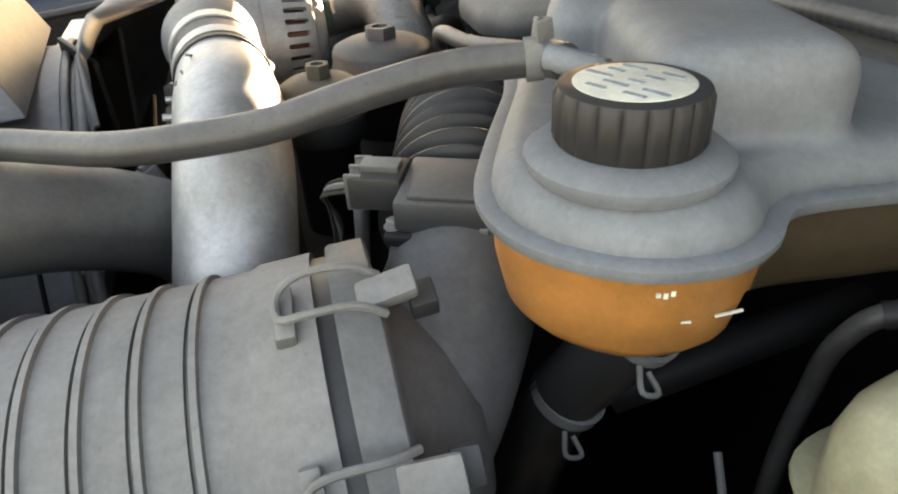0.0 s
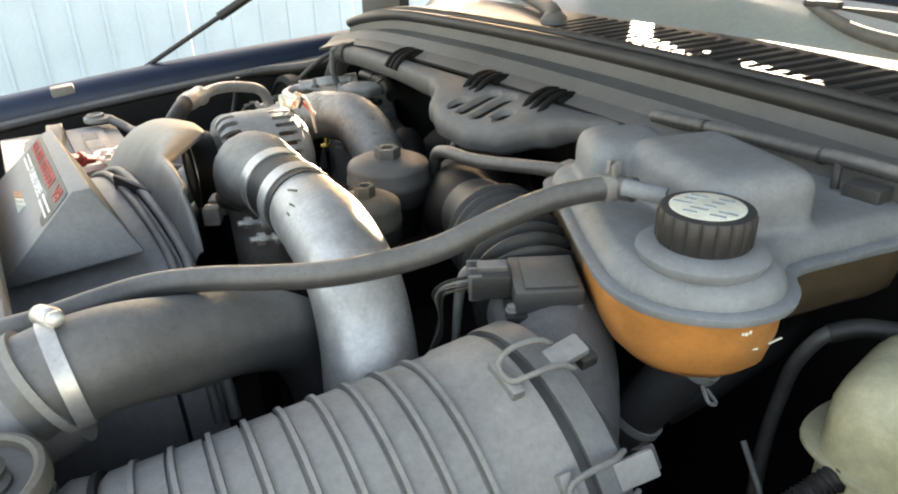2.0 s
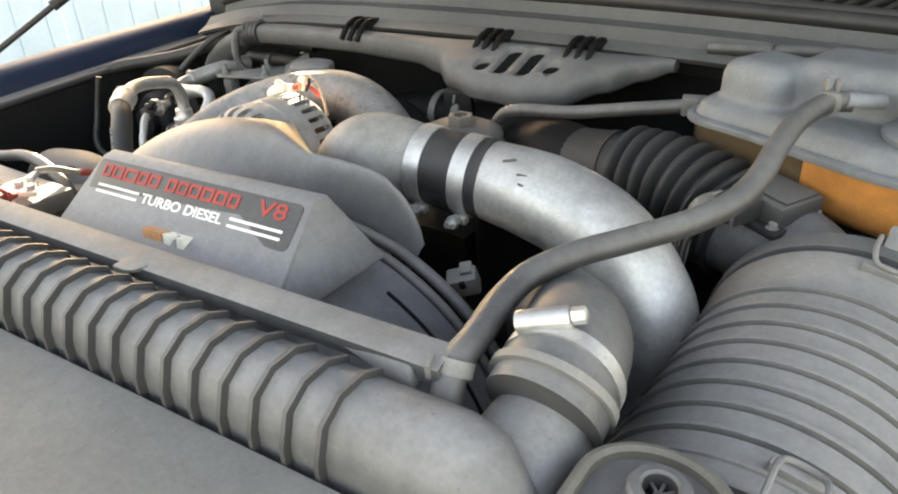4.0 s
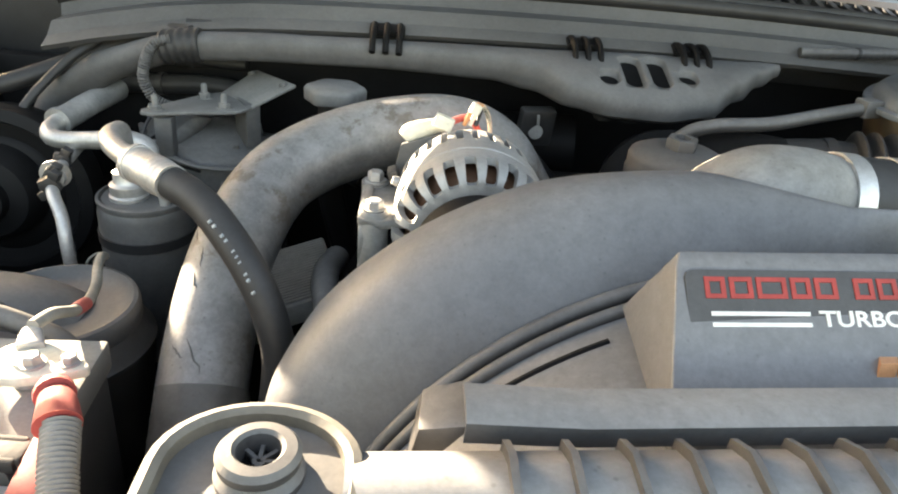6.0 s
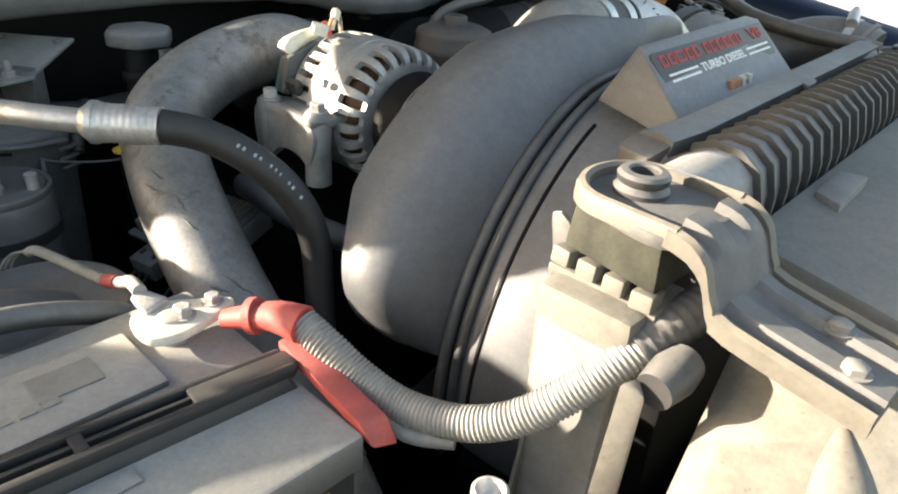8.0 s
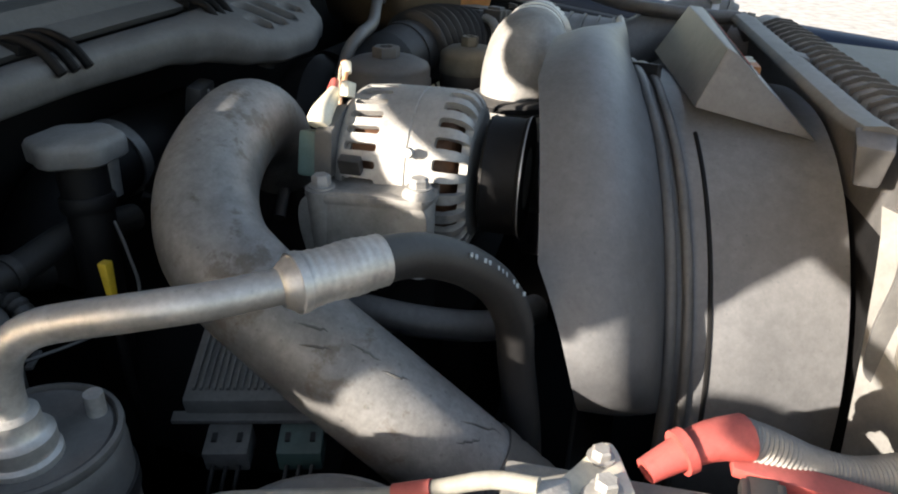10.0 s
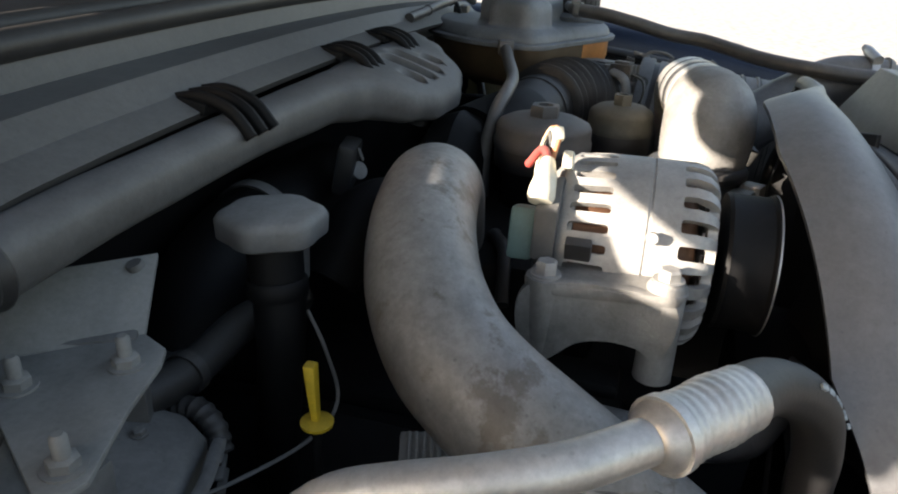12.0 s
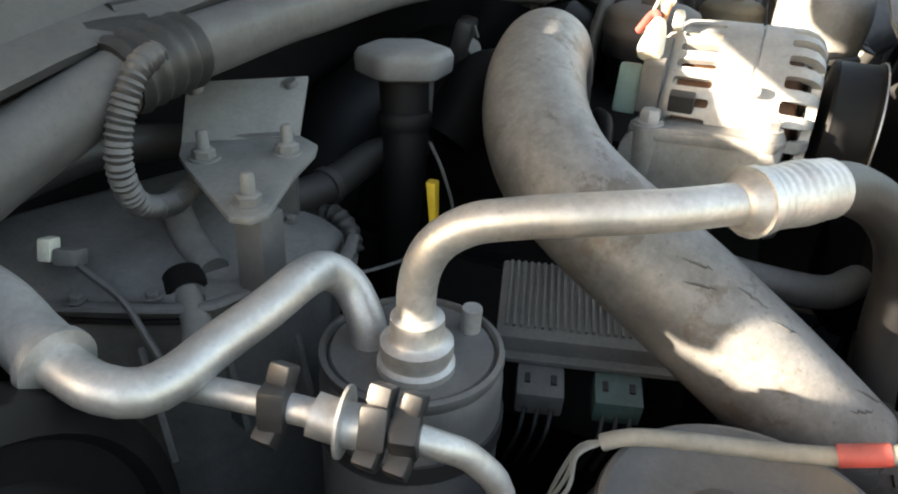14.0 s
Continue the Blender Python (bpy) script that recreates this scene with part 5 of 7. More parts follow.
# ---------------------------------------------------------------- cowl duct with drain holes and clips
cd = thing("cowl_duct", "dusty plastic cowl wiring duct with slotted wide end", "duct", (-0.05, 0.42, 1.36))


def duct_ring(x, yb, yf, zt, zb, n=20):
    """A rounded section from its back edge yb to its front edge yf."""
    cy, cz, a, b = (yb + yf) / 2, (zt + zb) / 2, (yb - yf) / 2, (zt - zb) / 2
    out = []
    for k in range(n):
        u, w = se(2 * math.pi * k / n, a, b, 3.2)
        out.append((x, cy + u, cz + w + (0.10 + 8.0 * max(0, a - 0.03)) * u))
    return out


KEY = [(-0.475, 0.452, 0.418, 1.401, 1.368), (-0.35, 0.454, 0.419, 1.406, 1.373), (-0.219, 0.455, 0.419, 1.409, 1.375), (-0.08, 0.458, 0.415, 1.411, 1.372),
       (-0.03, 0.460, 0.400, 1.412, 1.366), (0.02, 0.462, 0.365, 1.408, 1.362), (0.07, 0.464, 0.352, 1.405, 1.360), (0.14, 0.466, 0.350, 1.405, 1.360), (0.20, 0.468, 0.362, 1.407, 1.363),
       (0.25, 0.472, 0.400, 1.413, 1.372), (0.29, 0.478, 0.435, 1.414, 1.385), (0.325, 0.486, 0.460, 1.414, 1.396)]
rings = []
for (a, b) in zip(KEY, KEY[1:]):
    for k in range(5):
        f = k / 5
        g = f * f * (3 - 2 * f)
        rings.append(duct_ring(a[0] + (b[0] - a[0]) * f, *[p + (q - p) * g for p, q in zip(a[1:], b[1:])]))
rings.append(duct_ring(*KEY[-1]))
body = part("duct_body", loft(rings), DUCT, cd)
holes = None
for x, y, l in ((0.067, 0.386, 0.008), (0.100, 0.404, 0.046), (0.136, 0.406, 0.046), (0.173, 0.397, 0.008)):
    out = []
    for k in range(16):
        a = 2 * math.pi * k / 16
        out.append((x + 0.0135 * math.cos(a), y + 0.011 * math.sin(a) + math.copysign(l / 2, math.sin(a) if abs(math.sin(a)) > 0.01 else 1)))
    holes = prism(out, 1.33, 1.45, 0, None, 2, holes)
cut(body, holes)
# Near-black plugs just under the surface paint the slots' inner shade.
for x, y, l in ((0.067, 0.386, 0.008), (0.100, 0.404, 0.046), (0.136, 0.406, 0.046), (0.173, 0.397, 0.008)):
    rings = []
    for deep in (0.045, 0.0025):
        ring = []
        for k in range(16):
            a = 2 * math.pi * k / 16
            yy = y + 0.0108 * math.sin(a) + math.copysign(l / 2, math.sin(a) if abs(math.sin(a)) > 0.01 else 1)
            ring.append((x + 0.0133 * math.cos(a), yy, 1.392 + 0.30 * (yy - 0.385) - deep))
        rings.append(ring)
    part("slot_plug", loft(rings), DEEP, cd, "black plug that paints the shade in a drain slot")
for p in body.data.polygons:
    p.use_smooth = True
part("spill_edge", tube([(-0.48, 0.462, 1.408), (0.0, 0.468, 1.413), (0.33, 0.486, 1.414)], 0.004, 8, 0.03), BLACK, cd)


def clip(x, y, z, w=0.045):
    """A black snap clip with three fingers over the duct's edge."""
    th = thing("duct_clip", "black plastic snap clip on the cowl duct", "clip", (x, y, z - 0.02), group="duct clips")
    part("spine", obox((x, y + 0.012, z + 0.010), (w * 1.05, 0.026, 0.010), (10, 0, 0), 0.003), DEEP, th)
    for k in range(3):
        u = x + (k - 1) * w * 0.38
        part("finger", tube([(u, y + 0.028, z + 0.013), (u, y + 0.006, z + 0.016), (u, y - 0.018, z + 0.008), (u, y - 0.034, z - 0.010)], 0.0042, 10, 0.005, flat=1.2), DEEP, th)
    return th


clip(-0.219, 0.448, 1.408)
clip(0.046, 0.452, 1.410)
clip(0.195, 0.458, 1.411)
wrap = thing("wiring_trunk", "thick dusty wiring trunk leaving the cowl duct", "wiring", (-0.6, 0.46, 1.25))
part("taped_joint", tube([(-0.455, 0.434, 1.385), (-0.48, 0.435, 1.383), (-0.505, 0.438, 1.378)], lambda f, w: 0.0215 + 0.0012 * math.sin(w * 600), 24, 0.002), BLACK, wrap, "black taped joint")
part("sleeve", tube([(-0.50, 0.437, 1.378), (-0.545, 0.448, 1.36), (-0.60, 0.460, 1.335), (-0.66, 0.47, 1.29), (-0.69, 0.46, 1.20), (-0.70, 0.45, 1.05)], lambda f, w: 0.018 + 0.016 * f, 24), DUCT, wrap)
part("conduit", tube([(-0.490, 0.422, 1.392), (-0.510, 0.418, 1.386), (-0.525, 0.420, 1.360), (-0.528, 0.421, 1.335), (-0.516, 0.424, 1.312), (-0.488, 0.430, 1.300), (-0.45, 0.45, 1.292), (-0.40, 0.47, 1.29)],
                     lambda f, w: 0.0068 + 0.0008 * math.sin(w * 1600), 16, 0.0011), RUBBER, wrap, "ribbed conduit")
bl = thing("branch_harness", "black taped harness branch near the wing", "wiring", (-0.62, 0.48, 1.33))
part("harness", tube([(-0.47, 0.445, 1.395), (-0.52, 0.47, 1.39), (-0.58, 0.485, 1.366), (-0.64, 0.46, 1.342), (-0.70, 0.42, 1.322), (-0.76, 0.385, 1.31), (-0.82, 0.34, 1.30), (-0.86, 0.28, 1.28)], 0.012, 14), BLACK, bl)
part("harness", tube([(-0.60, 0.47, 1.372), (-0.625, 0.44, 1.355), (-0.66, 0.40, 1.315), (-0.68, 0.37, 1.28)], 0.006, 10), BLACK, bl)

# ---------------------------------------------------------------- left-hand pipe from the turbocharger
hot = thing("charge_pipe", "large grimy grey charge air pipe with torn tape", "charge pipe", (-0.33, 0.1, 1.0))
HP = [(-0.04, 0.315, 1.26), (-0.08, 0.309, 1.314), (-0.135, 0.302, 1.338), (-0.21, 0.288, 1.333), (-0.272, 0.267, 1.317), (-0.315, 0.238, 1.299), (-0.335, 0.207, 1.283), (-0.346, 0.174, 1.267), (-0.355, 0.135, 1.246), (-0.360, 0.09, 1.217), (-0.361, 0.04, 1.180), (-0.358, -0.02, 1.130), (-0.352, -0.10, 1.055), (-0.348, -0.15, 0.98)]
part("pipe", tube(HP, lambda f, w: 0.0415, 40), HOTPIPE, hot)


def half_wrap(pts, r, a0, a1, seed):
    """A torn strip lying round part of a tube, with ragged edges."""
    rnd = random.Random(seed)
    line = smooth_line(pts, 0.006)
    lo, hi, rings = a0, a1, []
    for i, p in enumerate(line):
        d = (line[min(i + 1, len(line) - 1)] - line[max(i - 1, 0)]).normalized()
        side = d.cross(Vector((0, 0, 1))).normalized()
        up = side.cross(d)
        lo, hi = a0 + rnd.uniform(-0.12, 0.12), a1 + rnd.uniform(-0.10, 0.10) - 0.5 * (i < 4) * (4 - i) / 4
        lift = [r + rnd.uniform(0.0008, 0.0022) for _ in range(15)]
        arc = [p + (side * math.cos(a) + up * math.sin(a)) * q for a, q in zip((lo + (hi - lo) * k / 14 for k in range(15)), lift)]
        rings.append(arc + [p + (side * math.cos(a) + up * math.sin(a)) * (r - 0.001) for a in (hi + (lo - hi) * k / 14 for k in range(15))])
    return loft(rings)


part("tape", half_wrap([(-0.3605, 0.02, 1.165), (-0.359, -0.005, 1.143), (-0.3575, -0.03, 1.121), (-0.355, -0.06, 1.094), (-0.352, -0.10, 1.055)], 0.0418, 0.6, 3.6, 3), TAPE, hot, "torn foil tape", angle=25)

AXIS = smooth_line(HP, 0.004)


def on_pipe(y, a, r):
    """A point of the charge pipe's skin, at a depth into the bay and an angle round it."""
    i = min(range(2, len(AXIS) - 2), key=lambda k: abs(AXIS[k].y - y) + (9 if AXIS[k].x > -0.25 else 0))
    d = (AXIS[i + 2] - AXIS[i - 2]).normalized()
    side = d.cross(Vector((0, 0, 1))).normalized()
    return AXIS[i] + (side * math.cos(a) + side.cross(d) * math.sin(a)) * r


rnd = random.Random(14)
for y0, a0, y1, a1 in ((0.150, 0.95, 0.136, 1.15), (0.140, 0.70, 0.130, 0.95), (0.122, 1.20, 0.104, 1.30), (0.100, 1.15, 0.088, 1.35), (0.052, 1.30, 0.025, 1.70), (0.046, 0.95, 0.036, 1.30)):
    line = [on_pipe(y0 + (y1 - y0) * k / 6 + rnd.uniform(-0.0012, 0.0012), a0 + (a1 - a0) * k / 6 + rnd.uniform(-0.03, 0.03), 0.0412) for k in range(7)]
    part("crack", tube(line, lambda f, w: 0.0003 + 0.0008 * math.sin(math.pi * f), 6, 0.004), TAPE, hot, "dark crack in the peeling skin")

# ---------------------------------------------------------------- alternator
alt = thing("alternator", "cast aluminium alternator half in sunlight, fins and black pulley", "alternator", (-0.123, 0.13, 1.24))
AC = Vector((-0.119, 0.0, 1.306))


def ap(y):
    return Vector((AC.x, y, AC.z))


R = 0.077
part("stator", lathe(ap(0.082), ap(0.2), [(0.0, 0.040), (0.004, 0.058), (0.012, 0.065), (0.060, 0.066), (0.095, 0.064), (0.098, 0.05)], 48), COPPER, alt, "copper windings behind the vents")
case = part("case", lathe(ap(0.070), ap(0.2), [(0.0, 0.052), (0.0, 0.063), (0.003, 0.069), (0.009, 0.0745), (0.018, R), (0.050, R), (0.0505, R - 0.0012), (0.0525, R - 0.0012), (0.053, R),
                                               (0.085, R - 0.0005), (0.112, 0.0745), (0.119, 0.070), (0.121, 0.062), (0.121, 0.045), (0.115, 0.045), (0.112, 0.066), (0.085, 0.070), (0.018, 0.070), (0.008, 0.064), (0.006, 0.052)], 96), CAST, alt, "pale vented cast case")
slots = None
for i in range(54):
    n, k = (24, i) if i < 24 else (30, i - 24)
    a = 2 * math.pi * (k + 0.5) / n
    u = Vector((math.cos(a), 0, math.sin(a)))
    m = Matrix((Vector((-math.sin(a), 0, math.cos(a))), Vector((0, 1, 0)), u)).transposed().to_4x4()
    for y0, y1, w in (((0.068, 0.0985, 0.0105),) if i < 24 else ((0.150, 0.181, 0.0072),)):
        one = bmesh.new()
        bmesh.ops.create_cube(one, size=1, matrix=Matrix.Translation(ap((y0 + y1) / 2) + u * 0.074) @ m @ Matrix.Diagonal((w, y1 - y0, 0.028, 1)))
        slots = join(slots, bevel(one, 0.003, 2, 80))
bmesh.ops.recalc_face_normals(slots, faces=slots.faces)
cut(case, slots)
hub = part("front_hub", lathe(ap(0.072), ap(0.2), [(0, 0.022), (0, 0.036), (0.006, 0.036), (0.008, 0.022)], 48), CAST, alt)
for i in range(12):
    a = 2 * math.pi * i / 12
    u = Vector((math.cos(a), 0, math.sin(a)))
    m = Matrix((Vector((-math.sin(a), 0, math.cos(a))), Vector((0, 1, 0)), u)).transposed().to_4x4()
    f = bmesh.new()
    bmesh.ops.create_cube(f, size=1, matrix=Matrix.Translation(ap(0.075) + u * 0.0445) @ m @ Matrix.Diagonal((0.007, 0.006, 0.021, 1)))
    part("spoke", bevel(f, 0.0012), CAST, hub)
part("rear_cover", lathe(ap(0.178), ap(0.3), [(0, 0.066), (0.018, 0.062), (0.028, 0.05), (0.03, 0)], 40), CAST, alt, "grey rear cover")
reg = part("regulator", hull([(-0.192, 0.188, 1.358), (-0.150, 0.188, 1.372), (-0.200, 0.188, 1.316), (-0.150, 0.188, 1.312), (-0.190, 0.206, 1.355), (-0.150, 0.206, 1.368), (-0.197, 0.206, 1.316), (-0.150, 0.206, 1.312)], 0.003), SHEET, alt, "grey regulator box")
part("socket", obox((-0.197, 0.170, 1.330), (0.010, 0.020, 0.016), (0, -20, 0), 0.002), BATTSIDE, reg, "black socket")
part("lug", obox((-0.150, 0.188, 1.384), (0.020, 0.008, 0.014), (0, 20, 0), 0.002), CREAM, alt, "pale lifting lug")
pul = part("pulley", lathe(ap(0.062), ap(-0.1), [(0, 0.030), (0.001, 0.055), (0.004, 0.0565), (0.006, 0.0555), (0.034, 0.0555), (0.036, 0.0575), (0.039, 0.0575), (0.039, 0.03), (0.03, 0.02), (0.03, 0)], 72), DEEP, alt, "smooth black belt pulley")
part("pulley_rim", lathe(ap(0.0245), ap(-0.1), [(0, 0.0570), (0, 0.0581), (0.0012, 0.0581), (0.0012, 0.0570)], 72), STEEL, pul)
br = part("bracket", hull([(-0.229, 0.196, 1.312), (-0.224, 0.204, 1.311), (-0.212, 0.206, 1.311), (-0.228, 0.095, 1.317), (-0.222, 0.088, 1.317), (-0.205, 0.088, 1.317), (-0.18, 0.200, 1.311), (-0.17, 0.095, 1.317),
                           (-0.229, 0.196, 1.303), (-0.212, 0.206, 1.302), (-0.228, 0.095, 1.308), (-0.205, 0.088, 1.308), (-0.18, 0.200, 1.302), (-0.17, 0.095, 1.308)], 0.004), CASTIRON, alt, "cast mounting bracket")
part("web", prism(rounded([(0.202, 1.308), (0.100, 1.312), (0.100, 1.262), (0.118, 1.270), (0.140, 1.272), (0.162, 1.266), (0.182, 1.248), (0.200, 1.244)], 0.006), -0.005, 0.005, 0.002, Matrix(((0, 0, 1, -0.222), (1, 0, 0, 0), (0, 1, 0, 0), (0, 0, 0, 1)))), CASTIRON, br)
part("boss", lathe((-0.213, 0.103, 1.322), (-0.213, 0.103, 0), [(0, 0.012), (0.004, 0.0145), (0.04, 0.0140), (0.080, 0.0145), (0.083, 0.0)], 24), CASTIRON, br)
part("boss", lathe((-0.216, 0.19, 1.314), (-0.216, 0.19, 0), [(0, 0.0145), (0.012, 0.0145), (0.06, 0.012)], 24), CASTIRON, br)
part("foot", obox((-0.205, 0.165, 1.226), (0.036, 0.08, 0.014), (0, 0, 0), 0.006), DEEP, br)
bolt("bolt", (-0.216, 0.19, 1.314), (0, 0, 1), 0.0085, 0.012, CAST, alt)
bolt("bolt", (-0.213, 0.103, 1.322), (0, 0, 1), 0.0085, 0.010, CAST, alt)
part("mark_boss", lathe((-0.192, 0.118, 1.345), (-0.205, 0.118, 1.349), [(0, 0.005), (0.006, 0.004), (0.006, 0)], 16), CAST, alt)
plugs = thing("alternator_plug", "cream boot and loose wires on the alternator", "wiring", (-0.16, 0.21, 1.34))
part("boot", tube([(-0.187, 0.203, 1.360), (-0.180, 0.203, 1.367), (-0.164, 0.203, 1.373), (-0.142, 0.205, 1.378)], lambda f, w: 0.0062 + 0.0052 * (1 - f) * min(1, f * 12 + 0.55), 18), CREAM, plugs, "cream insulating boot")
part("socket", obox((-0.172, 0.216, 1.328), (0.026, 0.020, 0.042), (0, 15, 0), 0.004), GREEN, plugs, "green-grey socket")
part("wire", tube([(-0.144, 0.205, 1.378), (-0.132, 0.208, 1.383), (-0.120, 0.214, 1.382), (-0.110, 0.225, 1.365)], 0.0036, 10), REDRUB, plugs, "red wire")
for k in range(3):
    part("wire", tube([(-0.128 + 0.006 * k, 0.203, 1.378), (-0.120 + 0.004 * k, 0.20 + 0.004 * k, 1.398 - 0.004 * k), (-0.110, 0.208, 1.398), (-0.100, 0.216, 1.378), (-0.096, 0.220, 1.34)], 0.0024, 8), (ORANGE, CREAM, BLACK)[k], plugs)
part("seal_plug", obox((-0.118, 0.201, 1.396), (0.011, 0.008, 0.012), (0, 30, 20), 0.003), CREAM, plugs)
cr = thing("crankcase_hose", "black hose curling below the alternator", "hose", (-0.22, 0.1, 1.15))
part("rubber", tube([(-0.255, 0.19, 1.22), (-0.262, 0.14, 1.225), (-0.25, 0.08, 1.215), (-0.215, 0.03, 1.20), (-0.16, 0.0, 1.19)], 0.014, 18), RUBBER, cr)

# ---------------------------------------------------------------- refrigerant line, its hose and the dryer can
ac = thing("refrigerant_line", "dull aluminium refrigerant line with crimped rubber hose", "pipe", (-0.45, 0.17, 1.26))
part("tube", tube([(-0.500, 0.259, 1.262), (-0.499, 0.260, 1.296), (-0.497, 0.253, 1.319), (-0.492, 0.237, 1.333), (-0.487, 0.214, 1.340), (-0.482, 0.190, 1.345), (-0.474, 0.168, 1.348), (-0.461, 0.146, 1.349), (-0.430, 0.113, 1.348)], 0.0105, 20), ALU, ac, "aluminium tube")
CR = [(-0.431, 0.1139, 1.348), (-0.409, 0.0945, 1.3478), (-0.388, 0.0765, 1.347)]
part("crimp", tube(CR, lambda f, w: 0.0168 + 0.00022 * math.sin(w * 1100) + 0.0005 * math.sin(w * 190 + 1), 22, 0.0010), ALU, ac, "crimped metal sleeve")
part("crimp_collar", tube([CR[0], (-0.4295, 0.1126, 1.348), (-0.427, 0.1104, 1.348)], lambda f, w: 0.0182, 20), STEEL, ac, "bright crimp collar")
part("crimp_neck", tube([(-0.4370, 0.1196, 1.348), (-0.4340, 0.1168, 1.348), (-0.4305, 0.1136, 1.348)], lambda f, w: 0.0108 + 0.0060 * f ** 0.7, 20, 0.001), ALU, ac)
hz = part("rubber_hose", tube([(-0.389, 0.078, 1.347), (-0.361, 0.060, 1.3395), (-0.334, 0.037, 1.322), (-0.309, 0.017, 1.294), (-0.292, 0.005, 1.257), (-0.286, 0.001, 1.215), (-0.292, -0.010, 1.15), (-0.30, -0.02, 1.05)], 0.0148, 24), BLACK, ac, "black rubber hose")
for k in range(14):
    f = k / 13
    p = Vector((-0.341, 0.043, 1.327)).lerp(Vector((-0.301, 0.011, 1.280)), f) + Vector((0.003, 0, 0.003)) * math.sin(math.pi * f)
    if k % 7 not in (2, 5):
        part("print_mark", obox(tuple(p + Vector((-0.0034, -0.0135, 0.0085))), (0.0022, 0.0022, 0.0034), (20, 45, 40), 0.0004), PALE, hz, "worn pale print")
part("bottom_nut", lathe((-0.500, 0.259, 1.238), (-0.500, 0.259, 2), [(0, 0.0205), (0.002, 0.0215), (0.012, 0.0215), (0.014, 0.0190), (0.015, 0.0190), (0.017, 0.0200), (0.025, 0.0200), (0.027, 0.0165), (0.029, 0.0150), (0.040, 0.0145), (0.042, 0.011)], 32), ALU, ac)
dry = thing("accumulator_can", "dusty grey air conditioning accumulator can", "canister", (-0.486, 0.268, 1.05))
part("can", lathe((-0.486, 0.268, 1.04), (-0.486, 0.268, 2), [(0, 0.048), (0.01, 0.053), (0.19, 0.053), (0.200, 0.051), (0.206, 0.046), (0.206, 0)], 48), SHEET, dry)
part("strap", lathe((-0.486, 0.268, 1.195), (-0.486, 0.268, 2), [(0, 0.0535), (0, 0.055), (0.012, 0.055), (0.012, 0.0535)], 48), BLACK, dry, "black strap")
part("rim", lathe((-0.486, 0.268, 1.240), (-0.486, 0.268, 2), [(0, 0.0515), (0.004, 0.0530), (0.007, 0.0525), (0.008, 0.0495), (0.004, 0.048), (0, 0.048)], 48), SHEET, dry)
part("port", tube([(-0.455, 0.245, 1.24), (-0.456, 0.244, 1.262)], 0.006, 12), ALU, dry)
s2 = thing("suction_line", "dull aluminium suction line with a bend", "pipe", (-0.52, 0.29, 1.2))
part("tube", tube([(-0.492, 0.290, 1.225), (-0.491, 0.294, 1.256), (-0.488, 0.307, 1.277), (-0.497, 0.316, 1.289), (-0.518, 0.317, 1.294), (-0.545, 0.321, 1.290), (-0.575, 0.328, 1.285), (-0.598, 0.330, 1.283), (-0.614, 0.335, 1.284), (-0.622, 0.348, 1.287), (-0.622, 0.366, 1.290), (-0.617, 0.390, 1.293)], 0.0108, 20), ALU, s2)
part("sleeve", tube([(-0.6215, 0.372, 1.291), (-0.616, 0.394, 1.293), (-0.606, 0.43, 1.298), (-0.594, 0.50, 1.30)], 0.0152, 24), ALU, s2, "wide aluminium sleeve")
part("sleeve_lip", tube([(-0.622, 0.371, 1.2908), (-0.621, 0.376, 1.2912)], lambda f, w: 0.0175, 24), ALU, s2)
v = thing("service_valve", "aluminium line with a black service valve and nuts", "valve", (-0.57, 0.25, 1.2))
VL = [(-0.592, 0.355, 1.268), (-0.585, 0.310, 1.2695), (-0.580, 0.272, 1.270), (-0.574, 0.240, 1.268), (-0.564, 0.218, 1.260), (-0.552, 0.203, 1.245), (-0.545, 0.190, 1.215), (-0.543, 0.188, 1.12)]
part("tube", tube(VL, 0.0068, 16), ALU, v)
part("fitting", tube([VL[2], (-0.577, 0.257, 1.267), (-0.575, 0.246, 1.268)], lambda f, w: 0.0105, 12), ALU, v)
for p, r in (((-0.584, 0.289, 1.272), 10), ((-0.576, 0.243, 1.271), 30), ((-0.572, 0.230, 1.268), -25)):
    nb = part("nut", obox(p, (0.018, 0.013, 0.020), (0, r, 15), 0.003), BATTSIDE, v, "black plastic valve nut")
    for q in (-1, 1):
        part("wing", obox(tuple(Vector(p) + Vector((0.007 * q, 0, 0.012 * q))), (0.011, 0.011, 0.010), (0, 30 * q, 0), 0.002), BATTSIDE, nb)
part("snap_ring", lathe((-0.578, 0.258, 1.2695), (-0.574, 0.24, 1.269), [(0, 0.0165), (0.0015, 0.0165)], 24), ALU, v)

# ---------------------------------------------------------------- studded bracket plate, oil filler, dipstick
pl = thing("stud_plate", "dusty grey steel bracket plate with three studs", "bracket", (-0.43, 0.41, 1.31))
PM = Matrix.Translation((0, 0, 1.314))
part("plate", prism([(-0.440, 0.462), (-0.388, 0.404), (-0.398, 0.383), (-0.412, 0.376), (-0.452, 0.366), (-0.500, 0.349), (-0.512, 0.352), (-0.515, 0.364), (-0.470, 0.432), (-0.458, 0.448)], 0, 0.004, 0.0012, PM), BRACKET, pl)
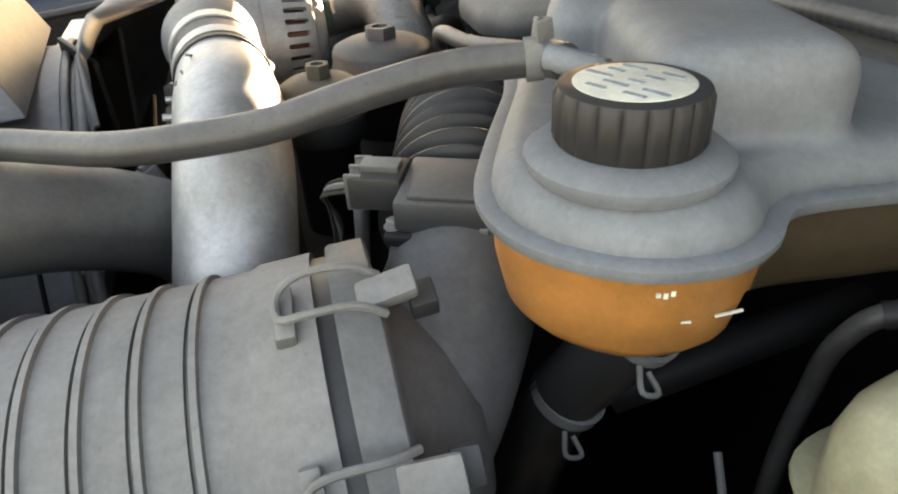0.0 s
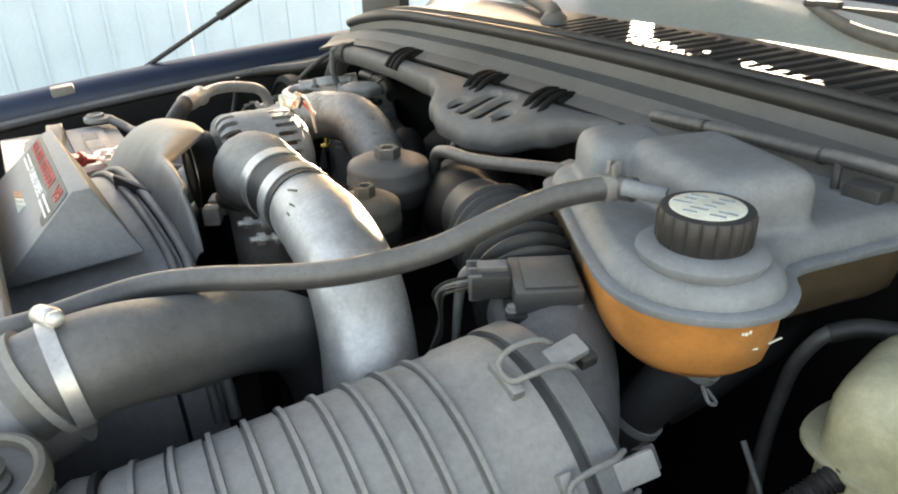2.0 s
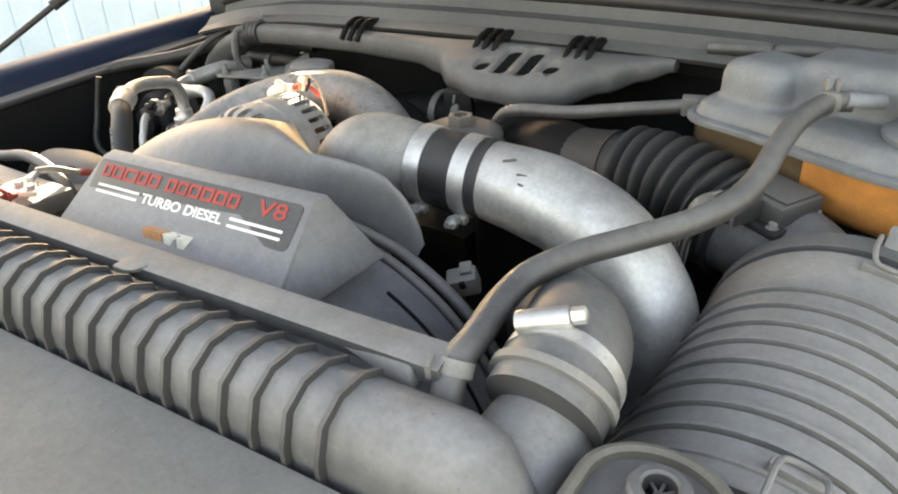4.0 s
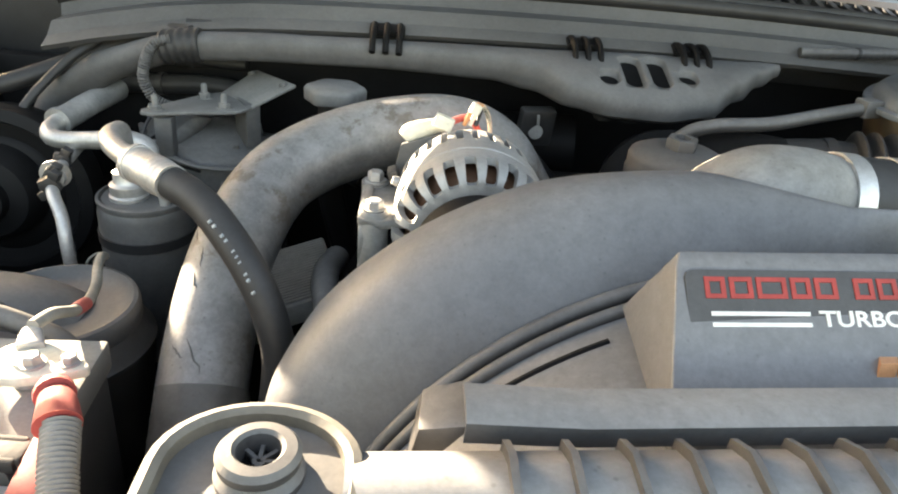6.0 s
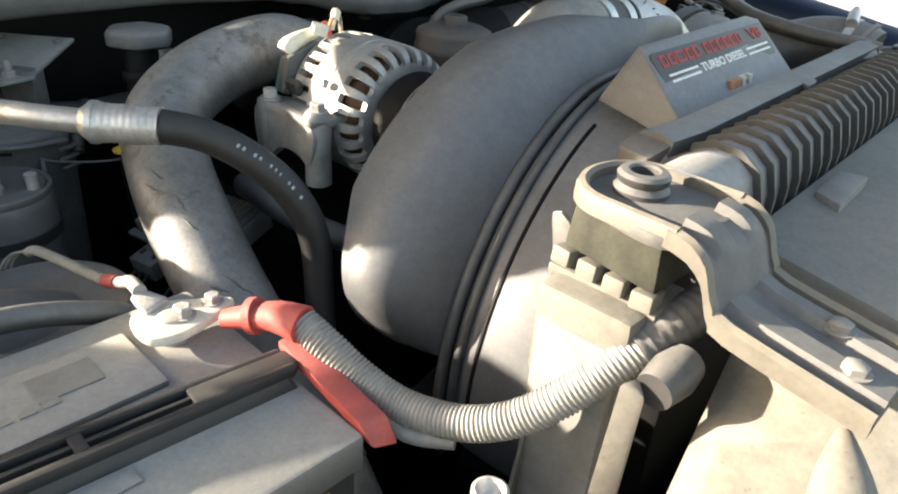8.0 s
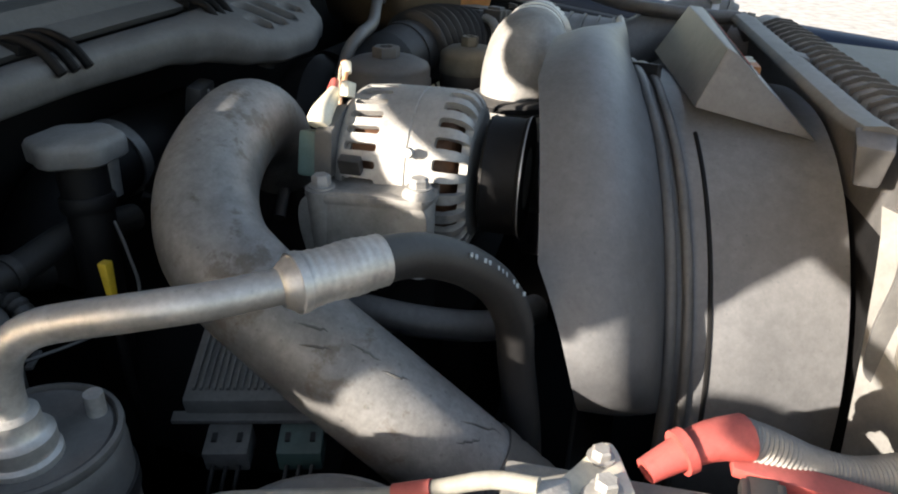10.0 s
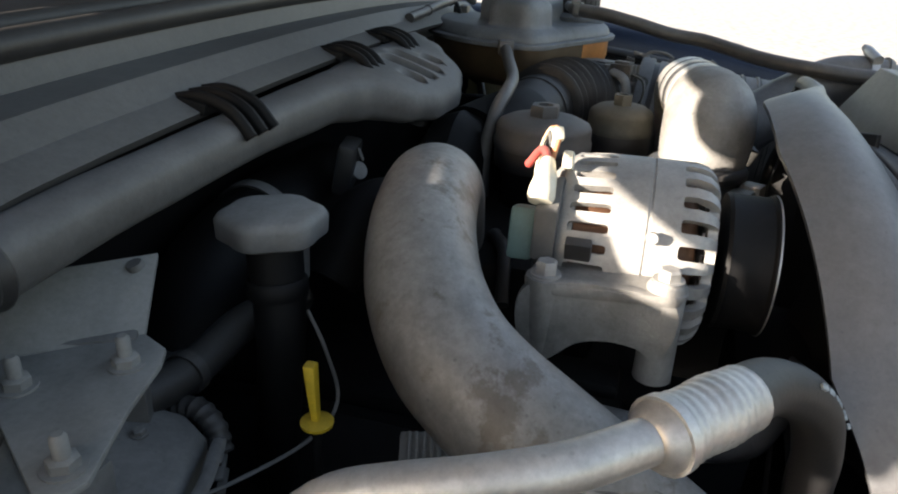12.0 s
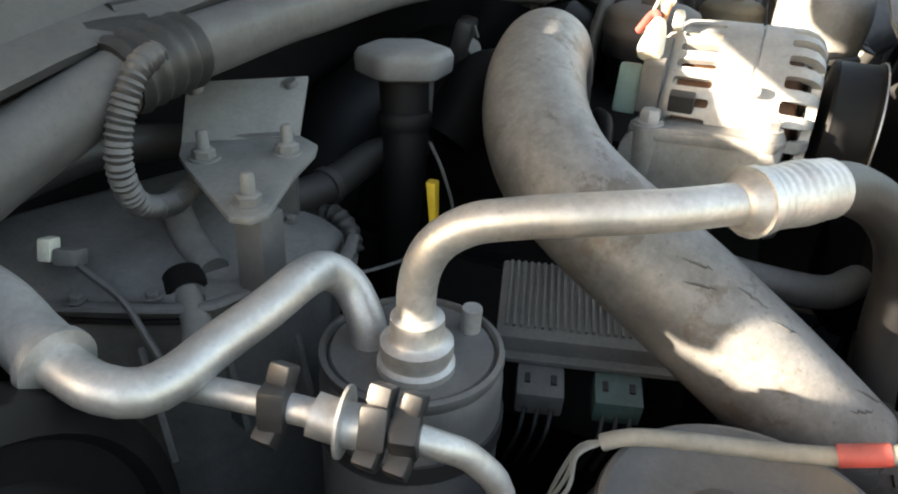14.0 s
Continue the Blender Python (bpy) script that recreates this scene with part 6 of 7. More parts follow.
part("flap", hull([(-0.440, 0.462, 1.314), (-0.388, 0.404, 1.314), (-0.398, 0.490, 1.341), (-0.335, 0.430, 1.340), (-0.440, 0.462, 1.318), (-0.388, 0.404, 1.318), (-0.398, 0.490, 1.345), (-0.335, 0.430, 1.344)], 0.001), BRACKET, pl)
for p in ((-0.352, 0.434, 1.340), (-0.402, 0.478, 1.341)):
    part("rivet", lathe(p, tuple(Vector(p) + Vector((-0.2, 0.1, 0.6))), [(0, 0.006), (0.004, 0.005), (0.004, 0)], 12), SHEET, pl)
for x, y in ((-0.455, 0.430), (-0.420, 0.392), (-0.497, 0.364)):
    p = PM @ Vector((x, y, 0.004))
    nut = bolt("nut", tuple(p), (0, 0, 1), 0.0075, 0.007, BRACKET, pl)
    part("stud", lathe(p, p + Vector((0, 0, 1)), [(0, 0.004), (0.017, 0.004), (0.019, 0.0025), (0.019, 0)], 12), BRACKET, nut)
part("leg", obox((-0.488, 0.366, 1.285), (0.022, 0.02, 0.05), (0, 0, 0), 0.003), SHEET, pl)
part("leg", obox((-0.40, 0.43, 1.275), (0.02, 0.05, 0.09), (0, 0, 30), 0.003), SHEET, pl)
of = thing("oil_filler", "dusty black oil filler neck with a lobed cap", "filler cap", (-0.275, 0.375, 1.15))
F0, F1 = Vector((-0.278, 0.378, 1.340)), Vector((-0.275, 0.382, 2))
part("cap", lathe(F0, F1, [(0, 0.028), (0.002, 0.034), (0.004, 0.037), (0.016, 0.0375), (0.020, 0.035), (0.022, 0.030), (0.022, 0)], 64, wobble=lambda t, h: 1 + 0.05 * math.cos(6 * t)), PLASTIC, of, "lobed dusty cap")
part("neck", tube([F0, (-0.282, 0.374, 1.30), (-0.286, 0.372, 1.26), (-0.28, 0.38, 1.20), (-0.26, 0.40, 1.10)], lambda f, w: 0.0205 - 0.003 * min(1, w / 0.1), 24, 0.006), DEEP, of, "black neck")
part("collar", lathe((-0.283, 0.374, 1.297), F0, [(0, 0.021), (0.004, 0.0225), (0.012, 0.0225), (0.014, 0.021)], 32), DEEP, of)
part("clamp", lathe((-0.256, 0.375, 1.30), (-0.25, 0.375, 1.4), [(0, 0.012), (0.035, 0.012)], 12), STEEL, of)
ds = thing("oil_dipstick", "yellow plastic oil dipstick handle", "dipstick", (-0.339, 0.32, 1.23))
part("grip", hull([(-0.341, 0.318, 1.238), (-0.335, 0.318, 1.238), (-0.341, 0.323, 1.238), (-0.335, 0.323, 1.238), (-0.337, 0.322, 1.279), (-0.328, 0.322, 1.279), (-0.337, 0.330, 1.279), (-0.328, 0.330, 1.279)], 0.0015), YELLOW, ds)
part("flange", lathe((-0.338, 0.320, 1.236), (-0.338, 0.320, 1.3), [(0, 0.011), (0.0025, 0.0115), (0.004, 0.009)], 20), YELLOW, ds)
part("guide_tube", tube([(-0.338, 0.320, 1.237), (-0.337, 0.322, 1.18), (-0.32, 0.33, 1.05)], 0.004, 10), DEEP, ds)
wl = thing("dipstick_wire", "thin black looping wire", "wiring", (-0.32, 0.34, 1.23))
part("wire", tube([(-0.285, 0.35, 1.29), (-0.30, 0.33, 1.27), (-0.315, 0.315, 1.24), (-0.345, 0.325, 1.225), (-0.40, 0.355, 1.225), (-0.43, 0.37, 1.235)], 0.0015, 6), RUBBER, wl)

# ---------------------------------------------------------------- control module and connectors below the pipe
mo = thing("control_module", "ribbed grey control module with wiring connectors", "module", (-0.34, 0.20, 1.1))
MM = pose(-0.300, 0.207, 1.176, 0, -14, 16)


def mbox(x, y, z, sx, sy, sz, b=0.002):
    one = bmesh.new()
    bmesh.ops.create_cube(one, size=1, matrix=MM @ pose(x, y, z) @ Matrix.Diagonal((sx, sy, sz, 1)))
    return bevel(one, b)


part("case", mbox(0, 0, 0, 0.085, 0.13, 0.025, 0.003), BRACKET, mo, "grey metal case")
for k in range(22):
    part("fin", mbox(0.004, -0.058 + 0.0055 * k, 0.0135, 0.072, 0.0026, 0.004, 0.0006), BRACKET, mo)
part("edge_flange", mbox(-0.045, 0, -0.006, 0.010, 0.15, 0.005, 0.001), BRACKET, mo)
for y, m, lab in ((0.028, BRACKET, "grey connector"), (-0.030, GREEN, "green connector")):
    c = part("connector", mbox(-0.062, y, -0.022, 0.03, 0.036, 0.024, 0.003), m, mo, lab)
    for k in range(3):
        a = MM @ Vector((-0.078, y - 0.010 + 0.010 * k, -0.024))
        part("wire", tube([a, a + Vector((-0.012, 0.0, -0.015)), a + Vector((-0.008, 0.01, -0.05))], 0.0018, 6), BLACK, c)
    for k in (-1, 1):
        part("latch", mbox(-0.062, y + 0.010 * k, -0.009, 0.008, 0.004, 0.002, 0.0), BATTSIDE, c)

# ---------------------------------------------------------------- heater case and blower by the firewall
hv = thing("heater_case", "dusty dark grey heater and evaporator case", "heater case", (-0.48, 0.44, 1.0))
case = part("case", hull([(-0.562, 0.492, 1.254), (-0.522, 0.395, 1.262), (-0.445, 0.352, 1.258), (-0.385, 0.372, 1.250), (-0.365, 0.40, 1.245), (-0.40, 0.50, 1.280), (-0.53, 0.56, 1.275),
                   (-0.565, 0.50, 1.0), (-0.515, 0.40, 1.0), (-0.44, 0.36, 1.0), (-0.37, 0.40, 1.0), (-0.38, 0.56, 1.0)], 0.008, 3), HEATER, hv, "dusty grey moulded case")
part("flange", tube([(-0.568, 0.50, 1.250), (-0.554, 0.466, 1.253), (-0.524, 0.388, 1.258), (-0.500, 0.372, 1.259), (-0.445, 0.345, 1.254), (-0.385, 0.364, 1.246)], 0.0045, 8, flat=0.7), HEATER, hv)
part("seam", tube([(-0.562, 0.49, 1.243), (-0.52, 0.389, 1.248), (-0.445, 0.350, 1.245)], 0.0018, 6), DEEP, hv)
part("corner_block", hull([(-0.520, 0.384, 1.262), (-0.492, 0.367, 1.262), (-0.520, 0.384, 1.225), (-0.492, 0.367, 1.225), (-0.50, 0.40, 1.264), (-0.49, 0.39, 1.225)], 0.003), HEATER, hv)
part("side_bellows", tube([(-0.372, 0.372, 1.225), (-0.366, 0.380, 1.240), (-0.360, 0.398, 1.246), (-0.360, 0.42, 1.235)], lambda f, w: 0.008 + 0.0008 * math.sin(w * 900), 12, 0.002), BATTSIDE, hv)
for k in range(3):
    part("side_rib", obox((-0.383, 0.366, 1.236 - 0.012 * k), (0.024, 0.006, 0.003), (0, 0, 25), 0.001), HEATER, hv)
part("pipe_groove", tube([(-0.492, 0.40, 1.263), (-0.478, 0.43, 1.272), (-0.462, 0.455, 1.285)], 0.010, 14), HEATER, hv)
part("hole_collar", lathe((-0.505, 0.412, 1.262), (-0.527, 0.385, 1.252), [(0, 0.0125), (0.014, 0.0125), (0.015, 0.010), (0.008, 0.0095)], 24), DEEP, hv)
part("spout", tube([(-0.512, 0.404, 1.259), (-0.526, 0.386, 1.252), (-0.536, 0.378, 1.243), (-0.545, 0.376, 1.230), (-0.556, 0.378, 1.222)], 0.0085, 16), BRACKET, hv, "dull grey drain spout")
part("tag_wire", tube([(-0.538, 0.465, 1.279), (-0.540, 0.445, 1.272), (-0.540, 0.425, 1.262), (-0.545, 0.405, 1.245), (-0.548, 0.392, 1.23)], 0.0022, 8), RUBBER, hv)
part("tag", obox((-0.541, 0.474, 1.283), (0.012, 0.008, 0.014), (0, 20, 20), 0.002), LABEL, hv)
part("tag", obox((-0.537, 0.463, 1.279), (0.014, 0.014, 0.010), (0, 20, 20), 0.002), BRACKET, hv)
for x, y, z in ((-0.548, 0.452, 1.258), (-0.53, 0.412, 1.262), (-0.41, 0.40, 1.262)):
    bolt("screw", (x, y, z), (0, 0, 1), 0.004, 0.004, HEATER, hv)
part("side_box", obox((-0.492, 0.392, 1.246), (0.040, 0.030, 0.030), (0, 0, -38), 0.003), HEATER, hv, "small square boss")
for k in range(4):
    part("gusset", hull([(-0.545 + 0.042 * k, 0.415 - 0.022 * k, 1.235), (-0.541 + 0.042 * k, 0.413 - 0.022 * k, 1.235), (-0.553 + 0.042 * k, 0.395 - 0.022 * k, 1.16), (-0.549 + 0.042 * k, 0.393 - 0.022 * k, 1.16), (-0.540 + 0.042 * k, 0.43 - 0.022 * k, 1.16)], 0.001), HEATER, hv)
bw = thing("blower_motor", "round dark blower motor housing", "blower", (-0.70, 0.36, 1.05))
part("scroll", lathe((-0.70, 0.40, 1.19), (-0.695, 0.30, 1.20), [(0, 0.11), (0.03, 0.115), (0.05, 0.112), (0.055, 0.098), (0.048, 0.094), (0.044, 0.076), (0.048, 0.072), (0.05, 0.06)], 48), DEEP, bw)
part("motor", lathe((-0.70, 0.37, 1.20), (-0.695, 0.27, 1.21), [(0, 0.062), (0.04, 0.060), (0.055, 0.05), (0.06, 0.03), (0.075, 0.028), (0.078, 0.012), (0.083, 0)], 36), DEEP, bw)
part("wire", tube([(-0.78, 0.27, 1.30), (-0.79, 0.25, 1.22), (-0.76, 0.22, 1.17), (-0.68, 0.22, 1.14), (-0.62, 0.2, 1.15)], 0.006, 8), BLACK, bw)

# ---------------------------------------------------------------- battery with its strap, terminals and cables
bt = thing("battery", "dusty black car battery with yellow label, half in sun", "battery", (-0.57, -0.13, 1.03))
BM = pose(-0.572, -0.128, 1.12, 0, 0, 2)


def bbox(x, y, z, sx, sy, sz, b=0.003):
    one = bmesh.new()
    bmesh.ops.create_cube(one, size=1, matrix=BM @ pose(x, y, z) @ Matrix.Diagonal((sx, sy, sz, 1)))
    return bevel(one, b)


part("case", bbox(0, 0, -0.01, 0.325, 0.215, 0.17, 0.006), BATTSIDE, bt, "black battery case")
part("lid", bbox(0, 0, 0.088, 0.332, 0.222, 0.028, 0.004), BATT, bt, "dusty battery lid")
part("raised_vent", bbox(-0.02, 0.045, 0.104, 0.24, 0.07, 0.006, 0.002), BATT, bt)
part("raised_vent", bbox(-0.03, -0.050, 0.1025, 0.16, 0.014, 0.003, 0.001), BATT, bt)
for x, y, w, h in ((-0.06, 0.05, 0.05, 0.028), (0.05, 0.052, 0.04, 0.028)):
    part("worn_sticker", bbox(x, y, 0.1076, w, h, 0.0008, 0), BRACKET, bt, "worn pale sticker")
for k in range(5):
    part("print_bar", bbox(-0.02 + 0.014 * k, 0.035, 0.1076, 0.010, 0.006, 0.0006, 0), FADED, bt, "faded unreadable print")
lab = part("label", bbox(0.02, -0.1085, 0.025, 0.24, 0.002, 0.085, 0), YELLOW, bt, "yellow and black label")
for k in range(4):
    x = -0.075 + 0.058 * k
    lean = 0.026 if k % 2 == 0 else -0.026
    part("black_shape", prism([(x, -0.018), (x + 0.018, -0.018), (x + 0.018 + lean, 0.036), (x + lean, 0.036)], 0, 0.0012, 0, BM @ pose(0, -0.1092, 0.0, 90, 0, 0)), BATTSIDE, lab, "bold black shape")
for k in range(9):
    part("print_bar", bbox(-0.07 + 0.021 * k, -0.1098, 0.048, 0.014, 0.001, 0.008, 0), BATTSIDE, lab, "small black print")
part("border", bbox(0.02, -0.1098, 0.061, 0.24, 0.001, 0.003, 0), BATTSIDE, lab)
hold = thing("battery_strap", "ribbed black plastic strap across the battery", "strap", (-0.565, -0.15, 1.225))
part("bar", hull([(-0.408, -0.143, 1.231), (-0.408, -0.170, 1.231), (-0.735, -0.118, 1.229), (-0.735, -0.160, 1.229), (-0.415, -0.147, 1.243), (-0.415, -0.166, 1.243), (-0.730, -0.124, 1.243), (-0.730, -0.154, 1.243)], 0.002), BLACK, hold)
def strap_y(x):
    return -0.1545 - 0.047 * (x + 0.41)


def strap_piece(x0, x1, y0, y1, z0, z1, b=0.002):
    """A stretch of the strap between two places along it."""
    return hull([(x, strap_y(x) + y * (1 + 0.9 * (-0.41 - x)), z) for x in (x0, x1) for y in (y0, y1) for z in (z0, z1)], b)


for y0, y1 in ((-0.0125, -0.0070), (0.0065, 0.0120)):
    part("edge", strap_piece(-0.735, -0.408, y0, y1, 1.240, 1.2495), BLACK, hold)
part("end_plate", strap_piece(-0.475, -0.405, -0.0095, 0.0090, 1.240, 1.2490), BLACK, hold, "flat moulded end")
part("cover", strap_piece(-0.735, -0.612, -0.0095, 0.0090, 1.240, 1.2488), BLACK, hold, "solid dusty half of the strap")
part("spine", strap_piece(-0.612, -0.475, -0.0014, 0.0014, 1.240, 1.2475, 0.0006), BLACK, hold)
part("rung", strap_piece(-0.544, -0.536, -0.0095, 0.0090, 1.240, 1.2485, 0.001), BLACK, hold)
te = thing("battery_terminal", "pale corroded battery clamp with a short cable", "battery clamp", (-0.447, -0.066, 1.22))
part("post", lathe((-0.447, -0.066, 1.222), (-0.447, -0.066, 2), [(0, 0.012), (0.02, 0.0095), (0.022, 0)], 24), CAST, te)
part("clamp", prism(rounded([(-0.470, -0.080), (-0.450, -0.088), (-0.425, -0.082), (-0.400, -0.070), (-0.425, -0.052), (-0.447, -0.042), (-0.470, -0.050)], 0.004), 1.232, 1.240, 0.002), CREAM, te, "pale corroded clamp")
part("lug", hull([(-0.46, -0.055, 1.238), (-0.44, -0.050, 1.238), (-0.45, -0.030, 1.246), (-0.465, -0.035, 1.246), (-0.46, -0.055, 1.244), (-0.44, -0.050, 1.246), (-0.455, -0.03, 1.25)], 0.002), CAST, te)
bolt("bolt", (-0.440, -0.070, 1.240), (0, 0, 1), 0.007, 0.009, CAST, te)
bolt("bolt", (-0.415, -0.066, 1.240), (0, 0, 1), 0.006, 0.007, CAST, te)
part("cable", tube([(-0.455, -0.035, 1.249), (-0.452, -0.010, 1.244), (-0.450, 0.020, 1.228), (-0.453, 0.050, 1.217), (-0.460, 0.086, 1.213), (-0.470, 0.116, 1.214), (-0.477, 0.142, 1.212), (-0.480, 0.156, 1.205)], lambda f, w: 0.0052 - 0.0006 * f, 12), FADED, te, "pale dirty cable")
part("cable_sleeve", tube([(-0.4505, 0.024, 1.2265), (-0.4525, 0.046, 1.2185)], 0.0060, 12), REDRUB, te, "faded red sleeve")
for k in range(3):
    part("strand", tube([(-0.480, 0.155, 1.206), (-0.484 - 0.004 * k, 0.166, 1.202), (-0.492 - 0.006 * k, 0.172 - 0.003 * k, 1.190), (-0.495 - 0.006 * k, 0.178, 1.165)], 0.0013, 6, 0.004), FADED, te)
t2 = thing("battery_terminal", "grey flat negative battery clamp", "battery clamp", (-0.715, -0.055, 1.225))
part("clamp", prism(rounded([(-0.745, -0.07), (-0.72, -0.082), (-0.695, -0.07), (-0.69, -0.045), (-0.70, -0.02), (-0.735, -0.035)], 0.004), 1.236, 1.246, 0.003), BRACKET, t2)
part("cup", lathe((-0.718, -0.056, 1.246), (-0.718, -0.056, 2), [(0, 0.018), (0.006, 0.0175), (0.007, 0.013), (0.003, 0.011), (0.003, 0)], 28), BRACKET, t2)
part("cable", tube([(-0.70, -0.03, 1.240), (-0.677, -0.012, 1.231), (-0.649, 0.003, 1.223), (-0.581, 0.006, 1.236), (-0.53, 0.006, 1.2345), (-0.485, 0.004, 1.222), (-0.452, 0.002, 1.204), (-0.444, 0.0, 1.165)], 0.0095, 14), RUBBER, t2, "thick black cable")
rc = thing("positive_cable", "red battery cable boot with grey corrugated conduit", "cable", (-0.40, -0.18, 1.2))
part("boot", tube([(-0.430, -0.092, 1.260), (-0.420, -0.106, 1.265), (-0.408, -0.126, 1.271), (-0.399, -0.146, 1.271)], lambda f, w: 0.008 + 0.007 * f, 16, flat=0.85), REDRUB, rc, "red rubber boot")
part("boot_band", tube([(-0.418, -0.109, 1.2665), (-0.415, -0.114, 1.268)], lambda f, w: 0.0135, 16), REDRUB, rc)
part("strap", hull([(-0.416, -0.140, 1.262), (-0.398, -0.140, 1.262), (-0.414, -0.228, 1.248), (-0.394, -0.232, 1.246), (-0.416, -0.140, 1.255), (-0.396, -0.140, 1.252), (-0.412, -0.240, 1.234), (-0.390, -0.240, 1.224)], 0.002), REDRUB, rc, "red strap over the battery corner")
LM = [(-0.398, -0.143, 1.270), (-0.392, -0.165, 1.260), (-0.384, -0.19, 1.246), (-0.374, -0.22, 1.236), (-0.362, -0.25, 1.236), (-0.350, -0.275, 1.243), (-0.335, -0.297, 1.257), (-0.312, -0.318, 1.280), (-0.285, -0.334, 1.303), (-0.255, -0.342, 1.316), (-0.225, -0.346, 1.322)]
part("conduit", tube(LM, lambda f, w: 0.0118 + 0.0007 * math.sin(w * 1900), 18, 0.0008), LOOM, rc, "sun-faded corrugated conduit")
part("tape_wrap", tube([(-0.285, -0.334, 1.303), (-0.255, -0.342, 1.316), (-0.225, -0.346, 1.322)], lambda f, w: 0.0145 + 0.0006 * math.sin(w * 900), 18, 0.002), RUBBER, rc)
part("bare_wire", tube([(-0.388, -0.205, 1.232), (-0.378, -0.235, 1.222), (-0.360, -0.262, 1.224)], 0.006, 12), BRACKET, rc)
bc = thing("vacuum_reservoir", "upright dark plastic canister with a dished lid behind the battery", "canister", (-0.508, 0.078, 1.02))
UP = Vector((0, 0, 1))
bb = Vector((-0.508, 0.078, 1.02))
part("body", lathe(bb, bb + UP, [(0, 0.06), (0.01, 0.068), (0.10, 0.078), (0.148, 0.0835), (0.151, 0.0855), (0.155, 0.0855), (0.158, 0.0825), (0.166, 0.079), (0.176, 0.0735), (0.180, 0.0725), (0.180, 0.04)], 56), BLACK, bc, "dark tapered body")
lid_ = part("lid", lathe(bb, bb + UP, [(0.172, 0.0735), (0.178, 0.0750), (0.192, 0.0745), (0.1965, 0.0725), (0.1975, 0.0690), (0.1940, 0.0655), (0.1890, 0.0600), (0.1870, 0.050), (0.1862, 0.0)], 56), COWL, bc, "dished lid")
part("side_chamber", tube([(-0.715, 0.088, 1.160), (-0.712, 0.088, 1.161), (-0.705, 0.088, 1.163), (-0.685, 0.088, 1.167), (-0.64, 0.087, 1.174), (-0.59, 0.086, 1.180), (-0.54, 0.084, 1.176), (-0.50, 0.081, 1.160)], lambda f, w: 0.054 * math.sqrt(max(0.05, 1 - max(0, 1 - w / 0.045) ** 2)), 40, 0.005), COWL, bc, "rounded side chamber")
part("spigot", tube([(-0.545, 0.060, 1.205), (-0.545, 0.060, 1.218), (-0.552, 0.052, 1.226)], 0.006, 12), COWL, lid_)
sh = thing("ribbed_hose", "black ribbed hose between battery and canister", "hose", (-0.60, 0.012, 1.17))
part("rubber", tube([(-0.74, 0.02, 1.16), (-0.68, 0.014, 1.176), (-0.62, -0.002, 1.186), (-0.575, 0.0, 1.180), (-0.545, 0.004, 1.160), (-0.535, 0.0, 1.12), (-0.53, 0.0, 1.03)], lambda f, w: 0.0125 + 0.0012 * math.sin(w * 1300), 18, 0.0012), BLACK, sh)

# ---------------------------------------------------------------- small things in the sunlit corner
po = thing("service_port", "pale grey capped tube rising beside the radiator", "pipe", (-0.352, -0.322, 1.1))
part("tube", lathe((-0.352, -0.322, 1.14), (-0.350, -0.320, 1.3), [(0, 0.0095), (0.035, 0.0095), (0.037, 0.0108), (0.042, 0.0108), (0.044, 0.0095), (0.050, 0.0095), (0.052, 0.011), (0.062, 0.011), (0.063, 0.009), (0.058, 0.007), (0.05, 0.0)], 28), ALU, po)
part("hose", tube([(-0.352, -0.322, 1.145), (-0.352, -0.324, 1.12), (-0.335, -0.335, 1.095), (-0.31, -0.34, 1.06), (-0.30, -0.34, 1.0)], 0.011, 16), RUBBER, po)
dm = thing("fluid_cap", "grey domed reservoir cap beside the battery", "cap", (-0.475, -0.31, 1.09))
part("dome", lathe((-0.475, -0.305, 1.075), (-0.475, -0.305, 2), [(0, 0.045), (0.02, 0.047), (0.035, 0.043), (0.047, 0.030), (0.052, 0.012), (0.053, 0)], 40), BRACKET, dm)
part("emboss", tube([(-0.49, -0.315, 1.127), (-0.475, -0.318, 1.1275), (-0.46, -0.312, 1.126), (-0.465, -0.30, 1.128), (-0.485, -0.302, 1.128)], 0.002, 6), BRACKET, dm)
br2 = thing("tray_bracket", "dark steel battery tray bracket with a hole", "bracket", (-0.42, -0.30, 1.08))
part("plate", prism([(-0.435, -0.275), (-0.385, -0.285), (-0.38, -0.315), (-0.432, -0.320)], 1.115, 1.119, 0.001), SHEET, br2)
# A flat near-black disc on the plate paints the hole's dark inside.
part("hole", lathe((-0.395, -0.302, 1.1191), (-0.395, -0.302, 2), [(0, 0.008), (0.0005, 0.008), (0.0005, 0)], 20), DEEP, br2)
gc = thing("lamp_cover", "grey lamp cover beside the headlamp housing", "cover", (-0.40, -0.37, 1.05))
part("cover", hull([(-0.41, -0.36, 1.15), (-0.385, -0.352, 1.165), (-0.36, -0.36, 1.15), (-0.41, -0.40, 1.12), (-0.36, -0.40, 1.12), (-0.42, -0.36, 1.05), (-0.35, -0.36, 1.05), (-0.42, -0.42, 1.05), (-0.35, -0.42, 1.05)], 0.012, 3), BRACKET, gc)
pb = thing("cable_guide", "pale plastic cable guide by the radiator", "bracket", (-0.27, -0.345, 1.15))
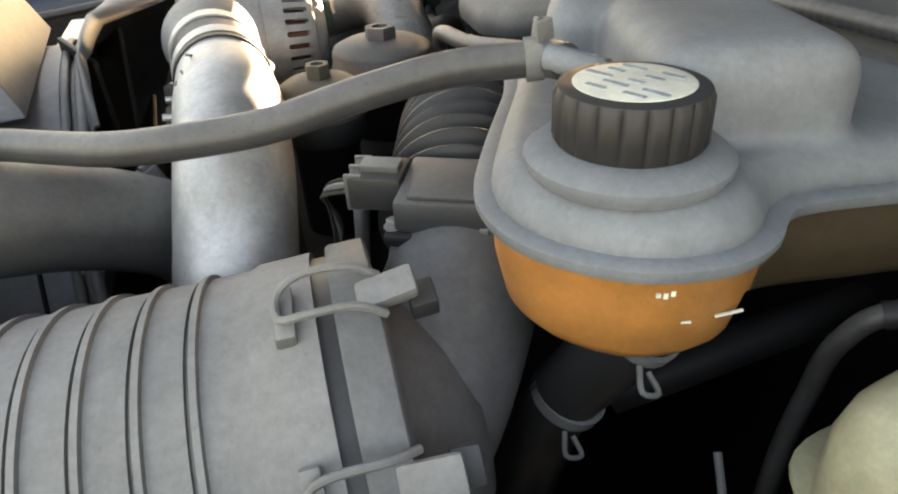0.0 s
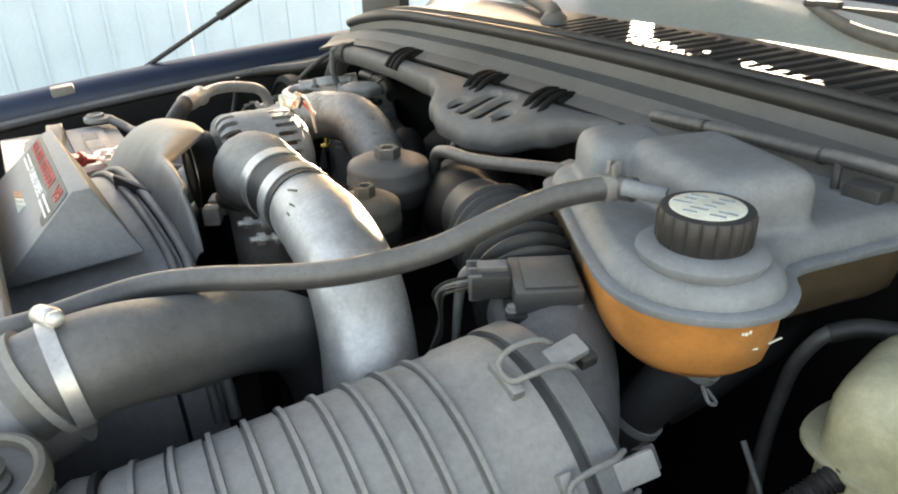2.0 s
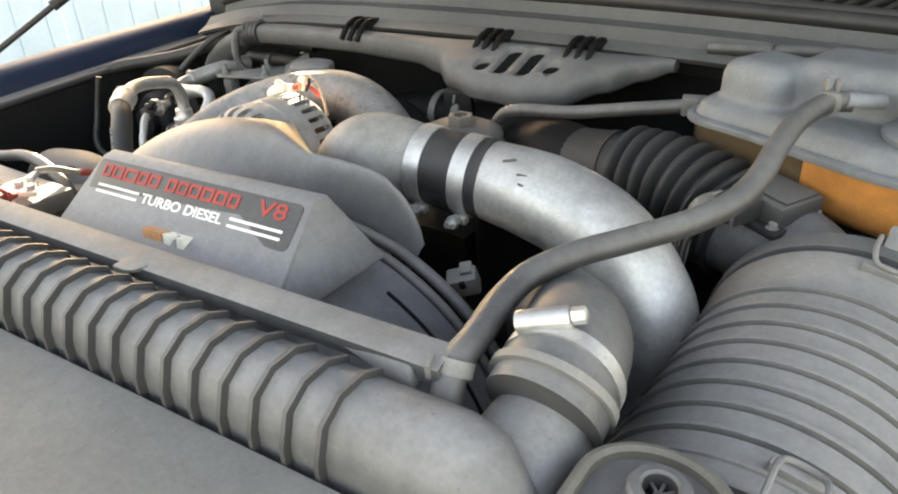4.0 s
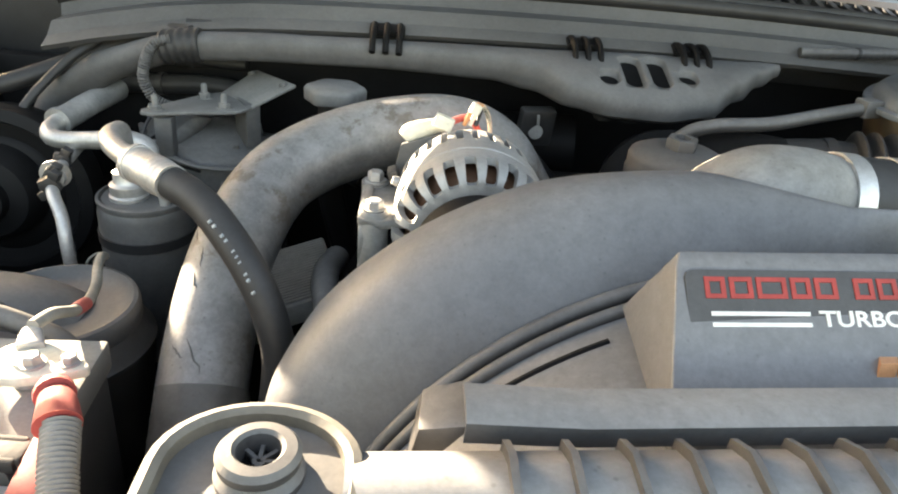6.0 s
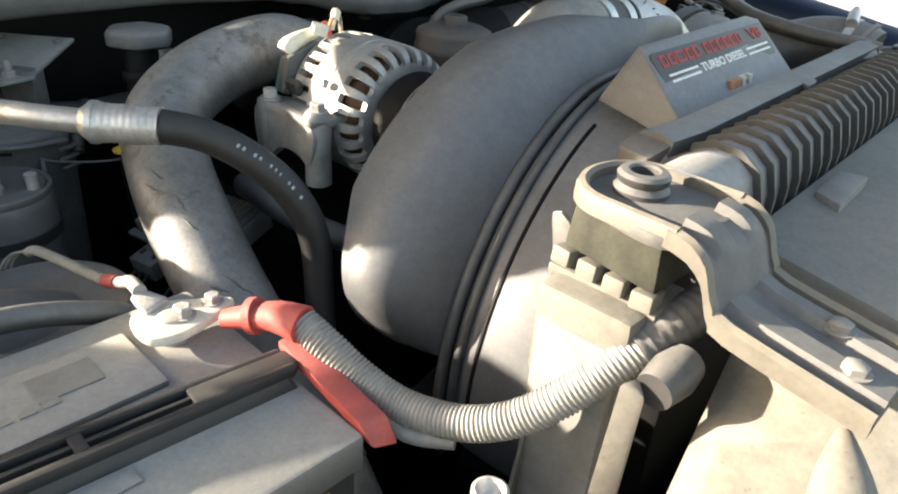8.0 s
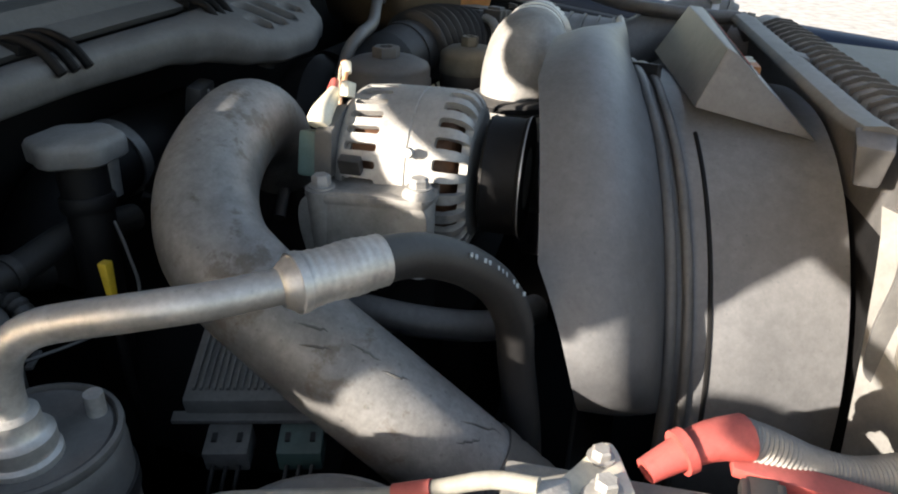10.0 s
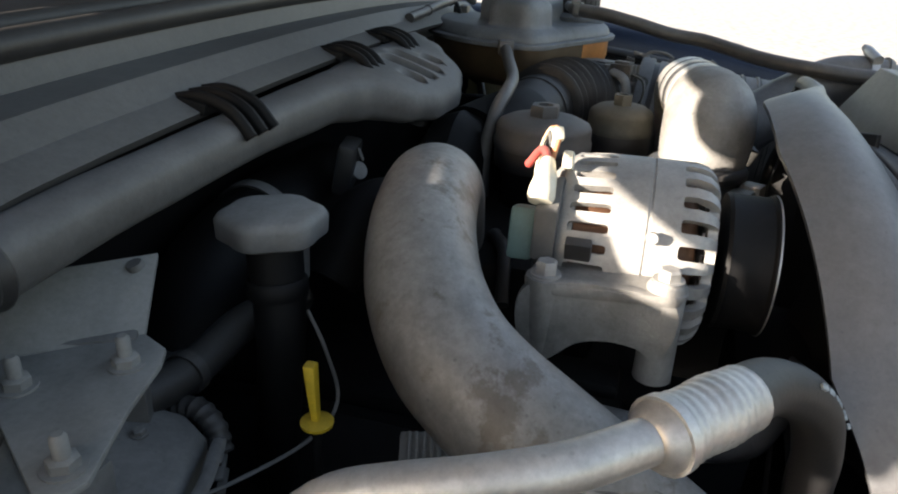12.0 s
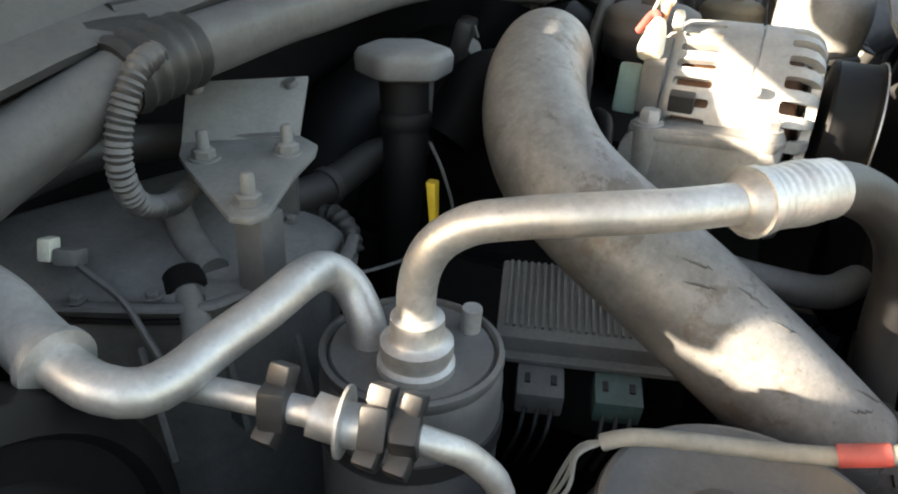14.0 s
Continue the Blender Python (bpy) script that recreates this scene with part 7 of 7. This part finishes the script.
part("guide", hull([(-0.275, -0.345, 1.255), (-0.262, -0.35, 1.255), (-0.285, -0.345, 1.17), (-0.258, -0.352, 1.16), (-0.275, -0.36, 1.17), (-0.27, -0.36, 1.25)], 0.003), BEIGE, pb)
part("clasp", lathe((-0.262, -0.36, 1.25), (-0.22, -0.36, 1.255), [(0, 0.012), (0.02, 0.015), (0.035, 0.013)], 20), RUBBER, pb)


# ---------------------------------------------------------------- dark clutter at the back of the bay
dp = thing("turbo_downpipe", "dark exhaust pipe with a shiny band clamp behind the filler", "pipe", (-0.18, 0.45, 1.2))
part("pipe", tube([(0.06, 0.49, 1.27), (-0.03, 0.50, 1.265), (-0.10, 0.505, 1.26), (-0.18, 0.505, 1.24), (-0.24, 0.50, 1.18)], 0.043, 28), DEEP, dp)
band("band_clamp", [(-0.085, 0.504, 1.261), (-0.11, 0.505, 1.258)], 0.0445, 0.014, HOTPIPE, dp, "dull metal band clamp")
for k, pts in enumerate((
        [(-0.62, 0.53, 1.30), (-0.54, 0.525, 1.305), (-0.46, 0.515, 1.31), (-0.40, 0.50, 1.30)],
        [(-0.60, 0.54, 1.335), (-0.50, 0.535, 1.34), (-0.42, 0.53, 1.34)],
        [(-0.40, 0.43, 1.262), (-0.34, 0.415, 1.258), (-0.27, 0.41, 1.262), (-0.20, 0.40, 1.25)],
        [(-0.42, 0.50, 1.24), (-0.34, 0.49, 1.23), (-0.25, 0.47, 1.20)])):
    hs = thing("heater_hose", "black rubber heater hose in the dark by the firewall", "hose", tuple(pts[0]), group="heater hoses")
    part("rubber", tube(pts, 0.014 if k != 1 else 0.009, 16), BLACK, hs)
    band("clip", pts[1:3], 0.0146 if k != 1 else 0.0095, 0.008, BATTSIDE, hs)
ch = thing("cowl_harness", "thin dusty black wiring loom along the cowl with a relay", "wiring", (0.53, 0.48, 1.43))
part("loom", tube([(0.36, 0.488, 1.428), (0.42, 0.485, 1.432), (0.49, 0.484, 1.437), (0.56, 0.484, 1.439), (0.62, 0.484, 1.442), (0.68, 0.482, 1.441), (0.73, 0.478, 1.430)], lambda f, w: 0.0075 + 0.0004 * math.sin(w * 700), 12, 0.003), RUBBER, ch)
for x in (0.44, 0.58, 0.67):
    part("tie", lathe((x, 0.4845, 1.4325 + 0.04 * (x - 0.42)), (x + 0.1, 0.4845, 1.437 + 0.04 * (x - 0.42)), [(0, 0.0085), (0.004, 0.0085)], 16), BLACK, ch)
box_ = part("relay", obox((0.635, 0.476, 1.412), (0.034, 0.026, 0.034), (0, 0, 4), 0.003), BATTSIDE, ch, "small black relay")
part("socket", obox((0.635, 0.474, 1.392), (0.028, 0.022, 0.012), (0, 0, 4), 0.002), PLASTIC, box_)
part("branch", tube([(0.60, 0.484, 1.441), (0.605, 0.474, 1.425), (0.612, 0.470, 1.395), (0.625, 0.472, 1.385)], 0.004, 8), BLACK, ch)
vs = thing("vacuum_valve", "small black valve with a pale keyhole plate", "valve", (-0.009, 0.43, 1.285))
kx, ky, kz = -0.009, 0.423, 1.290
part("body", obox((kx, ky + 0.012, kz + 0.02), (0.05, 0.02, 0.055), (10, 0, 12), 0.006), BATTSIDE, vs)
part("plate", lathe((kx, ky, kz + 0.015), (kx - 0.04, ky - 0.08, kz + 0.06), [(0, 0.010), (0.004, 0.010), (0.005, 0.007), (0.005, 0)], 20), BRACKET, vs, "pale round plate")
part("slot", obox((kx, ky - 0.004, kz + 0.034), (0.004, 0.003, 0.014), (-20, 0, 10), 0.001), BRACKET, vs)

# ---------------------------------------------------------------- final seats of the battery group and the corner by the lamp
for ob, up_by in ((bt, 0.020), (hold, 0.010), (te, 0.020), (t2, 0.020)):
    ob.location += Vector((-0.011, -0.001, up_by))
for ob in (po, dm, br2, gc, pb):
    ob.location += Vector((-0.042, 0.0, 0.050))
